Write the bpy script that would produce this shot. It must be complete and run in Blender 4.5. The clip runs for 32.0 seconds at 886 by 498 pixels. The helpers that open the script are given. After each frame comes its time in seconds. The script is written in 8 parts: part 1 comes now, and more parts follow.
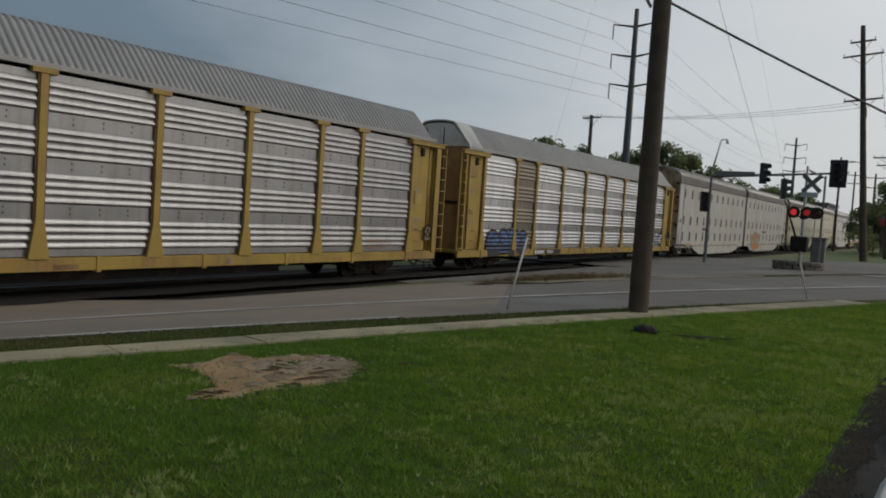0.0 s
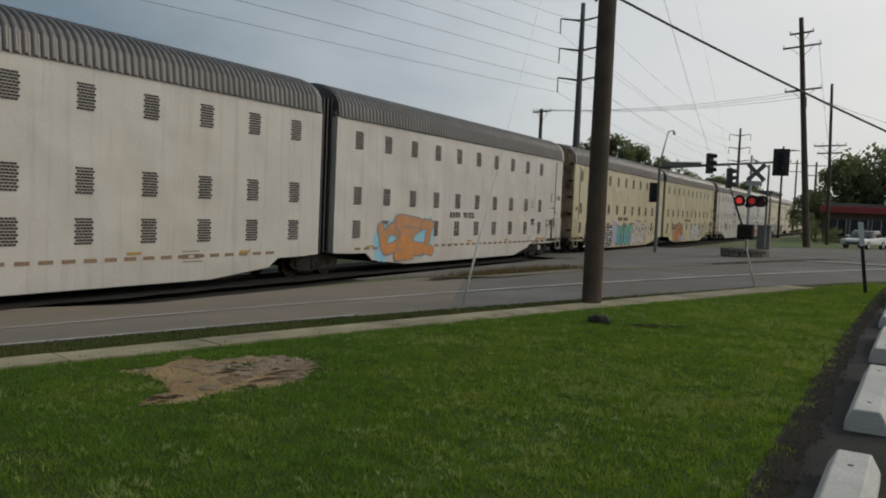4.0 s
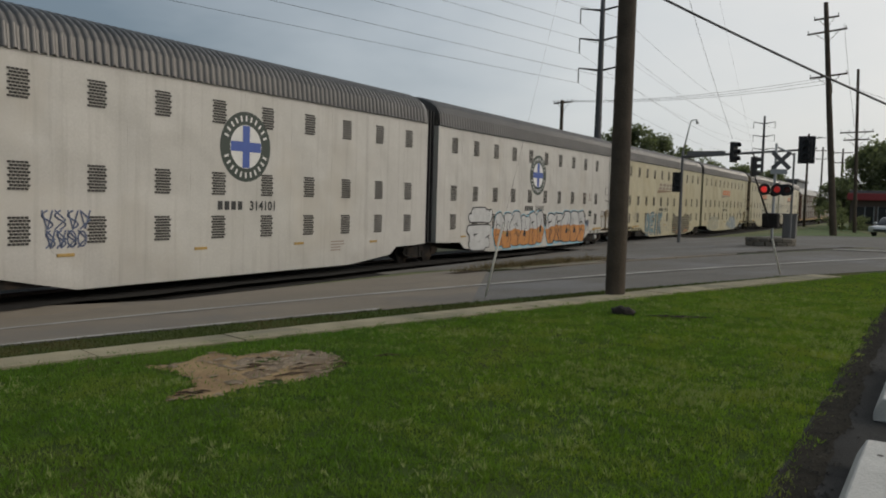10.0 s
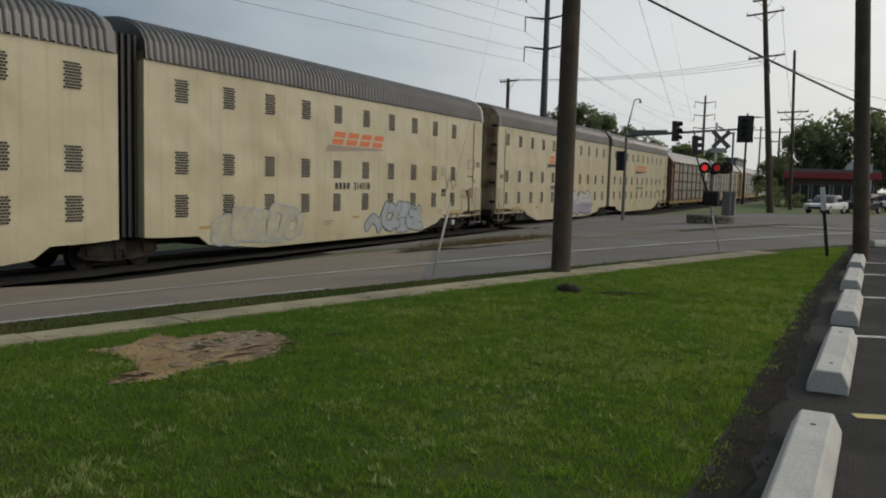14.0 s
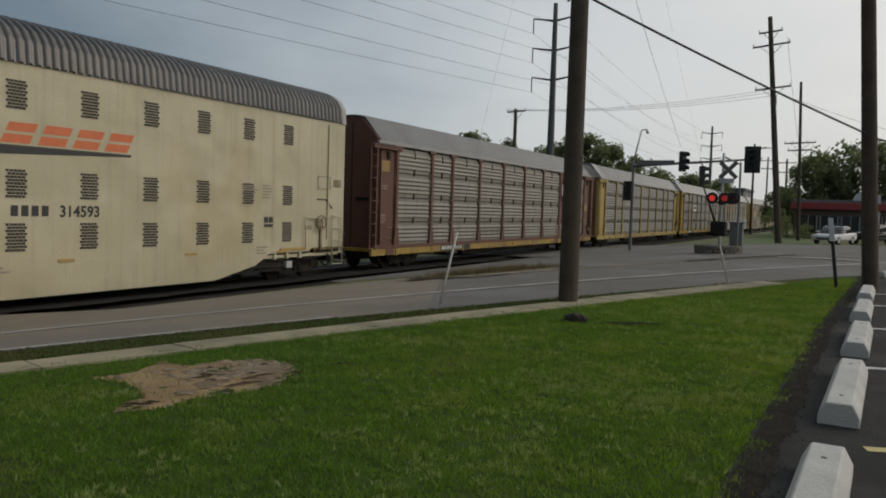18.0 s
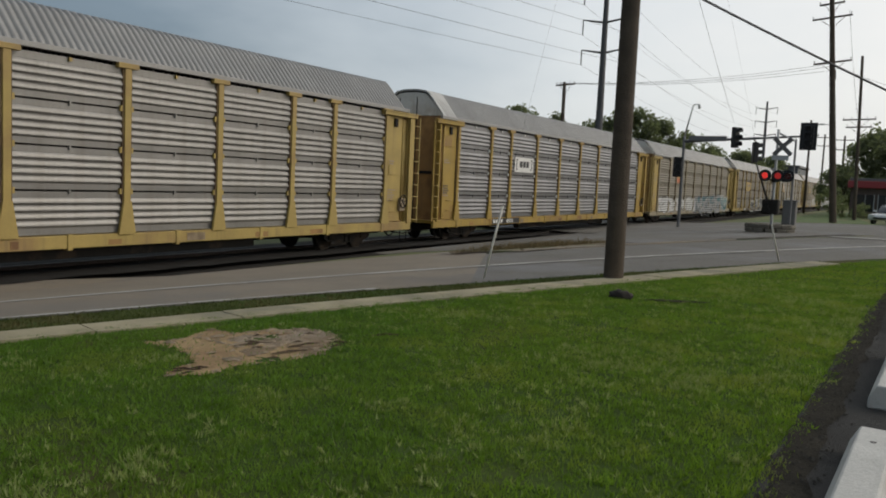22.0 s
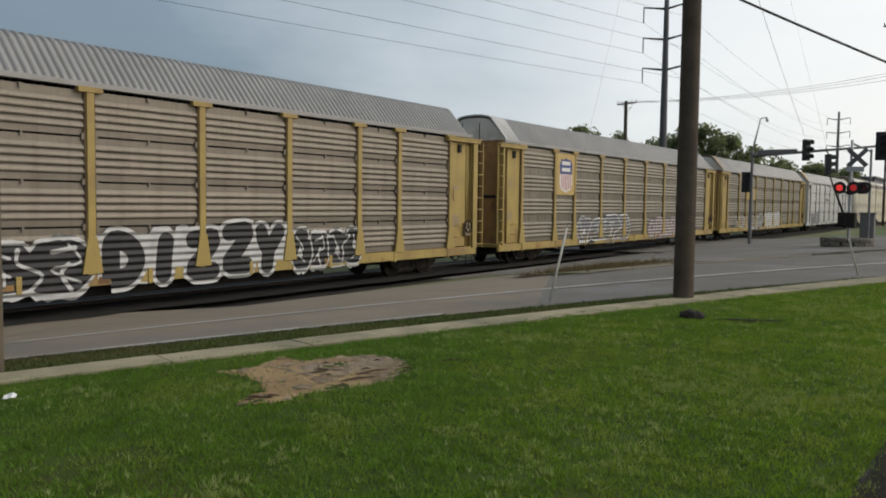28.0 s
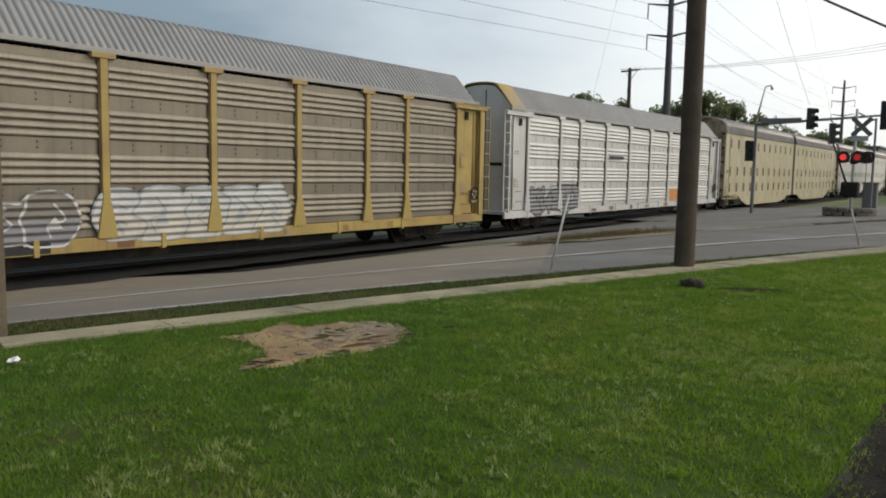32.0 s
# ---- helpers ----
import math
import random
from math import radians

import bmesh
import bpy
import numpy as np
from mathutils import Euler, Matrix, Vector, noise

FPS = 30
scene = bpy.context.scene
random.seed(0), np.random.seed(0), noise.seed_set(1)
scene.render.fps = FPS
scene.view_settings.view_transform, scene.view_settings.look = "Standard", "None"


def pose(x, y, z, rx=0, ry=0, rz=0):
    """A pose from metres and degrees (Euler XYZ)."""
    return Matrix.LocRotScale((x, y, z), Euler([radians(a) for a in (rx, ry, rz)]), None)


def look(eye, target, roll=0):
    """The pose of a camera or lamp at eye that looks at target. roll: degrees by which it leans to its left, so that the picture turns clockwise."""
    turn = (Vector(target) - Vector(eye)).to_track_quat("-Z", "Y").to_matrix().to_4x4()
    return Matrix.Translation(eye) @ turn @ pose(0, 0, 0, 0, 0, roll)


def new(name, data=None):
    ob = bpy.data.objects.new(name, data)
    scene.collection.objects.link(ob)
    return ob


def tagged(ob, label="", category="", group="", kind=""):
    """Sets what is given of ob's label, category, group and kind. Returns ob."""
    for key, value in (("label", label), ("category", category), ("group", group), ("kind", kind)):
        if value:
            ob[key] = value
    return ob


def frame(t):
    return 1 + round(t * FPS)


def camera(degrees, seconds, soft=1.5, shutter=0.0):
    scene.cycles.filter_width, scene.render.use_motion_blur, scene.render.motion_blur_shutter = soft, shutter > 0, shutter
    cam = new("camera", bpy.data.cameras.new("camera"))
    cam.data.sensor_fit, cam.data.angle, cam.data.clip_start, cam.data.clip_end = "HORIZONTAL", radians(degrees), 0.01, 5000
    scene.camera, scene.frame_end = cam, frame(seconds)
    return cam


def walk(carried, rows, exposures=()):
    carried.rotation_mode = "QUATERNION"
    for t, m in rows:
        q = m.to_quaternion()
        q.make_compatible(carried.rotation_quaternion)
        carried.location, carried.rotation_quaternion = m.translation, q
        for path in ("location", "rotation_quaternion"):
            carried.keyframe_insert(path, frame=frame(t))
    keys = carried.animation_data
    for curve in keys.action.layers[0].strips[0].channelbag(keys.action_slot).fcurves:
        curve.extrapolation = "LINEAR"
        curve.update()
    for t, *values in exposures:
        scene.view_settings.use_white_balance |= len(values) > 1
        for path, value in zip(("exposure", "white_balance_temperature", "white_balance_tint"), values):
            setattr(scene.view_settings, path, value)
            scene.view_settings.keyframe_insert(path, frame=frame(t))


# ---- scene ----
cam = camera(58.04, 32.0, soft=1.9)
EYE = (0, 0, 1.45)
PATH = [
    (0, pose(*EYE, 87.02, -3.78, 32.46)),
    (0.5, pose(*EYE, 86.16, -3.51, 33.15)),
    (1, pose(*EYE, 84.54, -2.79, 32.83)),
    (1.5, pose(*EYE, 85.58, -3.15, 29.66)),
    (2, pose(*EYE, 85.84, -2.34, 28.25)),
    (2.5, pose(*EYE, 85.77, -1.70, 27.08)),
    (3, pose(*EYE, 86.54, -1.81, 28.58)),
    (3.5, pose(*EYE, 86.99, -2.61, 29.07)),
    (5.5, pose(*EYE, 86.50, -1.63, 29.41)),
    (6, pose(*EYE, 86.49, -1.71, 30.03)),
    (6.5, pose(*EYE, 85.62, -2.37, 32.19)),
    (7, pose(*EYE, 86.47, -2.46, 31.02)),
    (7.5, pose(*EYE, 86.70, -1.88, 30.21)),
    (8, pose(*EYE, 86.23, -1.41, 28.51)),
    (8.5, pose(*EYE, 87.38, -1.51, 27.98)),
    (9, pose(*EYE, 87.02, -1.79, 28.29)),
    (9.5, pose(*EYE, 86.16, -1.38, 30.10)),
    (10, pose(*EYE, 86.37, -1.66, 30.64)),
    (10.5, pose(*EYE, 86.60, -2.08, 32.60)),
    (11, pose(*EYE, 85.50, -3.26, 33.67)),
    (11.5, pose(*EYE, 85.28, -3.93, 32.07)),
    (12, pose(*EYE, 86.01, -2.73, 30.04)),
    (12.5, pose(*EYE, 85.33, -2.56, 26.44)),
    (13, pose(*EYE, 85.72, -2.25, 26.71)),
    (13.5, pose(*EYE, 84.70, -1.59, 26.76)),
    (15.5, pose(*EYE, 86.29, -1.72, 27.93)),
    (16, pose(*EYE, 85.99, -1.12, 29.27)),
    (16.5, pose(*EYE, 86.93, -1.36, 26.73)),
    (17, pose(*EYE, 85.28, -1.31, 25.28)),
    (17.5, pose(*EYE, 86.06, -1.73, 25.72)),
    (18, pose(*EYE, 87.02, -1.82, 27.37)),
    (18.5, pose(*EYE, 85.98, -1.80, 28.73)),
    (19, pose(*EYE, 85.60, -2.43, 29.53)),
    (19.5, pose(*EYE, 86.10, -1.69, 27.39)),
    (20, pose(*EYE, 85.51, -1.37, 29.19)),
    (20.5, pose(*EYE, 84.68, -2.24, 27.98)),
    (21, pose(*EYE, 82.76, -2.76, 28.11)),
    (21.5, pose(*EYE, 83.20, -3.80, 26.76)),
    (22, pose(*EYE, 84.99, -2.62, 30.65)),
    (22.5, pose(*EYE, 85.98, -0.69, 33.01)),
    (23, pose(*EYE, 84.82, -1.43, 33.12)),
    (23.5, pose(*EYE, 86.60, -1.72, 33.39)),
    (24, pose(*EYE, 87.66, -1.40, 35.80)),
    (24.5, pose(*EYE, 86.35, -2.14, 37.68)),
    (26.5, pose(*EYE, 88.98, -1.56, 39.39)),
    (27, pose(*EYE, 86.06, -1.36, 34.61)),
    (27.5, pose(*EYE, 86.06, -1.52, 33.60)),
    (28, pose(*EYE, 86.62, -0.71, 35.14)),
    (28.5, pose(*EYE, 86.97, -0.77, 36.03)),
    (29, pose(*EYE, 87.89, -1.11, 36.29)),
    (29.5, pose(*EYE, 87.14, -1.52, 36.88)),
    (30, pose(*EYE, 87.15, -1.46, 37.40)),
    (30.5, pose(*EYE, 84.87, -1.11, 37.66)),
    (31, pose(*EYE, 84.57, -0.71, 35.26)),
    (31.5, pose(*EYE, 83.70, -0.59, 35.08)),
    (32, pose(*EYE, 84.27, -1.06, 35.26)),
]
STOPS = [(0, -0.48), (1, -0.1), (2, -0.36), (3, -0.33), (6, -0.31), (8, -0.3), (10, -0.28), (13, -0.24), (16, -0.26), (17, -0.34), (18, -0.38), (19, -0.14), (20, -0.16), (21, 0.2), (22, -0.05), (23, 0.03), (24, -0.02), (27, 0.06), (28, 0.12), (29, -0.04), (30, -0.04), (31, 0.22), (32, 0.28)]
walk(cam, PATH, exposures=[(t, e, 6500 if t < 3 else 6700, 9) for t, e in STOPS])


# ---------------------------------------------------------------- world and sun
SUN_AZ, SUN_EL = 52.0, 34.0        # degrees to the right of the track's direction, and above the horizon
SUN_DIR = Vector((math.sin(radians(SUN_AZ)) * math.cos(radians(SUN_EL)), math.cos(radians(SUN_AZ)) * math.cos(radians(SUN_EL)), math.sin(radians(SUN_EL))))


def build_sky():
    world = bpy.data.worlds.new("hazy_sky")
    scene.world = world
    world.use_nodes = True
    nt = world.node_tree
    nt.nodes.clear()
    out = nt.nodes.new("ShaderNodeOutputWorld")
    sky = nt.nodes.new("ShaderNodeTexSky")
    sky.sky_type = "NISHITA"
    sky.sun_disc = False
    sky.sun_elevation = radians(SUN_EL)
    sky.sun_rotation = radians(SUN_AZ)
    sky.dust_density = 4.0
    b_sky = nt.nodes.new("ShaderNodeBackground")
    b_sky.inputs[1].default_value = 0.025
    nt.links.new(sky.outputs[0], b_sky.inputs[0])
    # cloud veil: blue-grey away from the sun, near white towards it and towards the horizon
    co = nt.nodes.new("ShaderNodeTexCoord")
    dot = nt.nodes.new("ShaderNodeVectorMath")
    dot.operation = "DOT_PRODUCT"
    nt.links.new(co.outputs["Generated"], dot.inputs[0])
    flat = Vector((SUN_DIR.x, SUN_DIR.y, 0.12)).normalized()
    dot.inputs[1].default_value = flat
    no = nt.nodes.new("ShaderNodeTexNoise")
    no.inputs["Scale"].default_value = 2.2
    no.inputs["Detail"].default_value = 5.0
    no.inputs["Roughness"].default_value = 0.55
    sc = nt.nodes.new("ShaderNodeVectorMath")
    sc.operation = "MULTIPLY"
    sc.inputs[1].default_value = (1.0, 1.0, 2.6)
    nt.links.new(co.outputs["Generated"], sc.inputs[0])
    nt.links.new(sc.outputs[0], no.inputs["Vector"])
    a = nt.nodes.new("ShaderNodeMath")
    a.operation = "MULTIPLY_ADD"
    a.inputs[1].default_value = 0.30
    a.inputs[2].default_value = -0.15
    nt.links.new(no.outputs["Fac"], a.inputs[0])
    b = nt.nodes.new("ShaderNodeMath")
    b.operation = "ADD"
    half = nt.nodes.new("ShaderNodeMath")
    half.operation = "MULTIPLY_ADD"
    half.inputs[1].default_value = 0.5
    half.inputs[2].default_value = 0.5
    nt.links.new(dot.outputs["Value"], half.inputs[0])
    nt.links.new(half.outputs[0], b.inputs[0])
    nt.links.new(a.outputs[0], b.inputs[1])
    ramp = nt.nodes.new("ShaderNodeValToRGB")
    el = ramp.color_ramp.elements
    el[0].position, el[0].color = 0.04, (0.23, 0.275, 0.32, 1)
    el[1].position, el[1].color = 0.98, (1.10, 1.08, 1.05, 1)
    for p, c in ((0.22, (0.13, 0.178, 0.228, 1)), (0.38, (0.185, 0.245, 0.305, 1)), (0.55, (0.50, 0.56, 0.62, 1)), (0.68, (0.71, 0.75, 0.785, 1)), (0.80, (0.83, 0.84, 0.845, 1))):
        e = el.new(p)
        e.color = c
    nt.links.new(b.outputs[0], ramp.inputs[0])
    b_cloud = nt.nodes.new("ShaderNodeBackground")
    b_cloud.inputs[1].default_value = 0.95
    nt.links.new(ramp.outputs[0], b_cloud.inputs[0])
    add = nt.nodes.new("ShaderNodeAddShader")
    nt.links.new(b_sky.outputs[0], add.inputs[0])
    nt.links.new(b_cloud.outputs[0], add.inputs[1])
    nt.links.new(add.outputs[0], out.inputs[0])
    sun = bpy.data.lights.new("sun", "SUN")
    sun.energy = 0.8
    sun.angle = radians(12)
    sun.color = (1.0, 0.95, 0.87)
    lamp = new("sun", sun)
    lamp.matrix_world = look(SUN_DIR * 50, (0, 0, 0))


build_sky()

# ---------------------------------------------------------------- materials
MATS = {}


def mat(name, col, rough=0.6, metal=0.0, var=0.12, scale=6.0, fine=60.0, bump=0.0, col2=None, patch=0.0, island=0.0, emit=None, spec=0.5, streak=0.0, obj_random=0.0, trans=0.0, drift=0.0, wave=0.0):
    """A painted, worn surface: colour that varies at two scales, fine relief, streaks of dirt that run down."""
    if name in MATS:
        return MATS[name]
    m = bpy.data.materials.new(name)
    m.use_nodes = True
    nt = m.node_tree
    bs = nt.nodes["Principled BSDF"]
    bs.inputs["Roughness"].default_value = rough
    bs.inputs["Metallic"].default_value = metal
    bs.inputs["Specular IOR Level"].default_value = spec
    co = nt.nodes.new("ShaderNodeTexCoord")
    src = co.outputs["Object"]

    def noise_node(s, det=4.0, vec=src):
        n = nt.nodes.new("ShaderNodeTexNoise")
        n.inputs["Scale"].default_value = s
        n.inputs["Detail"].default_value = det
        n.inputs["Roughness"].default_value = 0.6
        nt.links.new(vec, n.inputs["Vector"])
        return n

    def mixer(fac, c1, c2, typ="MIX"):
        x = nt.nodes.new("ShaderNodeMix")
        x.data_type = "RGBA"
        x.blend_type = typ
        for sock, v in ((x.inputs[0], fac), (x.inputs[6], c1), (x.inputs[7], c2)):
            if hasattr(v, "is_output"):
                nt.links.new(v, sock)
            elif isinstance(v, tuple):
                sock.default_value = (*v[:3], 1)
            else:
                sock.default_value = v
        return x.outputs[2]

    def contrast(s, lo, hi):
        r = nt.nodes.new("ShaderNodeMapRange")
        r.inputs[1].default_value, r.inputs[2].default_value = lo, hi
        nt.links.new(s, r.inputs[0])
        return r.outputs[0]

    big, small = noise_node(scale, 5.0), noise_node(fine, 3.0)
    lo = tuple(c * (1 - var) for c in col)
    hi = tuple(min(1, c * (1 + var)) for c in col)
    c = mixer(contrast(big.outputs["Fac"], 0.3, 0.7), lo, hi)
    c = mixer(contrast(small.outputs["Fac"], 0.25, 0.75), c, mixer(0.5, c, tuple(v * 0.72 for v in col)))
    if col2 is not None:
        pn = noise_node(scale * 0.37, 6.0)
        c = mixer(contrast(pn.outputs["Fac"], 0.62 - patch * 0.3, 0.72 - patch * 0.25), c, col2)
    if drift > 0:
        # noise varies lush and drier green; the brightening towards +x paints in the sun-side glow
        dn = noise_node(0.42, 3.0)
        sx = nt.nodes.new("ShaderNodeSeparateXYZ")
        nt.links.new(src, sx.inputs[0])
        ad = nt.nodes.new("ShaderNodeMath")
        ad.operation = "MULTIPLY_ADD"
        ad.inputs[1].default_value = 0.075
        nt.links.new(sx.outputs[0], ad.inputs[0])
        nt.links.new(dn.outputs["Fac"], ad.inputs[2])
        dry = contrast(ad.outputs[0], -0.08, 0.55)
        c = mixer(drift, c, mixer(dry, mixer(1.0, c, (0.54, 0.74, 0.66), "MULTIPLY"), mixer(1.0, c, (1.36, 1.16, 0.88), "MULTIPLY")))
    if streak > 0:
        mp = nt.nodes.new("ShaderNodeMapping")
        mp.inputs["Scale"].default_value = (2.0, 2.0, 0.10)
        nt.links.new(src, mp.inputs["Vector"])
        sn = noise_node(2.4, 5.0, mp.outputs[0])
        c = mixer(contrast(sn.outputs["Fac"], 0.52, 0.78), c, mixer(streak, c, (0.10, 0.07, 0.045)))
    if island > 0:
        ge = nt.nodes.new("ShaderNodeNewGeometry")
        c = mixer(contrast(ge.outputs["Random Per Island"], 0.0, 1.0), mixer(island, c, tuple(v * 0.45 for v in col)), mixer(island, c, tuple(min(1, v * 1.6) for v in col)))
    if obj_random > 0:
        oi = nt.nodes.new("ShaderNodeObjectInfo")
        c = mixer(oi.outputs["Random"], mixer(obj_random, c, tuple(v * 0.5 for v in col)), c)
    nt.links.new(c, bs.inputs["Base Color"])
    rr = nt.nodes.new("ShaderNodeMapRange")
    rr.inputs[3].default_value, rr.inputs[4].default_value = max(0.02, rough - 0.1), min(1, rough + 0.12)
    nt.links.new(big.outputs["Fac"], rr.inputs[0])
    nt.links.new(rr.outputs[0], bs.inputs["Roughness"])
    if bump > 0:
        bp = nt.nodes.new("ShaderNodeBump")
        bp.inputs["Strength"].default_value = min(1.0, bump)
        bp.inputs["Distance"].default_value = 0.02
        nt.links.new(small.outputs["Fac"], bp.inputs["Height"])
        nt.links.new(bp.outputs[0], bs.inputs["Normal"])
    if wave > 0:
        wn = noise_node(0.55, 1.5)
        wb = nt.nodes.new("ShaderNodeBump")
        wb.inputs["Strength"].default_value = 1.0
        wb.inputs["Distance"].default_value = wave
        nt.links.new(wn.outputs["Fac"], wb.inputs["Height"])
        if bump > 0:
            nt.links.new(bp.outputs[0], wb.inputs["Normal"])
        nt.links.new(wb.outputs[0], bs.inputs["Normal"])
    if trans > 0:
        # thin leaves let part of the light through
        tr = nt.nodes.new("ShaderNodeBsdfTranslucent")
        nt.links.new(mixer(1.0, c, (0.92, 1.0, 0.55), "MULTIPLY"), tr.inputs["Color"])
        mx = nt.nodes.new("ShaderNodeMixShader")
        mx.inputs[0].default_value = trans
        nt.links.new(bs.outputs[0], mx.inputs[1])
        nt.links.new(tr.outputs[0], mx.inputs[2])
        nt.links.new(mx.outputs[0], nt.nodes["Material Output"].inputs["Surface"])
    if emit:
        bs.inputs["Emission Color"].default_value = (*emit[:3], 1)
        bs.inputs["Emission Strength"].default_value = emit[3]
    MATS[name] = m
    return m


GRASS = mat("lawn_soil", (0.052, 0.082, 0.020), 1.0, var=0.3, scale=0.9, fine=40, bump=0.6, col2=(0.066, 0.066, 0.026), patch=0.35, spec=0.05)
VERGE = mat("rough_verge", (0.10, 0.115, 0.035), 0.95, var=0.35, scale=0.5, fine=18, bump=0.8, col2=(0.17, 0.15, 0.08), patch=0.4)
BLADE = mat("grass_blades", (0.142, 0.240, 0.038), 0.55, var=0.5, scale=4.2, fine=14, island=0.35, spec=0.3, col2=(0.23, 0.29, 0.07), patch=0.40, trans=0.55, drift=1.0)
BLADE_STRIP = mat("strip_grass_blades", (0.068, 0.090, 0.024), 0.7, var=0.4, scale=2.2, fine=9, island=0.3, spec=0.2, col2=(0.13, 0.10, 0.05), patch=0.42, trans=0.3)
BLADE_DRY = mat("dry_grass_blades", (0.33, 0.37, 0.16), 0.6, var=0.3, scale=0.7, fine=9, island=0.3, spec=0.3, trans=0.5)
ASPHALT = mat("asphalt", (0.128, 0.118, 0.102), 0.88, var=0.18, scale=0.7, fine=70, bump=0.5, col2=(0.15, 0.145, 0.14), patch=0.4)
LOT = mat("lot_asphalt", (0.044, 0.043, 0.041), 0.95, var=0.3, scale=1.1, fine=80, bump=0.7, col2=(0.068, 0.064, 0.06), patch=0.38, spec=0.12)
CONCRETE_ROAD = mat("old_concrete_road", (0.205, 0.170, 0.128), 0.88, var=0.16, scale=0.8, fine=60, bump=0.4, col2=(0.15, 0.132, 0.112), patch=0.42)
CONCRETE = mat("concrete", (0.335, 0.298, 0.200), 0.9, var=0.24, scale=2.0, fine=70, bump=0.5, col2=(0.21, 0.195, 0.135), patch=0.4, spec=0.2)
BUMPER = mat("cast_concrete", (0.50, 0.49, 0.46), 0.85, var=0.14, scale=3.0, fine=50, bump=0.4, col2=(0.36, 0.35, 0.32), patch=0.3)
PAINT_LINE = mat("worn_white_paint", (0.66, 0.65, 0.62), 0.8, var=0.2, scale=2.5, fine=50, col2=(0.3, 0.3, 0.29), patch=0.3)
ROAD_LINE = mat("faded_road_paint", (0.36, 0.345, 0.315), 0.8, var=0.2, scale=2.5, fine=50, col2=(0.22, 0.20, 0.18), patch=0.35)
PAINT_YELLOW = mat("worn_yellow_paint", (0.55, 0.47, 0.20), 0.8, var=0.2, scale=2.5, fine=50, col2=(0.2, 0.19, 0.15), patch=0.3)
# dark stone, taken near black to hold the shade under the train
BALLAST_SHADED = mat("shaded_ballast_stone", (0.028, 0.025, 0.022), 0.95, var=0.3, scale=4, fine=30, bump=1.0, spec=0.15)
DIRT = mat("bare_dirt", (0.33, 0.235, 0.130), 0.98, var=0.25, scale=2.2, fine=30, bump=0.9, col2=(0.23, 0.15, 0.088), patch=0.5, spec=0.05)
DIRT_DARK = mat("turned_dirt", (0.20, 0.145, 0.095), 0.98, var=0.35, scale=3.5, fine=35, bump=1.0, col2=(0.27, 0.22, 0.165), patch=0.4, spec=0.05)
WOOD = mat("weathered_pole_wood", (0.085, 0.068, 0.053), 0.9, var=0.3, scale=3, fine=30, bump=0.8, streak=0.7, spec=0.2)
STEEL_DARK = mat("dark_steel", (0.018, 0.016, 0.014), 0.8, var=0.4, scale=4, fine=40, bump=0.3, col2=(0.045, 0.032, 0.022), patch=0.3, spec=0.25)
WOOD_PALE = mat("pale_pole_wood", (0.125, 0.103, 0.074), 0.9, var=0.3, scale=3, fine=30, bump=0.8, streak=0.6, spec=0.2)
STEEL_GALV = mat("galvanised_steel", (0.42, 0.43, 0.43), 0.5, metal=0.7, var=0.15, scale=3, fine=40)
BLACK = mat("black_paint", (0.012, 0.012, 0.013), 0.5, var=0.2)
RAIL = mat("rail_steel", (0.08, 0.068, 0.06), 0.5, metal=0.6, var=0.2)
WIRE = mat("cable_black", (0.04, 0.04, 0.045), 0.6, var=0.1)
RED_LENS_ON = mat("lit_red_lens", (0.5, 0.02, 0.02), 0.3, emit=(1.0, 0.06, 0.05, 0.55))
RED_LENS_DIM = mat("fading_red_lens", (0.3, 0.02, 0.02), 0.3, emit=(1.0, 0.05, 0.045, 0.22))
RED_LENS_OFF = mat("unlit_red_lens", (0.10, 0.015, 0.015), 0.25)
WHITE_PAINT = mat("white_paint", (0.72, 0.72, 0.70), 0.6, var=0.08)
YELLOW = mat("yellow_car_paint", (0.335, 0.222, 0.040), 0.55, var=0.2, scale=1.2, fine=25, bump=0.1, col2=(0.25, 0.145, 0.04), patch=0.32, streak=0.6)
TRIM_BEIGE = mat("grey_beige_car_trim", (0.27, 0.228, 0.150), 0.6, var=0.16, scale=1.2, fine=25, streak=0.5)
YELLOW_PALE = mat("pale_yellow_car_paint", (0.375, 0.272, 0.080), 0.6, var=0.2, scale=1.2, fine=25, bump=0.1, col2=(0.27, 0.175, 0.065), patch=0.34, streak=0.5)
SILVER = mat("bright_galvanised_panel", (0.60, 0.60, 0.615), 0.31, metal=0.9, var=0.2, scale=0.8, fine=18, col2=(0.46, 0.455, 0.45), patch=0.25, streak=0.25)
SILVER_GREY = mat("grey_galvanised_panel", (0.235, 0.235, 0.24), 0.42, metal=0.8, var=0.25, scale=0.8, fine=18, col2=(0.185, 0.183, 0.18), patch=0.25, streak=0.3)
SILVER_LIGHT = mat("light_galvanised_panel", (0.30, 0.30, 0.306), 0.40, metal=0.88, var=0.22, scale=0.8, fine=18, col2=(0.24, 0.237, 0.233), patch=0.25, streak=0.3)
SILVER_DULL = mat("dull_galvanised_panel", (0.215, 0.188, 0.152), 0.52, metal=0.45, var=0.22, scale=0.8, fine=18, col2=(0.18, 0.148, 0.11), patch=0.34, streak=0.45)
SILVER_MID = mat("weathered_galvanised_panel", (0.235, 0.228, 0.215), 0.45, metal=0.55, var=0.2, scale=0.8, fine=18, col2=(0.19, 0.18, 0.165), patch=0.3, streak=0.3)
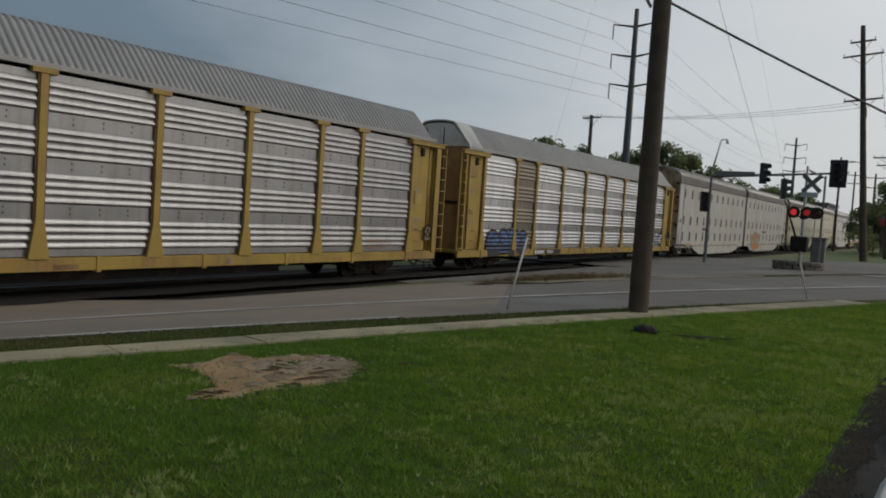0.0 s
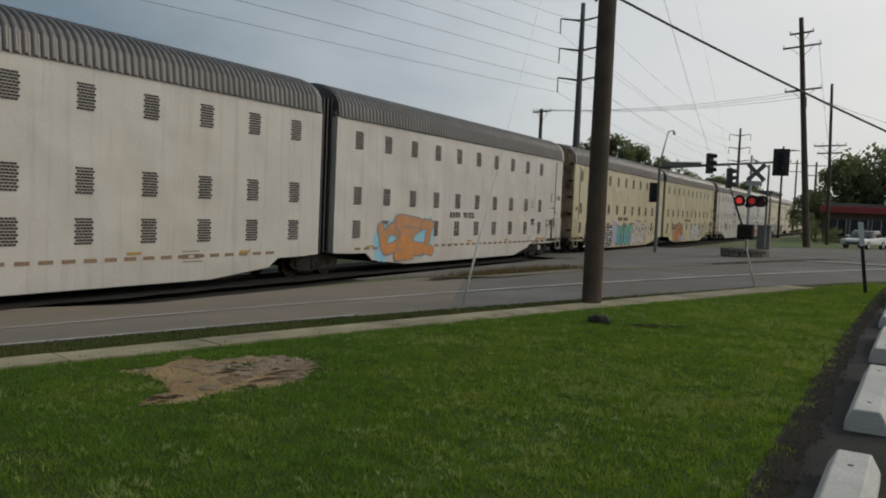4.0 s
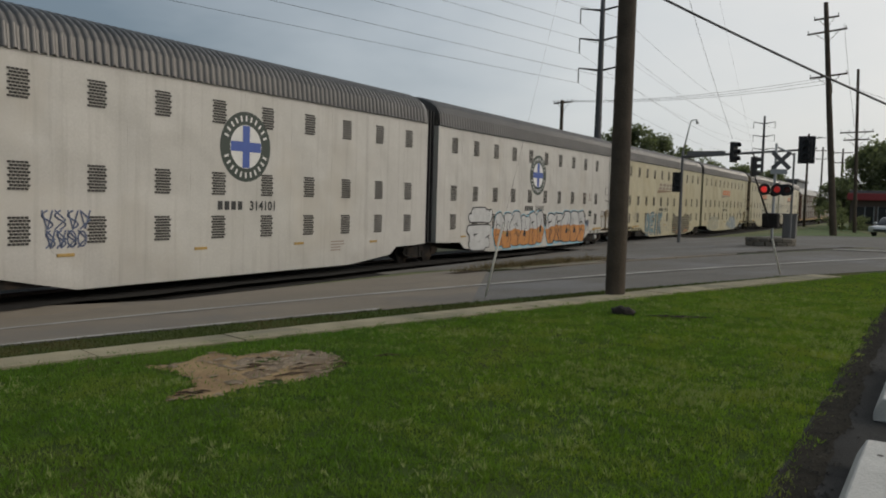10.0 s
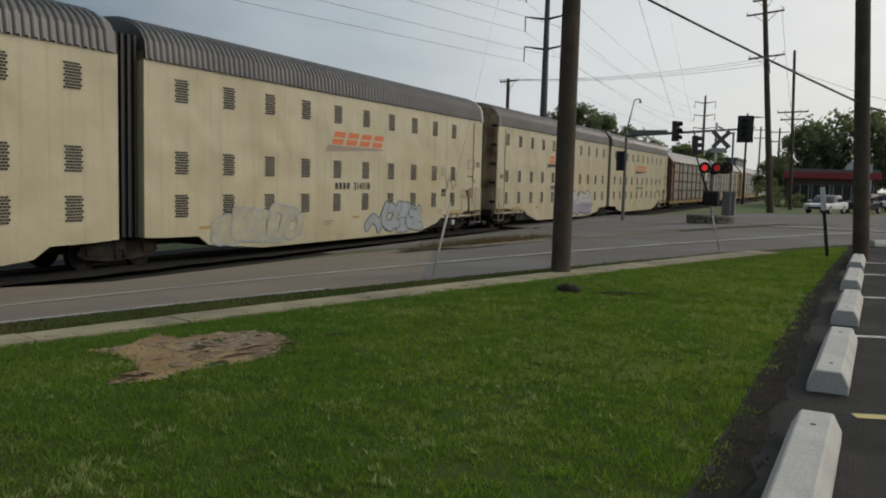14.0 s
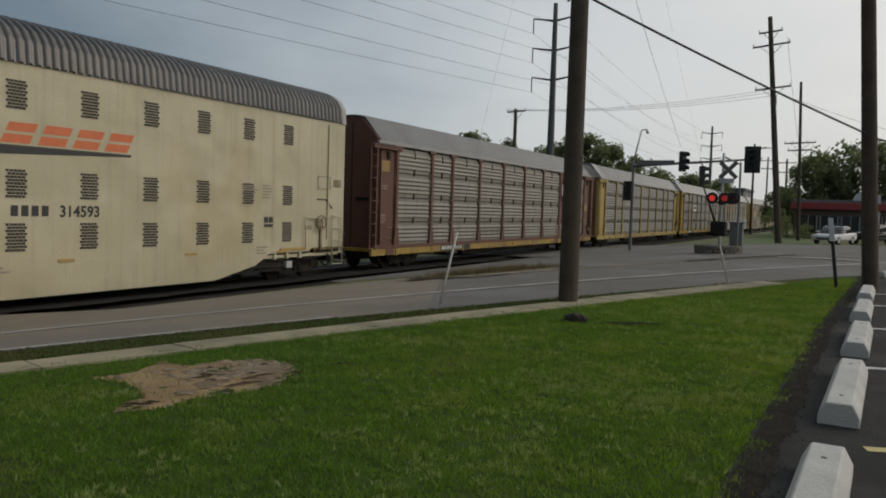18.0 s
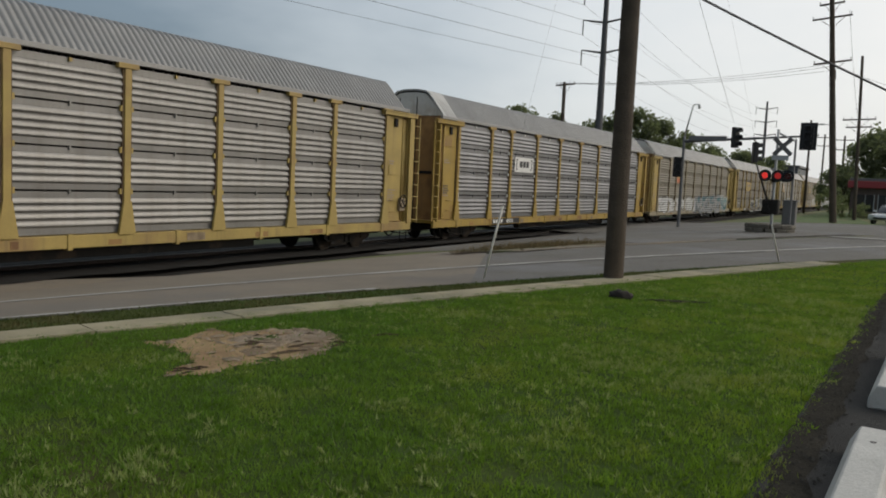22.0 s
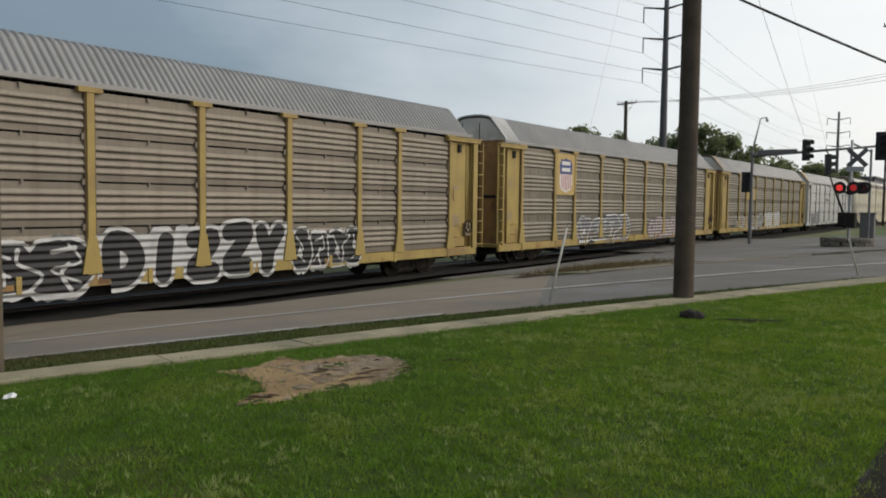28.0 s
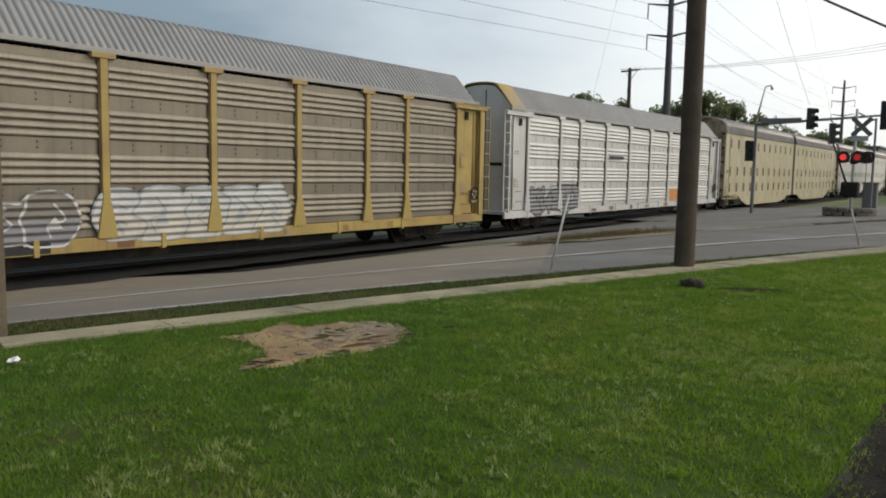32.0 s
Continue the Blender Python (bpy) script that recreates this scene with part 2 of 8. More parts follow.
SILVER_PALE = mat("chalky_galvanised_panel", (0.235, 0.222, 0.190), 0.58, metal=0.22, var=0.18, scale=0.8, fine=18, col2=(0.19, 0.152, 0.122), patch=0.36, streak=0.5)
SILVER_BROWN = mat("grimy_galvanised_panel", (0.205, 0.182, 0.142), 0.46, metal=0.45, var=0.24, scale=0.8, fine=18, col2=(0.165, 0.135, 0.10), patch=0.36, streak=0.45)
SILVER_WHITE = mat("white_galvanised_panel", (0.55, 0.55, 0.53), 0.5, metal=0.3, var=0.12, scale=0.8, fine=18, streak=0.2)
ROOF_PALE = mat("pale_roof_sheet", (0.285, 0.28, 0.272), 0.5, metal=0.3, var=0.14, scale=0.8, fine=20, streak=0.15)
ROOF_GREY = mat("grey_roof_sheet", (0.148, 0.141, 0.134), 0.38, metal=0.6, var=0.18, scale=0.8, fine=20)
POST_RUST = mat("rusty_post_flange", (0.115, 0.070, 0.040), 0.8, var=0.35, scale=2.0, fine=20, col2=(0.20, 0.14, 0.07), patch=0.3)
BROWN = mat("brown_car_paint", (0.115, 0.048, 0.032), 0.65, var=0.25, scale=1.5, fine=25, bump=0.15, streak=0.4)
CREAM = mat("cream_car_paint", (0.49, 0.44, 0.298), 0.37, var=0.07, scale=0.6, fine=25, col2=(0.435, 0.375, 0.235), patch=0.2, streak=0.22, wave=0.22)
OFFWHITE = mat("off_white_car_paint", (0.52, 0.498, 0.458), 0.38, var=0.06, scale=0.6, fine=25, col2=(0.46, 0.43, 0.38), patch=0.2, streak=0.24, wave=0.18)
DOOR_BROWN = mat("rusty_end_door", (0.30, 0.235, 0.152), 0.75, var=0.3, scale=1.5, fine=20, bump=0.2, col2=(0.10, 0.06, 0.035), patch=0.40, streak=0.6)
DOOR_YELLOW = mat("stained_yellow_end_door", (0.30, 0.168, 0.056), 0.7, var=0.28, scale=1.3, fine=20, col2=(0.15, 0.075, 0.03), patch=0.42, streak=0.7)
GABLE_PALE = mat("pale_stained_gable", (0.60, 0.59, 0.56), 0.7, var=0.14, scale=1.3, fine=20, col2=(0.42, 0.38, 0.32), patch=0.3, streak=0.4)
VENT = mat("vent_screen", (0.15, 0.137, 0.115), 0.7, var=0.15)
VENT_SLOT = mat("vent_slot", (0.035, 0.032, 0.03), 0.8)
# paler than real leaves: the haze of distance is mixed into the colour
LEAF = mat("hazed_foliage", (0.19, 0.21, 0.15), 0.75, var=0.25, scale=0.6, fine=8, island=0.25, spec=0.2, trans=0.7)
BARK = mat("bark", (0.06, 0.048, 0.036), 0.9, bump=0.6)

# ---------------------------------------------------------------- mesh helpers


def empty(name, m=None):
    ob = new(name)
    ob.empty_display_size = 0.2
    if m is not None:
        ob.matrix_world = m
    return ob


def part(name, bm, material, parent=None, label="", smooth=False):
    me = bpy.data.meshes.new(name)
    bm.to_mesh(me)
    bm.free()
    mats = material if isinstance(material, (list, tuple)) else [material]
    for x in mats:
        me.materials.append(x)
    if smooth:
        for p in me.polygons:
            p.use_smooth = True
    ob = new(name, me)
    if parent is not None:
        ob.parent = parent
    if label:
        ob["label"] = label
    return ob


def again(name, mesh, parent, m, label=""):
    ob = new(name, mesh)
    ob.parent = parent
    ob.matrix_basis = m
    if label:
        ob["label"] = label
    return ob


def raw(name, verts, faces, material, parent=None, label="", smooth=False, idx=None):
    me = bpy.data.meshes.new(name)
    me.from_pydata(verts, [], faces)
    mats = material if isinstance(material, (list, tuple)) else [material]
    for x in mats:
        me.materials.append(x)
    if idx is not None:
        me.polygons.foreach_set("material_index", idx)
    if smooth:
        me.polygons.foreach_set("use_smooth", [True] * len(faces))
    me.update()
    ob = new(name, me)
    if parent is not None:
        ob.parent = parent
    if label:
        ob["label"] = label
    return ob


def box(bm, x0, x1, y0, y1, z0, z1, bevel=0.0, m=None, mi=0):
    vs = [bm.verts.new((x, y, z)) for x in (x0, x1) for y in (y0, y1) for z in (z0, z1)]
    fs = [bm.faces.new([vs[i] for i in q]) for q in ((0, 1, 3, 2), (4, 6, 7, 5), (0, 4, 5, 1), (2, 3, 7, 6), (0, 2, 6, 4), (1, 5, 7, 3))]
    for f in fs:
        f.material_index = mi
    if m is not None:
        bmesh.ops.transform(bm, matrix=m, verts=vs)
    if bevel > 0:
        es = list({e for f in fs for e in f.edges})
        bmesh.ops.bevel(bm, geom=es, offset=bevel, segments=1, affect="EDGES", profile=0.5)
    return vs


def tube(bm, a, b, r0, r1=None, n=10, mi=0):
    """A tapered round bar from a to b."""
    r1 = r0 if r1 is None else r1
    a, b = Vector(a), Vector(b)
    q = (b - a).to_track_quat("Z", "Y").to_matrix()
    rings = []
    for p, r in ((a, r0), (b, r1)):
        rings.append([bm.verts.new(p + q @ Vector((r * math.cos(2 * math.pi * i / n), r * math.sin(2 * math.pi * i / n), 0))) for i in range(n)])
    for i in range(n):
        f = bm.faces.new((rings[0][i], rings[0][(i + 1) % n], rings[1][(i + 1) % n], rings[1][i]))
        f.material_index = mi
        f.smooth = True
    for r in (list(reversed(rings[0])), rings[1]):
        f = bm.faces.new(r)
        f.material_index = mi


def prism(bm, outline, axis, a, b, mi=0):
    """The outline (pairs) pushed out from a to b along the axis."""
    def put(p, w):
        v = {"x": (w, p[0], p[1]), "y": (p[0], w, p[1]), "z": (p[0], p[1], w)}[axis]
        return bm.verts.new(v)
    r0, r1 = [put(p, a) for p in outline], [put(p, b) for p in outline]
    n = len(outline)
    fs = [bm.faces.new((r0[i], r0[(i + 1) % n], r1[(i + 1) % n], r1[i])) for i in range(n)]
    fs += [bm.faces.new(list(reversed(r0))), bm.faces.new(r1)]
    for f in fs:
        f.material_index = mi
    bmesh.ops.recalc_face_normals(bm, faces=fs)


def nb():
    return bmesh.new()


# ---------------------------------------------------------------- the ground
RAIL_Z = -1.03


def fall(x):
    u = min(max((-1 - x) / 13.4, 0), 1)
    return 0.25 * u + 0.75 * u ** 2.5


def ground_z(x, y):
    """The lot is level; the lawn and the road fall towards the track, and the far street lies lower."""
    p = fall(x)
    return -1.03 * p - 0.018 * min(max(y - 42, 0), 35) * (1 - p)


def lot_edge(y):
    """Where the lawn ends and the lot's broken asphalt begins."""
    return -0.53 + 0.02 * max(0, y - 4.4) + 0.028 * max(0, y - 12)


def sheet(name, inside, material, off, step=0.5, kind="structure", label="", thick=0.0):
    """A surface laid over the ground between two rails of points: inside = (left points, right points)."""
    left, right = inside
    verts, faces = [], []
    rows = []
    for (a, b) in zip(left[:-1], left[1:]):
        i = left.index(a)
        c, d = right[i], right[i + 1]
        n = max(1, int(max((Vector(b) - Vector(a)).length, (Vector(d) - Vector(c)).length) / step))
        for k in range(n + (1 if i == len(left) - 2 else 0)):
            t = k / n
            rows.append((Vector(a).lerp(Vector(b), t), Vector(c).lerp(Vector(d), t)))
    w = max(2, int(max((l - r).length for l, r in rows) / step) + 1)
    for l, r in rows:
        for j in range(w):
            p = l.lerp(r, j / (w - 1))
            verts.append((p.x, p.y, ground_z(p.x, p.y) + off))
    for i in range(len(rows) - 1):
        for j in range(w - 1):
            q = i * w + j
            faces.append((q, q + 1, q + w + 1, q + w))
    ob = raw(name, verts, faces, material)
    for p in ob.data.polygons:
        if p.normal.z < 0:
            p.flip()
    return tagged(ob, label, kind=kind)


def build_ground():
    xs = [-400, -250, -150, -100, -70, -50, -40, -32, -26, -22, -20, -18, -16.5, -15.5] + [-15 + 0.5 * i for i in range(34)] + [2.5, 4, 6, 9, 13, 18, 25, 35, 50, 80, 130, 220, 400]
    ys = [-300, -150, -80, -40, -20, -10, -5, -2] + [0.5 * i for i in range(-2, 70)] + [36 + 2 * i for i in range(24)] + [90, 100, 120, 150, 200, 280, 400, 600, 900]
    verts = [(x, y, ground_z(x, y) - (0.16 if -20.5 < x < -14.2 else 0)) for y in ys for x in xs]
    w = len(xs)
    faces, idx = [], []
    for j in range(len(ys) - 1):
        for i in range(w - 1):
            q = j * w + i
            faces.append((q, q + 1, q + w + 1, q + w))
            cx, cy = (xs[i] + xs[i + 1]) / 2, (ys[j] + ys[j + 1]) / 2
            idx.append(0 if cx > -9.5 and cy < 30 else 1)
    ob = raw("ground", verts, faces, [GRASS, VERGE], idx=idx, smooth=True)
    tagged(ob, "gently sloping ground with mown green lawn and rough verge", kind="structure")


build_ground()

ROAD_DIR = Vector((0.423, 0.906))
ROAD_N = Vector((-0.906, 0.423))
ROAD_P = Vector((-5.3, 12.4))


def road_pt(along, across):
    p = ROAD_P + ROAD_DIR * along + ROAD_N * across
    return (p.x, p.y)


def build_roads():
    sheet("road", ([road_pt(s, -0.12) for s in (-60, -2.0, 0, 22, 60, 150)], [road_pt(s, 6.0) for s in (-60, 3.0, 5, 22, 60, 150)]), ASPHALT, 0.004, 0.6, label="grey worn asphalt road beside the railway")
    sheet("road_slab", ([road_pt(s, -0.10) for s in (-26, -1.6)], [road_pt(s, 8.2) for s in (-26, 5.2)]), CONCRETE_ROAD, 0.010, 0.5, label="pale brown concrete slab of the road before the track")
    # the strip between road and track, and the side street that crosses the track
    sheet("service_strip", ([road_pt(s, 6.2) for s in (5.2, 12, 22)], [(-14.9, 21.0), (-14.9, 30), (-14.9, 40)]), ASPHALT, 0.010, 0.7, label="patched asphalt strip between road and track")
    sheet("street_crossing", ([(-30, 38), (-15.0, 39.5), (-7.0, 33.5), (4, 38), (30, 60)], [(-30, 66), (-15.0, 62.0), (-8.0, 62.0), (-2, 66.0), (30, 105)]), ASPHALT, 0.016, 1.5, label="wide asphalt street crossing at the signals")
    sheet("road_line", ([road_pt(s, 2.30) for s in (-24, 42)], [road_pt(s, 2.54) for s in (-24, 42)]), ROAD_LINE, 0.018, 0.5, label="worn white line along the road")
    sheet("edge_line", ([road_pt(s, -0.06) for s in (-24, -3.2)], [road_pt(s, 0.08) for s in (-24, -3.2)]), ROAD_LINE, 0.018, 0.5, label="worn white edge line")
    sheet("stop_line", ([(-2.54, 32.3), (2.11, 31.45)], [(-2.6, 32.95), (2.14, 31.95)]), ROAD_LINE, 0.034, 0.5, label="worn white stop line")
    sheet("parking_lot", ([(-0.62, -8), (-0.58, 4), (-0.5, 8), (-0.34, 12), (-0.15, 17), (0.25, 22.5)], [(30, -8), (30, 4), (30, 8), (30, 14), (30, 22), (30, 38)]), LOT, 0.012, 0.7, label="dark cracked asphalt of a parking lot")


build_roads()


def build_kerb():
    """A worn concrete kerb along the far side of the road, in lengths."""
    kerb = empty("kerb")
    tagged(kerb, "low worn concrete kerb along the far road edge", kind="structure")
    n = 6
    for k in range(n):
        s0, s1 = 4.6 + k * 1.5, 4.6 + (k + 1) * 1.5 - 0.03
        bm = nb()
        vs = []
        for s in (s0, s1):
            for ac, h in ((5.92, 0.0), (5.92, 0.035), (5.96, 0.05), (6.10, 0.05), (6.10, 0.0)):
                x, y = road_pt(s, ac)
                vs.append(bm.verts.new((x, y, ground_z(x, y) + h - (0.05 if h == 0 else 0))))
        for i in range(5):
            bm.faces.new((vs[i], vs[(i + 1) % 5], vs[5 + (i + 1) % 5], vs[5 + i]))
        bm.faces.new(vs[:5])
        bm.faces.new(list(reversed(vs[5:])))
        bmesh.ops.recalc_face_normals(bm, faces=bm.faces)
        part("kerbstone", bm, CONCRETE_ROAD, kerb)
    verts, faces = [], []
    n = 150
    for i in range(n + 1):
        a = 2.6 + 19.5 * i / n
        # past 9.5 the narrow band is the asphalt's break, drawn together with its shadow
        wide = (0.85 if a < 9.5 else 0.26) * (1 + 0.7 * noise.noise(Vector((a * 0.9, 2, 0))) + 0.5 * noise.noise(Vector((a * 3.7, 5, 0))))
        lo = 6.16 + 0.10 * noise.noise(Vector((a * 1.7, 9, 0))) + 0.0011 * (a - 2.6) ** 2
        for ac in (lo, lo + wide):
            x, y = road_pt(a, ac)
            verts.append((x, y, ground_z(x, y) + 0.022))
    for i in range(n):
        faces.append((2 * i, 2 * i + 1, 2 * i + 3, 2 * i + 2))
    ob = raw("soil_strip", verts, faces, mat("road_edge_soil", (0.055, 0.042, 0.030), 0.98, var=0.4, scale=4, fine=30, bump=0.9, spec=0.05))
    for p in ob.data.polygons:
        if p.normal.z < 0:
            p.flip()
    tagged(ob, "ragged dark soil, then a break with its shadow, along the far road edge", kind="structure")
    sheet("weed_bed", ([(-10.9, 18.9), (-9.9, 21.5), (-9.0, 25.0)], [(-8.6, 18.6), (-7.9, 21.3), (-7.7, 24.6)]), mat("weedy_soil", (0.17, 0.135, 0.09), 0.95, var=0.35, scale=1.5, fine=25, bump=0.9, col2=(0.11, 0.115, 0.05), patch=0.4), 0.03, 0.4, label="brown weedy strip beyond the road's kerb")


build_kerb()

# ---------------------------------------------------------------- the train
CAR_X = -17.3
HALF = 1.5


def arch(width, z0, rise, n=12):
    """Points of a flattened arch from one eave to the other."""
    return [(-width * math.cos(math.pi * i / n), z0 + rise * math.sin(math.pi * i / n) ** 0.62) for i in range(n + 1)]


def hip(width, z0, rise):
    """Points of a roof with slanting shoulders and a nearly flat crown."""
    half = [(-1.0, 0.0), (-0.98, 0.09), (-0.93, 0.19), (-0.53, 0.85), (-0.44, 0.94), (-0.22, 0.99), (0.0, 1.0)]
    return [(width * u, z0 + rise * v) for u, v in half] + [(-width * u, z0 + rise * v) for u, v in reversed(half[:-1])]


def roof_mesh(length, width, z0, rise, pitch, depth, material, profile=arch):
    pts = profile(width, z0, rise)
    n = int(length / pitch)
    st = []
    for i in range(n):
        y = -length / 2 + i * pitch
        st += [(y, 0), (y + pitch * 0.22, 0), (y + pitch * 0.40, depth * 0.75), (y + pitch * 0.55, depth), (y + pitch * 0.68, depth), (y + pitch * 0.83, depth * 0.75)]
    st.append((length / 2, 0))
    verts, faces = [], []
    zc = z0 - 1.0
    for y, d in st:
        for x, z in pts:
            r = math.hypot(x, z - zc)
            k = (r + d) / r
            verts.append((x * k, y, zc + (z - zc) * k))
    w = len(pts)
    for i in range(len(st) - 1):
        for j in range(w - 1):
            q = i * w + j
            faces.append((q, q + w, q + w + 1, q + 1))
    for base in (0, (len(st) - 1) * w):
        faces.append(tuple(range(base, base + w)))
    me = bpy.data.meshes.new("roof")
    me.from_pydata(verts, [], faces)
    me.materials.append(material)
    me.update()
    return me


def panel_mesh(width, z0, z1, material, seams, latch=None):
    """A corrugated steel sheet in four courses: four ribs in each, flat bands between, joined by dark seams or by rows of bolts."""
    prof = [(0, z0), (0, z1)]
    course = (z1 - z0) / 4
    for c in range(4):
        zb = z0 + c * course
        for k in range(4):
            z = zb + course * (0.235 + 0.172 * k)
            prof += [(0, z - 0.064), (0.022, z - 0.060), (0.044, z - 0.042), (0.050, z - 0.020), (0.044, z + 0.010), (0.024, z + 0.050), (0.008, z + 0.074), (0, z + 0.082)]
        if seams and c:
            prof += [(0.0, zb - 0.022), (-0.062, zb - 0.020), (-0.062, zb + 0.020), (0.0, zb + 0.022)]
    prof.sort(key=lambda p: p[1])
    verts, faces = [], []
    for x, z in prof:
        verts += [(x, -width / 2, z), (x, width / 2, z)]
    for i in range(len(prof) - 1):
        faces.append((2 * i, 2 * i + 1, 2 * i + 3, 2 * i + 2))
    n = len(prof)
    # back
    o = len(verts)
    verts += [(-0.07, -width / 2, z0), (-0.07, width / 2, z0), (-0.07, -width / 2, z1), (-0.07, width / 2, z1)]
    faces += [(o, o + 2, o + 3, o + 1), (0, o, o + 1, 1), (2 * n - 2, 2 * n - 1, o + 3, o + 2)]
    idx = [2 if i < n - 1 and min(prof[i][0], prof[i + 1][0]) < 0 else 0 for i in range(len(faces))]

    def plate(y, z, w, h, d, mi):
        o = len(verts)
        verts.extend([(d, y - w, z - h), (d, y + w, z - h), (d, y + w, z + h), (d, y - w, z + h)])
        verts.extend([(0.0, y - w, z - h), (0.0, y + w, z - h), (0.0, y + w, z + h), (0.0, y - w, z + h)])
        faces.extend([(o, o + 1, o + 2, o + 3), (o, o + 4, o + 5, o + 1), (o + 1, o + 5, o + 6, o + 2), (o + 2, o + 6, o + 7, o + 3), (o + 3, o + 7, o + 4, o)])
        idx.extend([mi] * 5)
    for c in range(1, 4):
        zz = z0 + c * course
        if seams:
            # latch plates at both ends of each seam and a hasp in its middle
            for y, w in ((-width / 2 + 0.13, 0.05), (width / 2 - 0.13, 0.05)):
                plate(y, zz, w, 0.065, 0.055, 1)
            plate(0.0, zz - 0.02, 0.022, 0.05, 0.045, 0)
        else:
            for y in (-width * 0.25, 0.0, width * 0.25):
                for d in (-0.05, 0.07):
                    plate(y, zz + d, 0.012, 0.016, 0.014, 2)
    if seams:
        plate(0.0, z1 - 0.04, 0.035, 0.04, 0.05, 1)
    me = bpy.data.meshes.new("side_panel")
    me.from_pydata(verts, [], faces)
    me.materials.append(material)
    me.materials.append(latch or material)
    me.materials.append(STEEL_DARK)
    me.polygons.foreach_set("material_index", idx)
    me.update()
    return me


SHARED = {}


def shared(key, make):
    if key not in SHARED:
        SHARED[key] = make()
    return SHARED[key]


def mesh_of(name, bm, material):
    me = bpy.data.meshes.new(name)
    bm.to_mesh(me)
    bm.free()
    for x in (material if isinstance(material, (list, tuple)) else [material]):
        me.materials.append(x)
    return me


def truck(parent, y):
    """A two-axle truck: bolster, two side frames with springs, two wheelsets."""
    def frame_mesh():
        bm = nb()
        prism(bm, [(-1.25, 0.42), (-1.05, 0.30), (-0.45, 0.22), (0.45, 0.22), (1.05, 0.30), (1.25, 0.42), (1.15, 0.60), (0.55, 0.68), (-0.55, 0.68), (-1.15, 0.60)], "x", -0.07, 0.07)
        for s in (-0.86, 0.86):
            box(bm, -0.11, 0.11, s - 0.16, s + 0.16, 0.36, 0.58, 0.02)
        for s in (-0.12, 0.12):
            tube(bm, (0.02, s, 0.26), (0.02, s, 0.56), 0.075, n=8)
        return mesh_of("side_frame", bm, STEEL_DARK)

    def wheel_mesh():
        bm = nb()
        for s in (-1, 1):
            x = s * 0.74
            tube(bm, (x - 0.065, 0, 0), (x + 0.065, 0, 0), 0.42, n=24)
            tube(bm, (x - s * 0.065, 0, 0), (x - s * 0.095, 0, 0), 0.45, n=24)
            tube(bm, (x + s * 0.065, 0, 0), (x + s * 0.11, 0, 0), 0.14, n=12)
            for k in range(3):
                a = 2 * math.pi * k / 3
                tube(bm, (x + s * 0.06, 0.26 * math.cos(a), 0.26 * math.sin(a)), (x + s * 0.075, 0.26 * math.cos(a), 0.26 * math.sin(a)), 0.05, n=8)
        tube(bm, (-0.98, 0, 0), (0.98, 0, 0), 0.08, n=10)
        return mesh_of("wheelset", bm, STEEL_DARK)

    bm = nb()
    box(bm, -1.1, 1.1, -0.2, 0.2, 0.45, 0.75, 0.03)
    t = part("truck", bm, STEEL_DARK, parent)
    t.location = (0, y, 0)
    for s in (-1, 1):
        again("side_frame", shared("side_frame", frame_mesh), t, pose(s * 1.0, 0, 0))
    for s in (-0.86, 0.86):
        again("wheelset", shared("wheelset", wheel_mesh), t, pose(0, s, 0.42))
    return t


def coupler(parent, y, s):
    def make():
        bm = nb()
        box(bm, -0.12, 0.12, 0, 0.75, 0.72, 0.98, 0.02)
        box(bm, -0.22, 0.2, 0.7, 0.98, 0.70, 1.0, 0.04)
        box(bm, -1.15, 1.15, -0.35, -0.15, 0.52, 0.72, 0.03)
        for a, b in (((1.0, -0.2, 0.5), (1.3, 0.15, 0.44)), ((1.3, 0.15, 0.44), (1.3, 0.62, 0.50)), ((1.3, 0.62, 0.50), (1.1, 0.70, 0.66)), ((1.32, -0.35, 0.74), (1.32, 0.5, 0.70))):
            tube(bm, a, b, 0.022, n=6)
        for k in range(8):
            t0, t1 = k / 8, (k + 1) / 8
            tube(bm, (0.5, t0 * 0.9, 0.62 - 0.32 * math.sin(math.pi * t0)), (0.5, t1 * 0.9, 0.62 - 0.32 * math.sin(math.pi * t1)), 0.03, n=6)
        return mesh_of("coupler", bm, STEEL_DARK)
    again("coupler", shared("coupler", make), parent, pose(0, y, 0, 0, 0, 0 if s > 0 else 180))


def ladder_mesh(height, material, side):
    """A wide stile towards the car's middle, a slim one at the corner, round rungs."""
    bm = nb()
    a, b = (-0.16, 0.34) if side > 0 else (0.10, -0.34)
    wide = 0.14 if side > 0 else 0.05
    box(bm, -0.03, 0.03, a - wide, a + wide, 0, height, 0.008)
    box(bm, -0.02, 0.035, b - 0.022, b + 0.022, 0, height, 0.006)
    n = int(height / 0.42) + 1
    for i in range(n):
        z = 0.12 + i * 0.42
        tube(bm, (0.02, a, z), (0.02, b, z), 0.016, n=6)
    return mesh_of("ladder", bm, material)


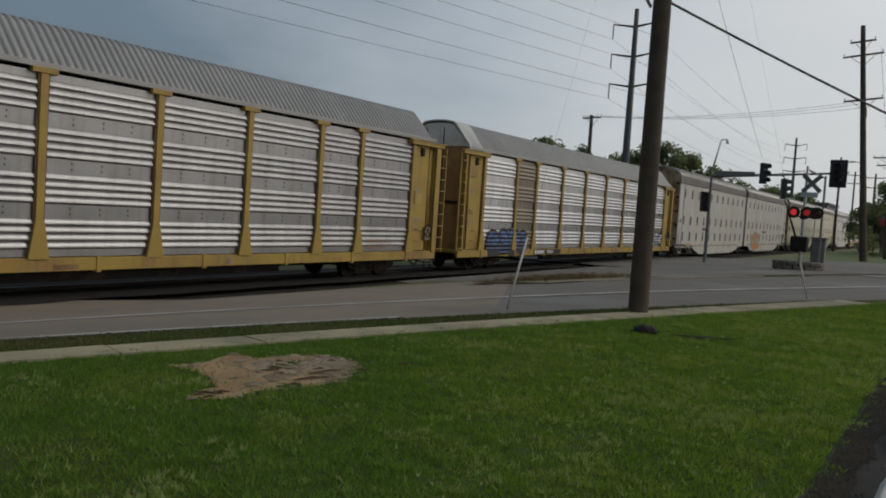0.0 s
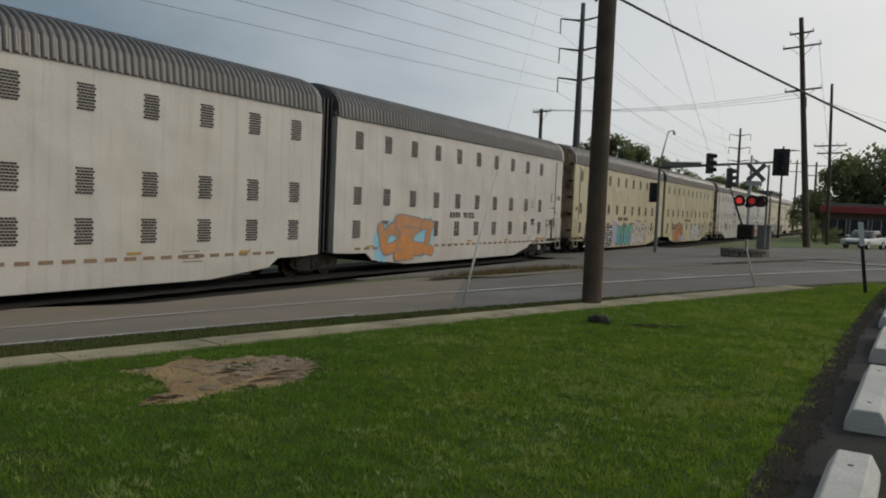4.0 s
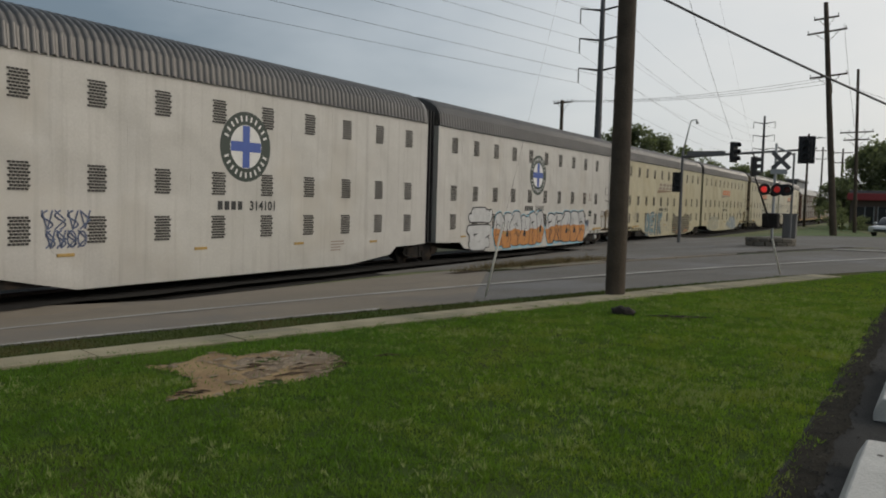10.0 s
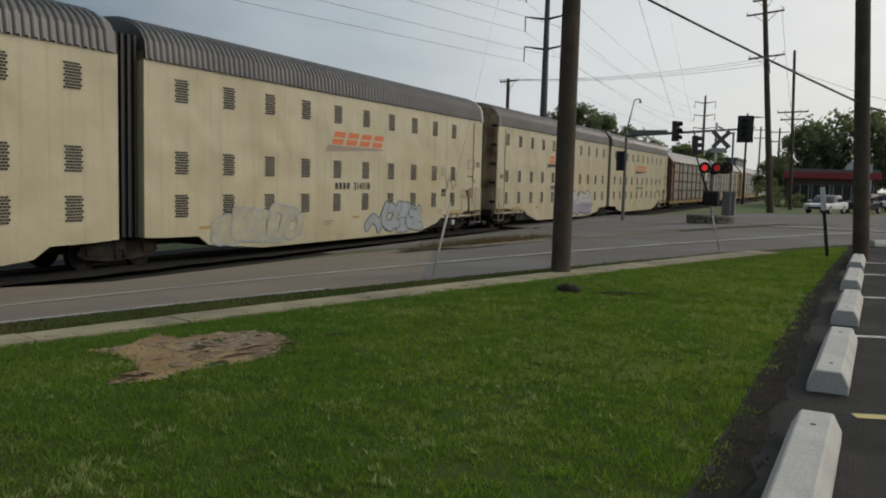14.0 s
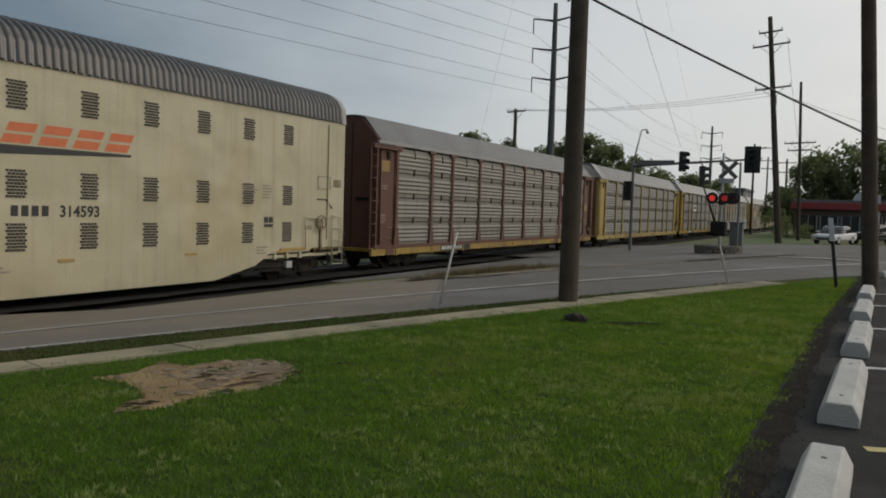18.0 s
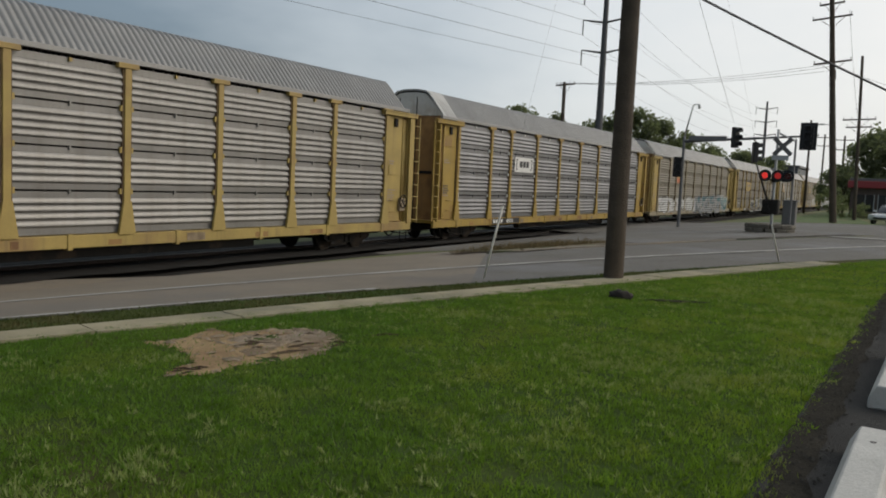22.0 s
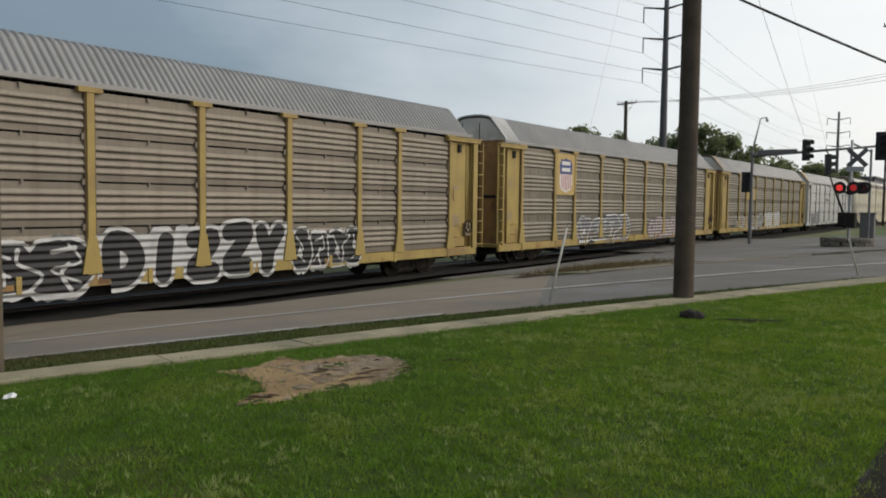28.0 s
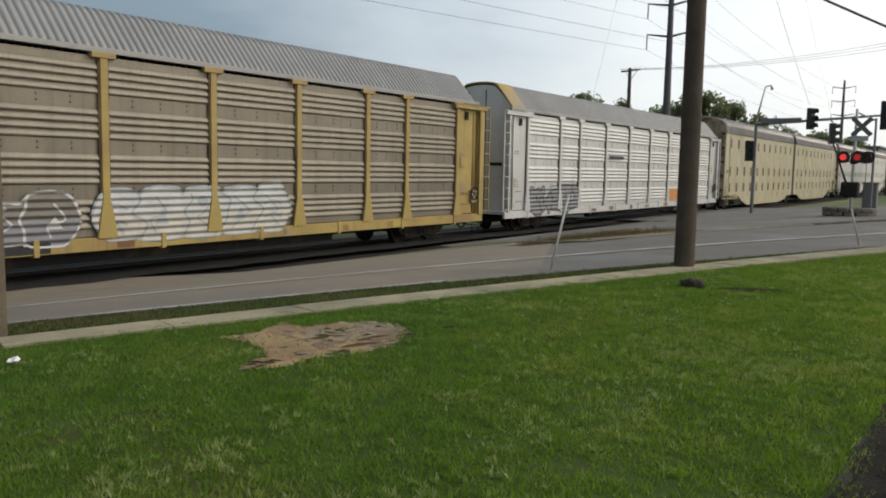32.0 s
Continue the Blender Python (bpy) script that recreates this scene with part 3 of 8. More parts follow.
def strokes(bm, rng, x, y0, y1, z0, z1, mi, n, width):
    """Curled strokes of one width, as of a spray can."""
    w = (y1 - y0) / n
    for i in range(n):
        c = y0 + (i + 0.5) * w
        mode = rng.randrange(4)
        p = []
        for j in range(11):
            t = j / 10
            if mode == 0:
                p.append((c + 0.42 * w * math.sin(2 * math.pi * t), z0 + (z1 - z0) * t))
            elif mode == 1:
                p.append((c + 0.42 * w * math.cos(2 * math.pi * t), (z0 + z1) / 2 + 0.46 * (z1 - z0) * math.sin(2 * math.pi * t)))
            elif mode == 2:
                p.append((c - 0.4 * w + 0.8 * w * t, z0 + (z1 - z0) * abs(2 * t - 1)))
            else:
                p.append((c + 0.4 * w * (1 - abs(2 * t - 1) * 2), z0 + (z1 - z0) * t))
        for a, b in zip(p[:-1], p[1:]):
            d = Vector((b[0] - a[0], b[1] - a[1]))
            if d.length < 1e-4:
                continue
            nn = Vector((-d.y, d.x)).normalized() * width / 2
            e = d.normalized() * width * 0.3
            q = [(a[0] - e.x + nn.x, a[1] - e.y + nn.y), (a[0] - e.x - nn.x, a[1] - e.y - nn.y), (b[0] + e.x - nn.x, b[1] + e.y - nn.y), (b[0] + e.x + nn.x, b[1] + e.y + nn.y)]
            f = bm.faces.new([bm.verts.new((x, *v)) for v in q])
            f.material_index = mi


def spray(name, col, ribs=False):
    m = mat("spray_" + name + ("_on_ribs" if ribs else ""), col, 0.6, var=0.14, scale=3, fine=30, streak=0.15)
    if ribs:
        # the paint follows the corrugation under it
        nt = m.node_tree
        co = nt.nodes.new("ShaderNodeTexCoord")
        wv = nt.nodes.new("ShaderNodeTexWave")
        wv.bands_direction = "Z"
        wv.inputs["Scale"].default_value = 1.9
        nt.links.new(co.outputs["Object"], wv.inputs["Vector"])
        bp = nt.nodes.new("ShaderNodeBump")
        bp.inputs["Strength"].default_value = 1.0
        bp.inputs["Distance"].default_value = 0.05
        nt.links.new(wv.outputs["Fac"], bp.inputs["Height"])
        nt.links.new(bp.outputs[0], nt.nodes["Principled BSDF"].inputs["Normal"])
    return m


SPRAY_COLOURS = {"white": (0.50, 0.50, 0.49), "navy": (0.022, 0.045, 0.13), "mauve": (0.36, 0.30, 0.29), "black": (0.022, 0.022, 0.024), "grey": (0.20, 0.20, 0.21), "blue": (0.06, 0.13, 0.34), "teal": (0.06, 0.27, 0.29), "orange": (0.52, 0.22, 0.06), "sky": (0.25, 0.50, 0.62),
                 "lilac": (0.34, 0.32, 0.42), "olive": (0.20, 0.175, 0.10), "rust": (0.44, 0.22, 0.10), "pink": (0.52, 0.42, 0.36), "dark_teal": (0.05, 0.15, 0.18), "steel": (0.32, 0.35, 0.36), "slate": (0.13, 0.155, 0.175),
                 "cream_white": (0.50, 0.47, 0.41), "slate_blue": (0.13, 0.16, 0.26), "leaf_green": (0.10, 0.30, 0.22), "umber": (0.07, 0.055, 0.035), "plum": (0.17, 0.155, 0.175), "teal_grey": (0.16, 0.27, 0.29), "bare": (0.205, 0.18, 0.14), "grime": (0.17, 0.155, 0.13), "cream": (0.42, 0.384, 0.275)}
SPRAY = {k: spray(k, v) for k, v in SPRAY_COLOURS.items()}
SPRAY_RIB = {k: spray(k, v, True) for k, v in SPRAY_COLOURS.items()}


def marks(parent, x, rows, material, name="lettering"):
    """Plain bars for writing: rows of (y0, y1, z0, z1)."""
    if name == "stencil":
        bm = nb()
        for y0, y1, z0, z1 in rows:
            box(bm, x, x + 0.006, y0, y1, z0, z1)
        return tagged(part(name, bm, material, parent), kind="stuff")
    for y0, y1, z0, z1 in rows:
        bm = nb()
        box(bm, x, x + 0.006, y0, y1, z0, z1)
        part(name, bm, material, parent)


LETTER = mat("lettering_black", (0.03, 0.03, 0.03), 0.6)
LETTER_RED = mat("lettering_orange_red", (0.62, 0.16, 0.06), 0.6)
LETTER_FADED = mat("lettering_faded", (0.30, 0.24, 0.20), 0.6)

PALE_RIM = mat("pale_roof_rim", (0.34, 0.33, 0.31), 0.5, var=0.15, streak=0.3)
OCHRE = mat("ochre_plate", (0.42, 0.27, 0.08), 0.6)

STD_L = 27.2
# posts along the side, from the car's middle: wide bays with a narrow one near each end
POSTS = [-11.87, -9.02, -7.10, -4.25, -1.40, 1.45, 4.30, 7.15, 9.07, 11.92]


def rack_car(label, panel, trim, roof, doors, seams=(), odd=(), sill=None, odd_mat=None, latch=None, hood=None):
    """A covered car carrier: flat car, corrugated side panels between posts, arched roof, end doors, ladders."""
    car = empty("autorack_car")
    tagged(car, label, "railway car", "cars of the freight train")
    sill = sill or trim
    L = STD_L
    zs, ze = 0.89, 4.80

    def sill_mesh():
        bm = nb()
        for s in (-1, 1):
            box(bm, s * HALF - 0.05, s * HALF + 0.05, -L / 2, L / 2, 0.60, zs, 0.01)
        box(bm, -HALF + 0.05, HALF - 0.05, -L / 2 + 0.05, L / 2 - 0.05, 0.76, 0.87)
        for i in range(9):
            y = -L / 2 + 1.8 + i * (L - 3.6) / 8
            for s in (-1, 1):
                box(bm, s * HALF - 0.075, s * HALF + 0.075, y - 0.06, y + 0.06, 0.56, 0.91, 0.008)
        return mesh_of("side_sill", bm, sill)
    again("side_sill", shared(("sill", sill.name), sill_mesh), car, pose(0, 0, 0))

    def frame_mesh():
        bm = nb()
        box(bm, -0.35, 0.35, -L / 2 + 0.3, L / 2 - 0.3, 0.40, 0.78)
        box(bm, 0.9, 1.2, -5.2, 6.0, 0.34, 0.62, 0.02)
        box(bm, -1.2, -0.9, -6.5, 5.0, 0.34, 0.62, 0.02)
        for i in range(12):
            y = -L / 2 + 2 + i * (L - 4) / 11
            box(bm, -1.5, 1.5, y - 0.06, y + 0.06, 0.62, 0.80)
        return mesh_of("centre_sill", bm, STEEL_DARK)
    again("centre_sill", shared("centre_sill", frame_mesh), car, pose(0, 0, 0))
    # far wall and inner decks
    def far_mesh():
        bm = nb()
        box(bm, -HALF, -HALF + 0.06, -L / 2 + 0.7, L / 2 - 0.7, zs, ze)
        return mesh_of("far_side_wall", bm, SILVER_DULL)
    again("far_side_wall", shared("far_wall", far_mesh), car, pose(0, 0, 0))
    ys = POSTS
    for i, (a, b) in enumerate(zip(ys[:-1], ys[1:])):
        w = round(b - a, 3)
        m = odd_mat if i in odd else panel
        again("side_panel", shared(("panel", w, m.name, seams, latch), lambda: panel_mesh(w, zs + 0.02, ze - 0.10, m, seams, latch)), car, pose(HALF - 0.03, (a + b) / 2, 0))

    def post_mesh():
        bm = nb()
        box(bm, HALF - 0.08, HALF + 0.07, -0.09, 0.09, zs - 0.05, ze - 0.05, 0.012)
        prism(bm, [(-0.23, zs - 0.02), (0.23, zs - 0.02), (0.10, zs + 0.75), (-0.10, zs + 0.75)], "x", HALF + 0.02, HALF + 0.09)
        box(bm, HALF - 0.05, HALF + 0.09, -0.28, 0.28, ze - 0.14, ze - 0.02, 0.01)
        done = set(bm.faces)
        for d in (-1, 1):
            box(bm, HALF - 0.06, HALF + 0.028, *sorted((d * 0.085, d * 0.125)), zs + 0.02, ze - 0.12)
        for f in bm.faces:
            if f not in done:
                f.material_index = 1
        return mesh_of("post", bm, [trim, POST_RUST])
    pm = shared(("post", trim.name), post_mesh)
    for y in ys:
        again("post", pm, car, pose(0, y, 0))
    again("roof", shared(("roof", roof.name), lambda: roof_mesh(L - 1.3, HALF + 0.02, ze - 0.02, 1.08, 0.185, 0.05, roof, hip)), car, pose(0, 0, 0))

    def eave_mesh():
        bm = nb()
        for s in (-1, 1):
            box(bm, s * HALF - 0.05, s * HALF + 0.06, -L / 2 + 0.35, L / 2 - 0.35, ze - 0.03, ze + 0.09, 0.01)
        return mesh_of("roof_rail", bm, roof)
    again("roof_rail", shared(("eave", roof.name), eave_mesh), car, pose(0, 0, 0))

    end_mat = DOOR_YELLOW if doors in (YELLOW, YELLOW_PALE, DOOR_YELLOW) else doors

    def leaf_mesh(s):
        # the sliding door leaf, a little behind the posts, and the dark pocket that it runs into
        bm = nb()
        box(bm, s * HALF - 0.08, s * HALF - 0.02, -1.70, -0.66, zs + 0.02, ze - 0.15, 0.01)
        box(bm, s * (HALF - 0.26), s * (HALF - 0.20), -0.70, -0.30, zs, ze - 0.15)
        if s > 0:
            box(bm, HALF - 0.02, HALF + 0.0, -1.50, -0.80, 1.05, 1.12)
            tube(bm, (HALF - 0.01, -0.62, 0.95), (HALF - 0.01, -0.62, ze - 0.3), 0.035, n=8)
            tube(bm, (HALF - 0.06, -0.44, 0.95), (HALF - 0.06, -0.44, ze - 0.3), 0.022, n=8)
        return mesh_of("door_leaf", bm, doors)

    def panel_end():
        bm = nb()
        box(bm, -HALF + 0.05, HALF - 0.04, -0.62, -0.54, zs - 0.1, ze + 0.1)
        return mesh_of("end_panel", bm, end_mat)

    def rib_mesh():
        bm = nb()
        box(bm, -0.02, 0.02, -0.540, -0.525, zs, ze + 0.8, 0.004)
        return mesh_of("panel_rib", bm, STEEL_DARK)

    def gable_mesh():
        bm = nb()
        prism(bm, [(x * 0.93, z) for x, z in hip(HALF, ze + 0.101, 0.90)], "y", -0.62, -0.54)
        return mesh_of("end_gable", bm, GABLE_PALE if end_mat is DOOR_YELLOW else end_mat)

    def seal_mesh():
        # black weather strip round the end of the roof
        bm = nb()
        a, b = hip(HALF + 0.0, ze - 0.03, 1.10), hip(HALF - 0.16, ze - 0.03, 0.94)
        prism(bm, a + list(reversed(b)), "y", -0.68, -0.62)
        return mesh_of("roof_seal", bm, BLACK)

    def hood_mesh():
        bm = nb()
        a, b = hip(HALF + 0.045, ze - 0.01, 1.14), hip(HALF - 0.02, ze - 0.01, 1.08)
        prism(bm, a + list(reversed(b)), "y", -1.55, -0.50)
        return mesh_of("end_hood", bm, hood)

    def bracket_mesh():
        bm = nb()
        box(bm, HALF - 0.05, HALF + 0.14, -1.95, 0.10, ze - 0.22, ze - 0.08, 0.012)
        box(bm, HALF + 0.14, HALF + 0.16, -1.95, 0.10, ze - 0.10, ze - 0.06)
        return mesh_of("door_track", bm, doors)

    def corner_mesh():
        bm = nb()
        box(bm, HALF - 0.14, HALF + 0.0, -0.34, -0.24, 0.6, ze - 0.1, 0.01)
        return mesh_of("corner_post", bm, doors)

    def latch_mesh():
        bm = nb()
        box(bm, HALF + 0.0, HALF + 0.05, -1.20, -1.02, 4.22, 4.50, 0.01)
        return mesh_of("door_latch", bm, STEEL_DARK)

    def bar_mesh():
        bm = nb()
        box(bm, HALF - 1.05, HALF - 0.45, -0.545, -0.49, 2.65, 2.77, 0.01)
        return mesh_of("lock_bar", bm, STEEL_DARK)
    for m in (pose(0, L / 2, 0), Matrix.Translation((0, -L / 2, 0)) @ Matrix.Diagonal((1, -1, 1, 1))):
        for nm, key, make in (("door_leaf", ("leaf", 1, doors.name), lambda: leaf_mesh(1)), ("door_leaf", ("leaf", -1, doors.name), lambda: leaf_mesh(-1)), ("end_panel", ("endp", end_mat.name), panel_end),
                              ("roof_seal", "roof_seal", seal_mesh), ("door_track", ("dtrack", doors.name), bracket_mesh), ("corner_post", ("corner", doors.name), corner_mesh),
                              ("end_gable", ("gable", end_mat.name), gable_mesh), ("door_latch", "door_latch", latch_mesh), ("lock_bar", "lock_bar", bar_mesh)):
            again(nm, shared(key, make), car, m)
        if hood and m.to_3x3().determinant() < 0:
            again("end_hood", shared(("hood", hood.name), hood_mesh), car, m)
        for k in (-0.55, 0.25):
            again("panel_rib", shared("prib", rib_mesh), car, m @ pose(k, 0, 0))
    for s in (-1, 1):
        again("ladder", shared(("ladder", doors.name, s), lambda: ladder_mesh(3.78, doors, s)), car, pose(HALF + 0.07, s * (L / 2 - (0.02 if s > 0 else 0.12)), 0.84))
    for s in (-1, 1):
        truck(car, s * (L / 2 - 3.1))
        coupler(car, s * (L / 2 - 0.25), s)
    rack_trim(car, len(TRAIN))
    return car


AM_U = 20.66      # one unit of the two-unit car
AM_GAP = 0.8


def vent_mesh():
    """A screen of short staggered slots with a slight lip under each."""
    bm = nb()
    for k in range(9):
        z = -0.305 + k * 0.0685
        o = 0.022 * (1 if k % 2 else -1)
        for j in range(5):
            y = -0.185 + j * 0.0925 + o
            box(bm, 0.0, 0.004, y - 0.040, y + 0.040, z, z + 0.044)
            vs = [bm.verts.new(p) for p in ((0.004, y - 0.036, z), (0.004, y + 0.036, z), (0.020, y + 0.036, z - 0.006), (0.020, y - 0.036, z - 0.006))]
            bm.faces.new(vs).material_index = 1
    return mesh_of("vent", bm, [VENT_SLOT, VENT])


def seam_mesh(paint):
    def make():
        bm = nb()
        box(bm, 0, 0.002, -0.006, 0.006, 1.05, 5.2)
        return mesh_of("weld_seam", bm, paint)
    return make


def post_strip(paint):
    def make():
        bm = nb()
        box(bm, 0, 0.045, -0.03, 0.03, 1.3, 5.1, 0.008)
        return mesh_of("door_post", bm, paint)
    return make


def twin_car(label, paint, cols=11):
    """A tall two-unit car carrier: smooth painted sides with three rows of louvred vents, ribbed roof, shared middle truck."""
    car = empty("articulated_autorack_car")
    tagged(car, label, "railway car", "cars of the freight train")
    zt = 5.24
    vm = shared("vent", vent_mesh)
    for u, c in ((-1, -(AM_U + AM_GAP) / 2), (1, (AM_U + AM_GAP) / 2)):
        def side_mesh(u=u):
            bm = nb()
            h = AM_U / 2
            # outline in (y, z); the outer end stands towards u
            pts = [(u * h, 1.02), (u * (h - 1.75), 1.02), (u * (h - 1.9), 0.92), (u * (h - 3.9), 0.90), (u * (h - 4.5), 0.58), (u * (h - 6.2), 0.24), (-u * (h - 4.6), 0.24), (-u * (h - 2.3), 0.46), (-u * (h - 1.9), 0.72), (-u * (h - 0.7), 0.74), (-u * h, 0.78), (-u * h, zt), (u * h, zt)]
            prism(bm, pts, "x", HALF - 0.06, HALF)
            prism(bm, pts, "x", -HALF, -HALF + 0.06)
            for s in (-1, 1):
                box(bm, -HALF + 0.06, HALF - 0.06, s * (h - 0.08) - 0.03, s * (h - 0.08) + 0.03, 0.8, zt + 0.2)
            box(bm, -HALF + 0.06, HALF - 0.06, -h + 0.2, h - 0.2, 0.75, 0.85)
            return mesh_of("body", bm, paint)
        body = again("body", shared(("am_body", u, paint.name), side_mesh), car, pose(0, c, 0))
        rm = shared("am_roof", lambda: roof_mesh(AM_U - 0.1, HALF + 0.03, zt - 0.02, 1.12, 0.21, 0.065, ROOF_GREY))
        again("roof", rm, body, pose(0, 0, 0))
        for k in range(cols if u < 0 else cols - 1):
            y = -AM_U / 2 + 1.27 + k * (AM_U - 2.52) / (cols - 1)
            for z in (4.58, 2.71, 1.57):
                again("vent", vm, body, pose(HALF, y, z))
        for k in range(1, 11):
            again("weld_seam", shared(("seam", paint.name), seam_mesh(paint)), body, pose(HALF, -AM_U / 2 + k * AM_U / 11, 0))
        again("door_post", shared(("door_post", paint.name), post_strip(paint)), body, pose(HALF, u * (AM_U / 2 - 0.95), 0))
        def end_mesh():
            # folding end door: upright leaves set in and out, hinges at the edge, a dark sill
            bm = nb()
            box(bm, -HALF + 0.04, HALF - 0.04, 0.0, 0.06, 0.95, zt, 0.01)
            prism(bm, [(x * 0.98, z) for x, z in arch(HALF, zt - 0.02, 1.10)], "y", 0.0, 0.055)
            return mesh_of("end_door", bm, DOOR_BROWN)

        def fold_mesh(x0, x1, k):
            bm = nb()
            top = zt + 1.02 * math.sin(math.acos(min(0.98, max(abs(x0), abs(x1)) / HALF))) ** 0.62 - 0.05
            box(bm, x0, x1, 0.06, 0.11 if k % 2 else 0.16, 1.0, top, 0.012)
            return mesh_of("door_fold", bm, DOOR_BROWN)

        def hinge_mesh():
            bm = nb()
            box(bm, HALF - 0.30, HALF - 0.02, 0.10, 0.21, -0.05, 0.05, 0.01)
            return mesh_of("hinge", bm, STEEL_DARK)

        def bolt_mesh():
            bm = nb()
            box(bm, -0.025, 0.025, 0.16, 0.19, 1.3, 5.2)
            return mesh_of("door_rod", bm, STEEL_DARK)

        def step_mesh():
            bm = nb()
            box(bm, -HALF + 0.1, HALF - 0.1, 0.0, 0.30, 0.70, 0.95, 0.02)
            return mesh_of("end_sill", bm, STEEL_DARK)
        at_end = pose(0, AM_U / 2, 0) if u > 0 else Matrix.Translation((0, -AM_U / 2, 0)) @ Matrix.Diagonal((1, -1, 1, 1))
        for k, (x0, x1) in enumerate(((-1.40, -0.98), (-0.96, -0.50), (-0.48, 0.0), (0.02, 0.46), (0.48, 0.92), (0.94, 1.38))):
            again("door_fold", shared(("am_fold", k), lambda: fold_mesh(x0, x1, k)), body, at_end)
        for k in range(5):
            again("hinge", shared("am_hinge", hinge_mesh), body, at_end @ pose(0, 0, 1.4 + k * 0.95))
        for x in (-0.49, 0.47):
            again("door_rod", shared("am_rod", bolt_mesh), body, at_end @ pose(x, 0, 0))
        again("end_sill", shared("am_end_sill", step_mesh), body, at_end)

        def rim_mesh():
            bm = nb()
            a, b = arch(HALF + 0.06, zt - 0.03, 1.17), arch(HALF - 0.02, zt - 0.03, 1.08)
            prism(bm, a + list(reversed(b)), "y", -0.26, -0.02)
            return mesh_of("roof_rim", bm, PALE_RIM)
        again("roof_rim", shared("am_rim", rim_mesh), body, pose(0, AM_U / 2, 0) if u > 0 else pose(0, -AM_U / 2, 0, 0, 0, 180))
        again("end_door", shared("am_end", end_mesh), body, pose(0, AM_U / 2, 0) if u > 0 else pose(0, -AM_U / 2, 0, 0, 0, 180))
        # ladder, grab rail and skirt brackets at the outer end
        def rails_mesh():
            bm = nb()
            for y in (-0.15, -0.75):
                tube(bm, (HALF + 0.08, y, 0.44), (HALF + 0.08, y, 2.1), 0.025, n=6)
            for k in range(5):
                tube(bm, (HALF + 0.08, -0.75, 0.45 + k * 0.4), (HALF + 0.08, -0.15, 0.45 + k * 0.4), 0.02, n=6)
            return mesh_of("end_ladder", bm, paint)

        def grab_mesh():
            bm = nb()
            tube(bm, (HALF + 0.08, -2.2, 1.05), (HALF + 0.08, -2.2, 2.0), 0.022, n=6)
            tube(bm, (HALF + 0.08, -2.2, 2.0), (HALF + 0.08, -1.3, 2.0), 0.022, n=6)
            return mesh_of("grab_rail", bm, paint)

        def skirt_mesh():
            bm = nb()
            box(bm, HALF - 0.12, HALF + 0.0, -0.05, 0.05, 0.72, 0.95)
            return mesh_of("skirt_bracket", bm, paint)
        mirror = pose(0, AM_U / 2, 0) if u > 0 else Matrix.Translation((0, -AM_U / 2, 0)) @ Matrix.Diagonal((1, -1, 1, 1))
        again("end_ladder", shared(("am_ladder", paint.name), rails_mesh), body, mirror)
        if u > 0:
            again("grab_rail", shared(("am_grab", paint.name), grab_mesh), body, mirror)
        for y in (-2.35, -3.0, -3.6):
            again("skirt_bracket", shared(("am_bracket", paint.name), skirt_mesh), body, mirror @ pose(0, y, 0))

        def gear_mesh():
            # levers, pipes and brackets that hang over the truck
            bm = nb()
            box(bm, HALF - 0.10, HALF + 0.03, -3.4, -2.1, 0.97, 1.06, 0.01)
            box(bm, HALF - 0.22, HALF - 0.02, -1.6, -0.2, 0.84, 0.98, 0.02, mi=1)
            for a, b in (((HALF - 0.05, -3.9, 0.70), (HALF - 0.05, -2.6, 0.62)), ((HALF - 0.05, -2.6, 0.62), (HALF - 0.05, -1.1, 0.74)), ((HALF - 0.02, -0.9, 0.80), (HALF - 0.02, -0.4, 0.50)), ((HALF - 0.02, -0.4, 0.50), (HALF - 0.02, 0.3, 0.46))):
                tube(bm, a, b, 0.024, n=6, mi=1)
            return mesh_of("brake_rigging", bm, [OCHRE, STEEL_DARK])
        again("brake_rigging", shared("am_gear", gear_mesh), body, pose(0, AM_U / 2, 0) if u > 0 else Matrix.Translation((0, -AM_U / 2, 0)) @ Matrix.Diagonal((1, -1, 1, 1)))
        def under_mesh():
            bm = nb()
            box(bm, -0.4, 0.4, -AM_U / 2, AM_U / 2, 0.45, 0.8)
            box(bm, -1.4, 1.4, -AM_U / 2 + 3, AM_U / 2 - 3, 0.35, 0.76)
            return mesh_of("underframe", bm, STEEL_DARK)
        again("underframe", shared("am_under", under_mesh), body, pose(0, 0, 0))
    truck(car, 0)
    for s in (-1, 1):
        e = AM_U + AM_GAP / 2
        truck(car, s * (e - 2.0))
        coupler(car, s * (e - 0.05), s)

    def bellows():
        bm = nb()
        box(bm, -1.25, 1.25, -AM_GAP / 2, AM_GAP / 2, 0.8, zt + 0.5)
        for k in range(4):
            y = -0.3 + k * 0.2
            box(bm, -1.32, 1.32, y - 0.04, y + 0.04, 0.8, zt + 0.55)
        return mesh_of("bellows", bm, BLACK)
    again("bellows", shared("bellows", bellows), car, pose(0, 0, 0))
    return car


STD_P, AM_P = 28.8, 44.1
TRAIN = []        # (thing, place of its middle along the track at the start)
_head = {"y": 25.2 - STD_P}


def couple(car, pitch):
    TRAIN.append((car, _head["y"] + pitch / 2))
    _head["y"] += pitch
    return car


SIDE = HALF + 0.045        # just proud of the ribs
FLAT = HALF + 0.005


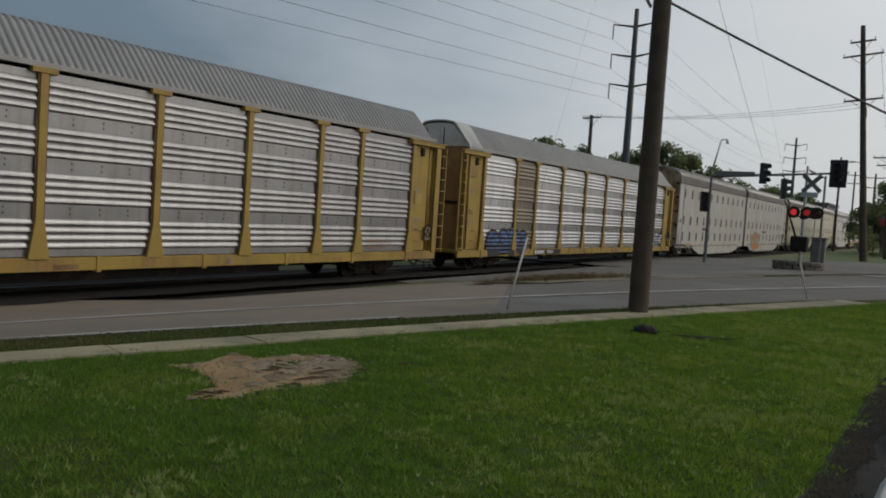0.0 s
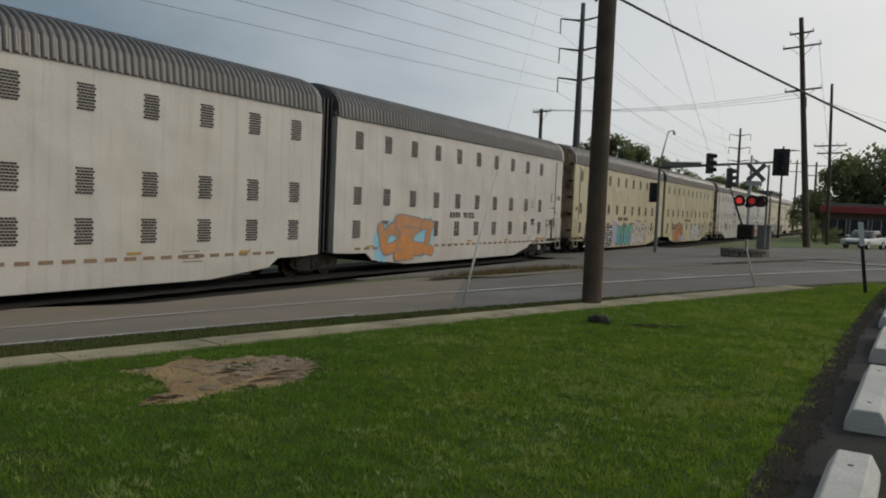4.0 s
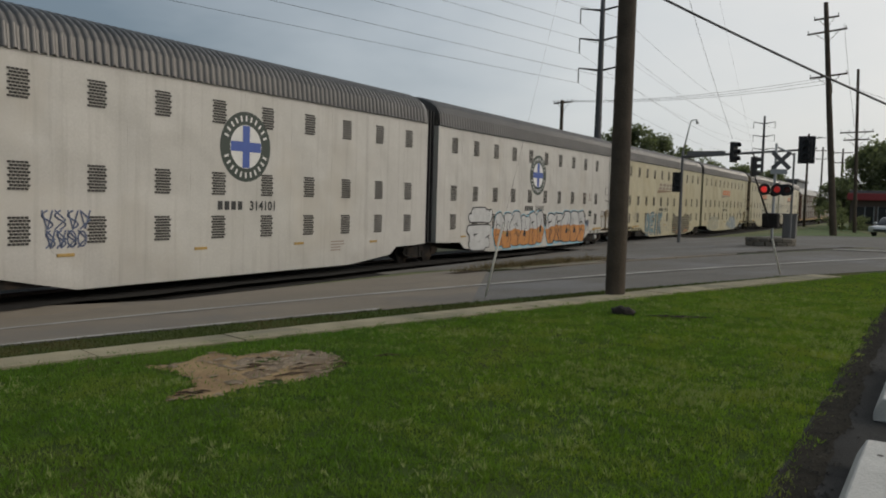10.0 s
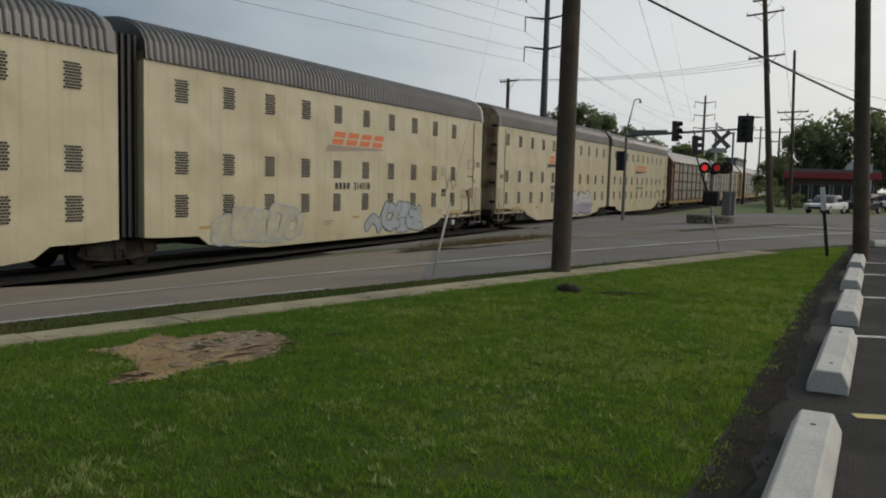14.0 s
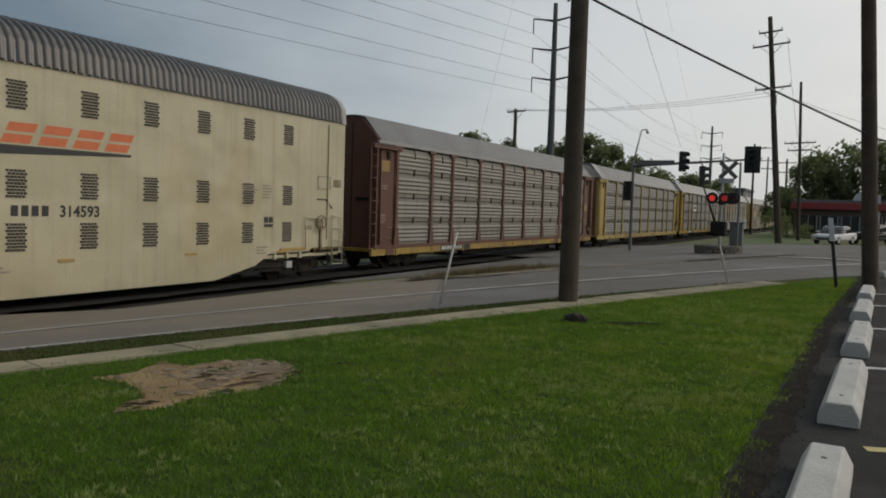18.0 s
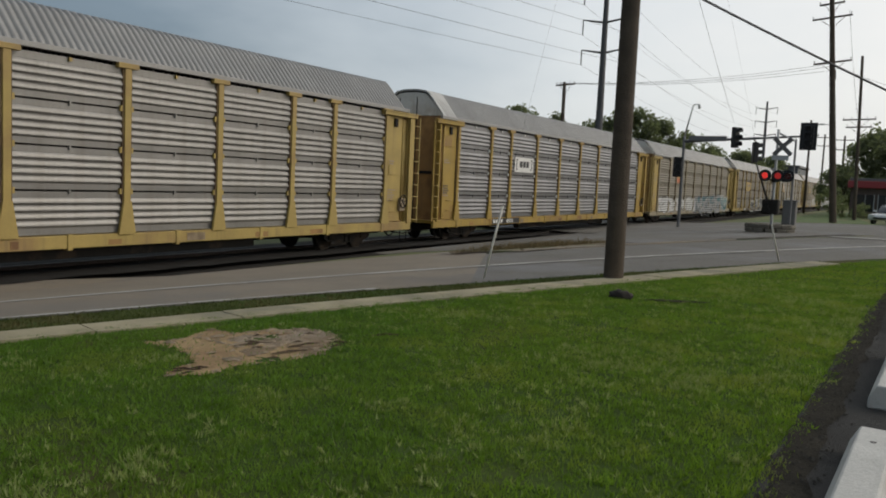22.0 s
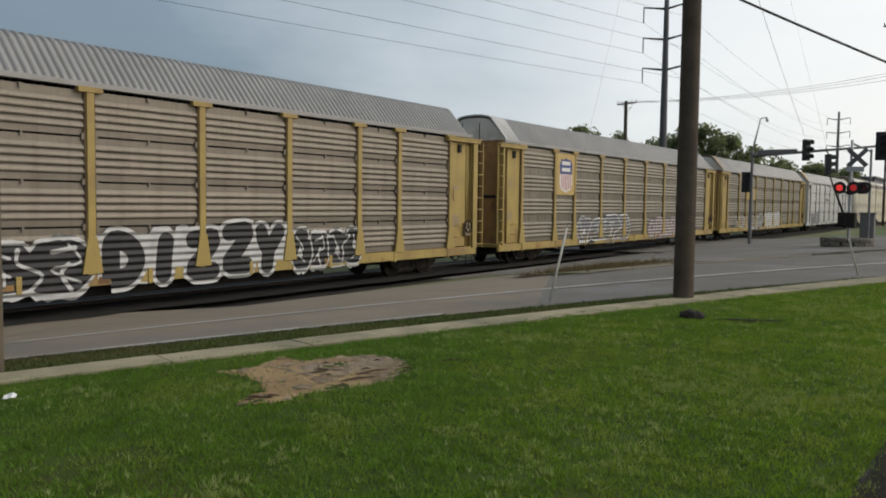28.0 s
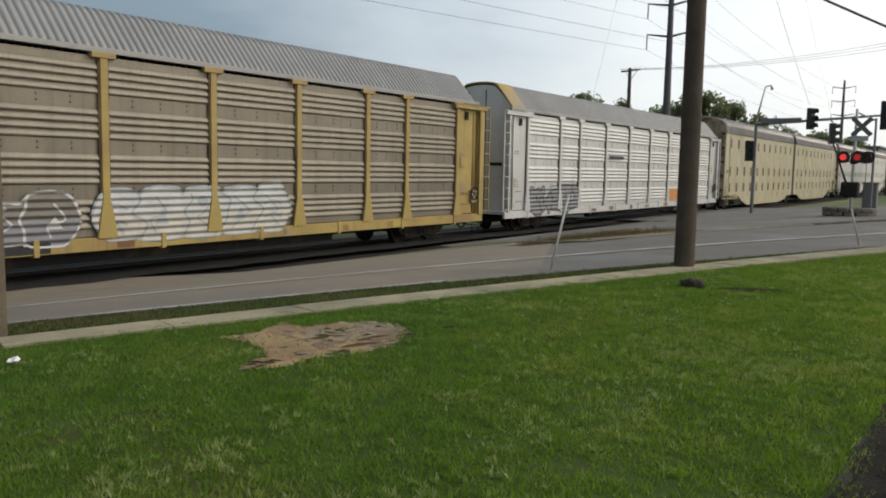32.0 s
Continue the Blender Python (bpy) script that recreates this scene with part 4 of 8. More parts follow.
def digits(parent, text, y, z, size, material, x):
    """Readable numbers painted on the side."""
    cu = bpy.data.curves.new("number", "FONT")
    cu.body = text
    cu.size = size
    cu.extrude = 0.001
    cu.offset = size * 0.022
    cu.resolution_u = 2
    tmp = bpy.data.objects.new("number", cu)
    me = bpy.data.meshes.new_from_object(tmp)
    bpy.data.objects.remove(tmp)
    me.materials.clear()
    me.materials.append(material)
    ob = again("painted_number", me, parent, pose(x, y, z, 90, 0, 90))
    return ob


def slant(bm, x, y0, y1, z0, z1, lean, mi=0):
    vs = [bm.verts.new((x, y, z)) for y, z in ((y0, z0), (y1, z0), (y1 + lean, z1), (y0 + lean, z1))]
    bm.faces.new(vs).material_index = mi


def swoosh_logo(parent, y, w, z, material, dark):
    """Four slanted block shapes above a dark wedge."""
    bm = nb()
    h = 0.44
    s = w / 4.3
    for k in range(4):
        a = y + 0.35 + k * s
        slant(bm, FLAT, a, a + 0.78 * s, z, z + 0.19, 0.09)
        slant(bm, FLAT, a + 0.12, a + 0.12 + 0.78 * s, z + 0.25, z + h, 0.09)
    bm.faces.new([bm.verts.new((FLAT, yy, zz)) for yy, zz in ((y, z - 0.26), (y + w, z - 0.10), (y + w + 0.05, z - 0.04), (y + 0.12, z - 0.04))]).material_index = 1
    part("logo", bm, [material, dark], parent, "slanted block-shaped logo over a dark wedge")


def disc(bm, x, y, z, r, mi, n=32, r_in=0.0):
    o = [(y + r * math.cos(2 * math.pi * i / n), z + r * math.sin(2 * math.pi * i / n)) for i in range(n)]
    if r_in <= 0:
        bm.faces.new([bm.verts.new((x, *p)) for p in o]).material_index = mi
        return
    i_ = [(y + r_in * math.cos(2 * math.pi * i / n), z + r_in * math.sin(2 * math.pi * i / n)) for i in range(n)]
    for k in range(n):
        q = [o[k], o[(k + 1) % n], i_[(k + 1) % n], i_[k]]
        bm.faces.new([bm.verts.new((x, *p)) for p in q]).material_index = mi


def round_emblem(parent, y, z, r, x, ring, field, cross):
    bm = nb()
    disc(bm, x, y, z, r, 0, r_in=r * 0.62)
    disc(bm, x, y, z, r * 0.62, 1)
    for a0, a1, b0, b1 in ((-0.14, 0.14, -0.60, 0.60), (-0.60, 0.60, -0.14, 0.14)):
        vs = [(y + a0 * r, z + b0 * r), (y + a1 * r, z + b0 * r), (y + a1 * r, z + b1 * r), (y + a0 * r, z + b1 * r)]
        bm.faces.new([bm.verts.new((x + (0.002 if a1 > 0.2 else 0.004), *p)) for p in vs]).material_index = 2
    # plain bars stand for the ring's lettering
    for k in range(26):
        if k in (0, 12, 13, 25):
            continue
        a = 2 * math.pi * (k + 0.5) / 26
        c, s = math.cos(a), math.sin(a)
        q = []
        for rr, t in ((0.73, -0.032), (0.89, -0.032), (0.89, 0.032), (0.73, 0.032)):
            q.append((y + r * (rr * c - t * s), z + r * (rr * s + t * c)))
        bm.faces.new([bm.verts.new((x + 0.002, *p)) for p in q]).material_index = 1
    part("emblem", bm, [ring, field, cross], parent, "round railway emblem with a cross")


GLYPHS = {
    "A": [[(0, 0), (0.45, 1), (0.6, 1), (1, 0)], [(0.25, 0.38), (0.78, 0.38)]],
    "B": [[(0, 0), (0, 1), (0.75, 0.92), (0.7, 0.6), (0.1, 0.52), (0.9, 0.45), (0.9, 0.1), (0, 0)]],
    "C": [[(1, 0.9), (0.4, 1), (0, 0.6), (0.05, 0.2), (0.5, 0), (1, 0.15)]],
    "D": [[(0.05, 0), (0, 1), (0.65, 0.95), (1, 0.5), (0.7, 0.05), (0.05, 0)]],
    "E": [[(1, 1), (0.1, 0.95), (0, 0.5), (0.1, 0.03), (1, 0)], [(0.1, 0.5), (0.8, 0.52)]],
    "I": [[(0.5, 1), (0.45, 0)]],
    "K": [[(0.05, 0), (0, 1)], [(1, 1), (0.2, 0.52), (0.5, 0.35), (1, 0)]],
    "M": [[(0, 0), (0.1, 1), (0.5, 0.4), (0.9, 1), (1, 0)]],
    "N": [[(0, 0), (0.08, 1), (0.9, 0), (1, 1)]],
    "O": [[(0.5, 1), (0, 0.65), (0.1, 0.15), (0.5, 0), (0.95, 0.2), (1, 0.7), (0.5, 1)]],
    "R": [[(0, 0), (0, 1), (0.8, 0.95), (0.85, 0.65), (0.1, 0.5), (1, 0)]],
    "S": [[(1, 0.9), (0.45, 1), (0.05, 0.78), (0.25, 0.55), (0.8, 0.45), (0.95, 0.18), (0.5, 0), (0, 0.1)]],
    "T": [[(0, 0.95), (1, 1)], [(0.5, 0.95), (0.45, 0)]],
    "U": [[(0, 1), (0.02, 0.25), (0.5, 0), (0.98, 0.25), (1, 1)]],
    "W": [[(0, 1), (0.2, 0), (0.5, 0.6), (0.8, 0), (1, 1)]],
    "Y": [[(0, 1), (0.45, 0.5), (1, 1)], [(0.5, 0.5), (0.4, 0)]],
    "Z": [[(0, 0.95), (0.95, 1), (0.6, 0.55), (0.05, 0.05), (1, 0)]],
}


def rounded(points, n=5):
    """A smooth line through the points."""
    ps = [Vector(p) for p in points]
    if len(ps) == 2:
        return [ps[0].lerp(ps[1], k / 4) for k in range(5)]
    out = []
    for i in range(len(ps) - 1):
        p0, p1, p2, p3 = ps[max(0, i - 1)], ps[i], ps[i + 1], ps[min(len(ps) - 1, i + 2)]
        for k in range(n):
            t = k / n
            out.append(0.5 * (2 * p1 + (p2 - p0) * t + (2 * p0 - 5 * p1 + 4 * p2 - p3) * t * t + (3 * p1 - p0 - 3 * p2 + p3) * t ** 3))
    out.append(ps[-1])
    return out


def ribbon(bm, line, width, x, mi, mi2=None, zmid=0.0):
    """A flat band of paint along the line with round ends; below zmid it takes the second colour."""
    side = []
    for i, p in enumerate(line):
        d = (line[min(i + 1, len(line) - 1)] - line[max(i - 1, 0)])
        d = d.normalized() if d.length > 1e-5 else Vector((0, 1))
        nrm = Vector((-d.y, d.x)) * width / 2
        xi = x + 0.00008 * i
        side.append((bm.verts.new((xi, *(p + nrm))), bm.verts.new((xi, *(p - nrm)))))
    for i in range(len(line) - 1):
        f = bm.faces.new((side[i][0], side[i][1], side[i + 1][1], side[i + 1][0]))
        f.material_index = mi2 if mi2 is not None and (line[i].y + line[i + 1].y) / 2 < zmid else mi
    if (line[0] - line[-1]).length < 1e-3:
        return
    for k, (p, q) in enumerate(((line[0], line[1]), (line[-1], line[-2]))):
        a0 = math.atan2(p.y - q.y, p.x - q.x)
        v0, v1 = side[-k]
        arc = [bm.verts.new((v0.co.x, p.x + width / 2 * math.cos(a0 + a), p.y + width / 2 * math.sin(a0 + a))) for a in (-1.2, -0.75, -0.25, 0.25, 0.75, 1.2)]
        if (v0.co.yz - arc[0].co.yz).length > (v1.co.yz - arc[0].co.yz).length:
            v0, v1 = v1, v0
        f = bm.faces.new([v0] + arc + [v1])
        f.material_index = mi2 if mi2 is not None and p.y < zmid else mi


def bubble(parent, seed, x, y0, y1, z0, z1, word, fill, line, back=None, second=None, weight=0.36, lean=0.10, edge=0.05):
    """A row of fat sprayed letters, each with its outline and fill, on a ragged backing cloud where there is one."""
    rng = random.Random(seed)
    ribbed = x > FLAT + 0.01
    pick = SPRAY_RIB if ribbed else SPRAY
    cols = [pick[fill], pick[line], pick[second or fill], pick[back or fill]]
    if isinstance(word, int):
        word = [None] * word      # wild interlocking shapes, no letters
    n = len(word)
    w = (y1 - y0) / n
    h = z1 - z0

    def done(name, bm, label=""):
        for f in bm.faces:
            f.normal_update()
            if f.normal.x < 0:
                f.normal_flip()
        part(name, bm, cols, parent, label)

    if back:
        bm = nb()
        k = max(3, int((y1 - y0) / 0.5))
        for i in range(k + 1):
            c = y0 + (y1 - y0) * i / k
            cz = (z0 + z1) / 2 + rng.uniform(-0.12, 0.12) * h
            r0, r1 = 0.5 * rng.uniform(0.7, 1.1), h * rng.uniform(0.36, 0.5)
            ps = []
            for j in range(18):
                a = 2 * math.pi * j / 18
                r = rng.uniform(0.86, 1.1)
                ps.append((c + r0 * r * math.cos(a), max(0.28, cz + r1 * r * math.sin(a))))
            bm.faces.new([bm.verts.new((x + i * 0.0003, *p)) for p in ps]).material_index = 3
        done("graffiti_cloud", bm, "soft %s sprayed backing" % back.replace("_", " "))
    th = min(weight * w, 0.42 * h)
    for i, ch in enumerate(word):
        bm = nb()
        e = x + 0.010 + 0.0090 * (i % 2)
        cy, zb = y0 + i * w, z0 + rng.uniform(-0.05, 0.05) * h
        hh = h * rng.uniform(0.92, 1.06)
        pad = th * 0.42
        k = rng.uniform(-0.04, 0.04)
        lines = []
        wide = 1.0
        glyph = GLYPHS.get(ch)
        if glyph is None:
            wide = 1.4
            glyph = []
            for g in GLYPHS[rng.choice("BCDMOSUWZ")] + GLYPHS[rng.choice("CDKMSUWZ")][:1]:
                fu, fv = rng.random() < 0.5, rng.random() < 0.5
                sv, ov = rng.uniform(0.5, 1.0), rng.random()
                glyph.append([((1 - u if fu else u) + rng.uniform(-0.28, 0.28), min(1, max(0, (1 - sv) * ov + sv * (1 - v if fv else v) + rng.uniform(-0.12, 0.12)))) for u, v in g])
        for g in glyph:
            pts = []
            for u, v in rounded(g):
                yy = cy + w / 2 + wide * (w - 2 * pad) * (u - 0.5 + k * math.sin(3 * v))
                zz = zb + pad + (hh - 2 * pad) * v
                pts.append(Vector((yy + lean * (v - 0.5) * h, max(zz, 0.28 + th / 2))))
            lines.append(pts)
        for q, pts in enumerate(lines):
            ribbon(bm, pts, th + edge, e + 0.0022 * q, 1)
        for q, pts in enumerate(lines):
            ribbon(bm, pts, max(0.02, th - edge), e + 0.0030 + 0.0022 * q, 0, 2 if second else None, zb + 0.52 * hh)
        done("graffiti_letter", bm, "%s sprayed bubble letter outlined in %s" % (fill.replace("_", " "), line.replace("_", " ")))


def piece(parent, seed, x, y0, y1, z0, z1, n, top, low, line, border=None, split=0.5, bulge=0.10, edge=0.045):
    """Fat letters run together: one bumpy silhouette, upper and lower fill, dark lines between and inside the letters, a rim round it."""
    rng = random.Random(seed)
    ribbed = x > FLAT + 0.01
    pick = SPRAY_RIB if ribbed else SPRAY
    cols = [pick[top], pick[low], pick[line or top], pick[border or top]]
    h, w = z1 - z0, (y1 - y0) / n
    hs = [rng.uniform(0.84, 1.06) for _ in range(n)]
    lows = [rng.uniform(-0.04, 0.06) for _ in range(n)]
    N = n * 12

    def shape(t):
        k = min(n - 1, int(t * n))
        f = t * n - k
        hump = math.sin(math.pi * min(1, max(0, f))) ** 0.28
        hi = z0 + h * (hs[k] - bulge * (1 - hump)) + h * 0.07 * noise.noise(Vector((t * n * 2.3, seed, 0))) + h * 0.03 * noise.noise(Vector((t * n * 9.1, seed, 0)))
        lo = z0 + h * (lows[k] + bulge * 0.5 * (1 - hump))
        end = min(1.0, min(t, 1 - t) * n * 3.2 + 0.02) ** 0.5
        m = (hi + lo) / 2
        return max(0.28, m + (lo - m) * end), m + (hi - m) * end

    def done(name, bm, label):
        for f in bm.faces:
            f.normal_update()
            if f.normal.x < 0:
                f.normal_flip()
        part(name, bm, cols, parent, label)
    if border:
        bm = nb()
        g = 0.11
        prev = None
        for i in range(-2, N + 3):
            t = min(1, max(0, i / N))
            lo, hi = shape(t)
            a = y0 + (y1 - y0) * t + (g if i > N else -g if i < 0 else 0)
            cur = (bm.verts.new((x, a, max(0.26, lo - g * (1 + rng.uniform(-0.3, 0.5))))), bm.verts.new((x, a, hi + g * 0.6 * (1 + rng.uniform(-0.3, 0.3)))))
            if prev:
                bm.faces.new((prev[0], cur[0], cur[1], prev[1])).material_index = 3
            prev = cur
        done("graffiti_rim", bm, "%s sprayed rim" % border.replace("_", " "))
    bm = nb()
    prev = None
    ups, downs = [], []
    for i in range(N + 1):
        t = i / N
        lo, hi = shape(t)
        a = y0 + (y1 - y0) * t
        m = lo + (hi - lo) * min(0.95, max(0.05, split + 0.10 * noise.noise(Vector((t * n * 1.7, seed, 4)))))
        cur = [bm.verts.new((x + 0.006, a, q)) for q in (lo, m, hi)]
        ups.append(Vector((a, hi)))
        downs.append(Vector((a, lo)))
        if prev:
            bm.faces.new((prev[0], cur[0], cur[1], prev[1])).material_index = 1
            bm.faces.new((prev[1], cur[1], cur[2], prev[2])).material_index = 0
        prev = cur
    done("graffiti_fill", bm, "%s over %s sprayed fill" % (top.replace("_", " "), low.replace("_", " ")))
    if not line:
        return
    bm = nb()
    ribbon(bm, ups, edge, x + 0.012, 2)
    ribbon(bm, downs, edge * 0.8, x + 0.013, 2)
    for k in range(n):
        c = y0 + w * (k + 0.5)
        zc = z0 + h * 0.5
        if k:
            a = y0 + w * k
            pts = [Vector((a + (0.24 * rng.uniform(-1, 1) + 0.16 * (f - 0.5)) * w, z0 + h * f)) for f in (0.02, 0.3, 0.5, 0.72, hs[k] - bulge)]
            ribbon(bm, rounded(pts, 4), edge, x + 0.0135, 2)
        kind = rng.randrange(4)
        hook = [Vector((c + w * rng.uniform(-0.3, 0.3), z0 + h * f)) for f in (0.15, 0.38, 0.48, 0.78)]
        ribbon(bm, rounded(hook, 4), edge * 0.75, x + 0.0138, 2)
        if kind == 0:
            r0, r1 = w * 0.13, h * 0.11
            zz = zc + h * rng.uniform(-0.05, 0.22)
            ring = [Vector((c + r0 * math.cos(2 * math.pi * j / 12), zz + r1 * math.sin(2 * math.pi * j / 12))) for j in range(12)]
            bm.faces.new([bm.verts.new((x + 0.014, *p)) for p in ring]).material_index = 2
        elif kind == 1:
            for f in (0.34, 0.62):
                pts = [Vector((c - 0.28 * w, z0 + h * f)), Vector((c, z0 + h * (f + 0.05))), Vector((c + 0.22 * w, z0 + h * (f - 0.03)))]
                ribbon(bm, rounded(pts, 4), edge * 0.9, x + 0.014, 2)
        elif kind == 2:
            pts = [Vector((c + 0.1 * w, z0 + h * 0.03)), Vector((c - 0.05 * w, z0 + h * 0.3)), Vector((c + 0.06 * w, z0 + h * 0.46))]
            ribbon(bm, rounded(pts, 4), edge * 1.2, x + 0.014, 2)
            ribbon(bm, [Vector((c - 0.18 * w, z0 + h * 0.66)), Vector((c + 0.16 * w, z0 + h * 0.72))], edge * 1.3, x + 0.0145, 2)
        else:
            tri = [(c - 0.16 * w, z0 + h * 0.30), (c + 0.16 * w, z0 + h * 0.30), (c + 0.02 * w, z0 + h * 0.56)]
            bm.faces.new([bm.verts.new((x + 0.014, *p)) for p in tri]).material_index = 2
    done("graffiti_outline", bm, "%s sprayed outlines" % line)


def scrawl(parent, seed, x, y0, y1, z0, z1, n, colour, width=0.035):
    rng = random.Random(seed)
    bm = nb()
    strokes(bm, rng, x, y0, y1, z0, z1, 0, n, width)
    for f in bm.faces:
        f.normal_update()
        if f.normal.x < 0:
            f.normal_flip()
    part("graffiti_tag", bm, SPRAY[colour], parent, "thin sprayed %s scrawl" % colour)


def data_marks(parent, x, seed, spots, material):
    """Small blocks of unreadable stencilled data as plain bars."""
    rng = random.Random(seed)
    rows = []
    for y, z, w, n in spots:
        for k in range(n):
            rows.append((y, y + w * rng.uniform(0.6, 1.0), z - k * 0.09, z - k * 0.09 + 0.035))
    marks(parent, x, rows, material, "stencil")


PALE_HOOD = mat("pale_end_hood", (0.40, 0.40, 0.39), 0.55, var=0.15, scale=1.2, streak=0.3)
PLATE_WHITE = mat("white_plate", (0.70, 0.69, 0.66), 0.6, var=0.08)
PLATE_YELLOW = mat("yellow_plate", (0.50, 0.35, 0.12), 0.6, var=0.1, streak=0.2)
PLATE_RED = mat("orange_red_plate", (0.50, 0.155, 0.075), 0.6, var=0.12, streak=0.2)
SHIELD_BLUE = mat("shield_blue", (0.03, 0.05, 0.20), 0.5)
SHIELD_RED = mat("shield_red", (0.42, 0.10, 0.10), 0.5)
EMBLEM_GREEN = mat("emblem_dark_green", (0.03, 0.045, 0.035), 0.5)
EMBLEM_BLUE = mat("emblem_blue", (0.05, 0.10, 0.36), 0.5)
STRIPE_BROWN = mat("stripe_brown", (0.24, 0.16, 0.10), 0.6)


def small_plates(car, spots, material):
    for y, z, w, h in spots:
        bm = nb()
        box(bm, FLAT - 0.004, FLAT + 0.012, y, y + w, z, z + h, 0.003)
        part("plate", bm, material, car)


def rack_trim(car, seed):
    """What every covered car carrier shows: notices and stencils on its door leaves, a brake wheel, plates on the sill."""
    rng = random.Random(100 + seed)
    data_marks(car, FLAT - 0.002, seed, [(-12.95, 2.1, 0.45, 4), (-12.9, 3.2, 0.5, 2), (12.1, 2.0, 0.5, 5), (12.15, 3.0, 0.4, 2)], LETTER_FADED)
    if seed % 2:
        small_plates(car, [(-12.95, 3.75, 0.55, 0.42)], YELLOW)
    small_plates(car, [(12.15, 2.55, 0.40, 0.34)], YELLOW_PALE)
    for y in [-10.6 + 2.35 * k + rng.uniform(-0.3, 0.3) for k in range(9)]:
        bm = nb()
        box(bm, HALF + 0.05, HALF + 0.056, y, y + rng.uniform(0.15, 0.6), 0.64, 0.64 + rng.uniform(0.08, 0.2))
        part("worn_patch", bm, DOOR_BROWN if rng.random() < 0.4 else DOOR_YELLOW, car)
    # hand brake beside the end ladder
    bm = nb()
    ring = [Vector((HALF + 0.13, 12.95 + 0.22 * math.cos(2 * math.pi * k / 14), 1.62 + 0.22 * math.sin(2 * math.pi * k / 14))) for k in range(14)]
    for k in range(14):
        tube(bm, ring[k], ring[(k + 1) % 14], 0.022, n=6)
    for k in range(0, 14, 3):
        tube(bm, ring[k], (HALF + 0.10, 12.95, 1.62), 0.016, n=6)
    wheel = part("brake_wheel", bm, STEEL_DARK, car)
    bm = nb()
    box(bm, HALF - 0.02, HALF + 0.10, 12.80, 13.12, 1.28, 1.74, 0.02)
    part("brake_housing", bm, DOOR_BROWN, wheel)
    # grab irons on the leaf and a stirrup under each corner
    for s in (-1, 1):
        for z in (1.25, 1.65):
            bm = nb()
            y = s * 12.45
            tube(bm, (HALF + 0.0, y - 0.22, z), (HALF + 0.07, y - 0.22, z), 0.011, n=6)
            tube(bm, (HALF + 0.07, y - 0.22, z), (HALF + 0.07, y + 0.22, z), 0.011, n=6)
            tube(bm, (HALF + 0.07, y + 0.22, z), (HALF + 0.0, y + 0.22, z), 0.011, n=6)
            part("grab_iron", bm, YELLOW_PALE, car)
        bm = nb()
        for d in (-0.2, 0.2):
            tube(bm, (HALF, s * 13.2 + d, 0.62), (HALF, s * 13.2 + d, 0.22), 0.014, n=6)
        tube(bm, (HALF, s * 13.2 - 0.2, 0.22), (HALF, s * 13.2 + 0.2, 0.22), 0.014, n=6)
        part("stirrup", bm, STEEL_DARK, car)


def sill_marks(car, y, n_letters, digits_text):
    """A black patch on the sill with white bars for the owner's mark and the white number."""
    bm = nb()
    w = 0.30 * n_letters + 0.19 * len(digits_text) + 0.5
    box(bm, HALF + 0.052, HALF + 0.058, y - 0.1, y + w, 0.63, 0.86)
    part("mark_patch", bm, BLACK, car)
    marks(car, HALF + 0.060, [(y + k * 0.25, y + k * 0.25 + 0.16, 0.67, 0.82) for k in range(n_letters)], PLATE_WHITE, "owner_mark")
    digits(car, digits_text, y + 0.25 * n_letters + 0.3, 0.67, 0.22, PLATE_WHITE, HALF + 0.062)


def twin_number(car, y, text, z=2.0):
    marks(car, FLAT, [(y + k * 0.24, y + k * 0.24 + 0.16, z + 0.01, z + 0.24) for k in range(4)], LETTER, "owner_mark")
    digits(car, text, y + 1.15, z, 0.36, LETTER, FLAT + 0.004)


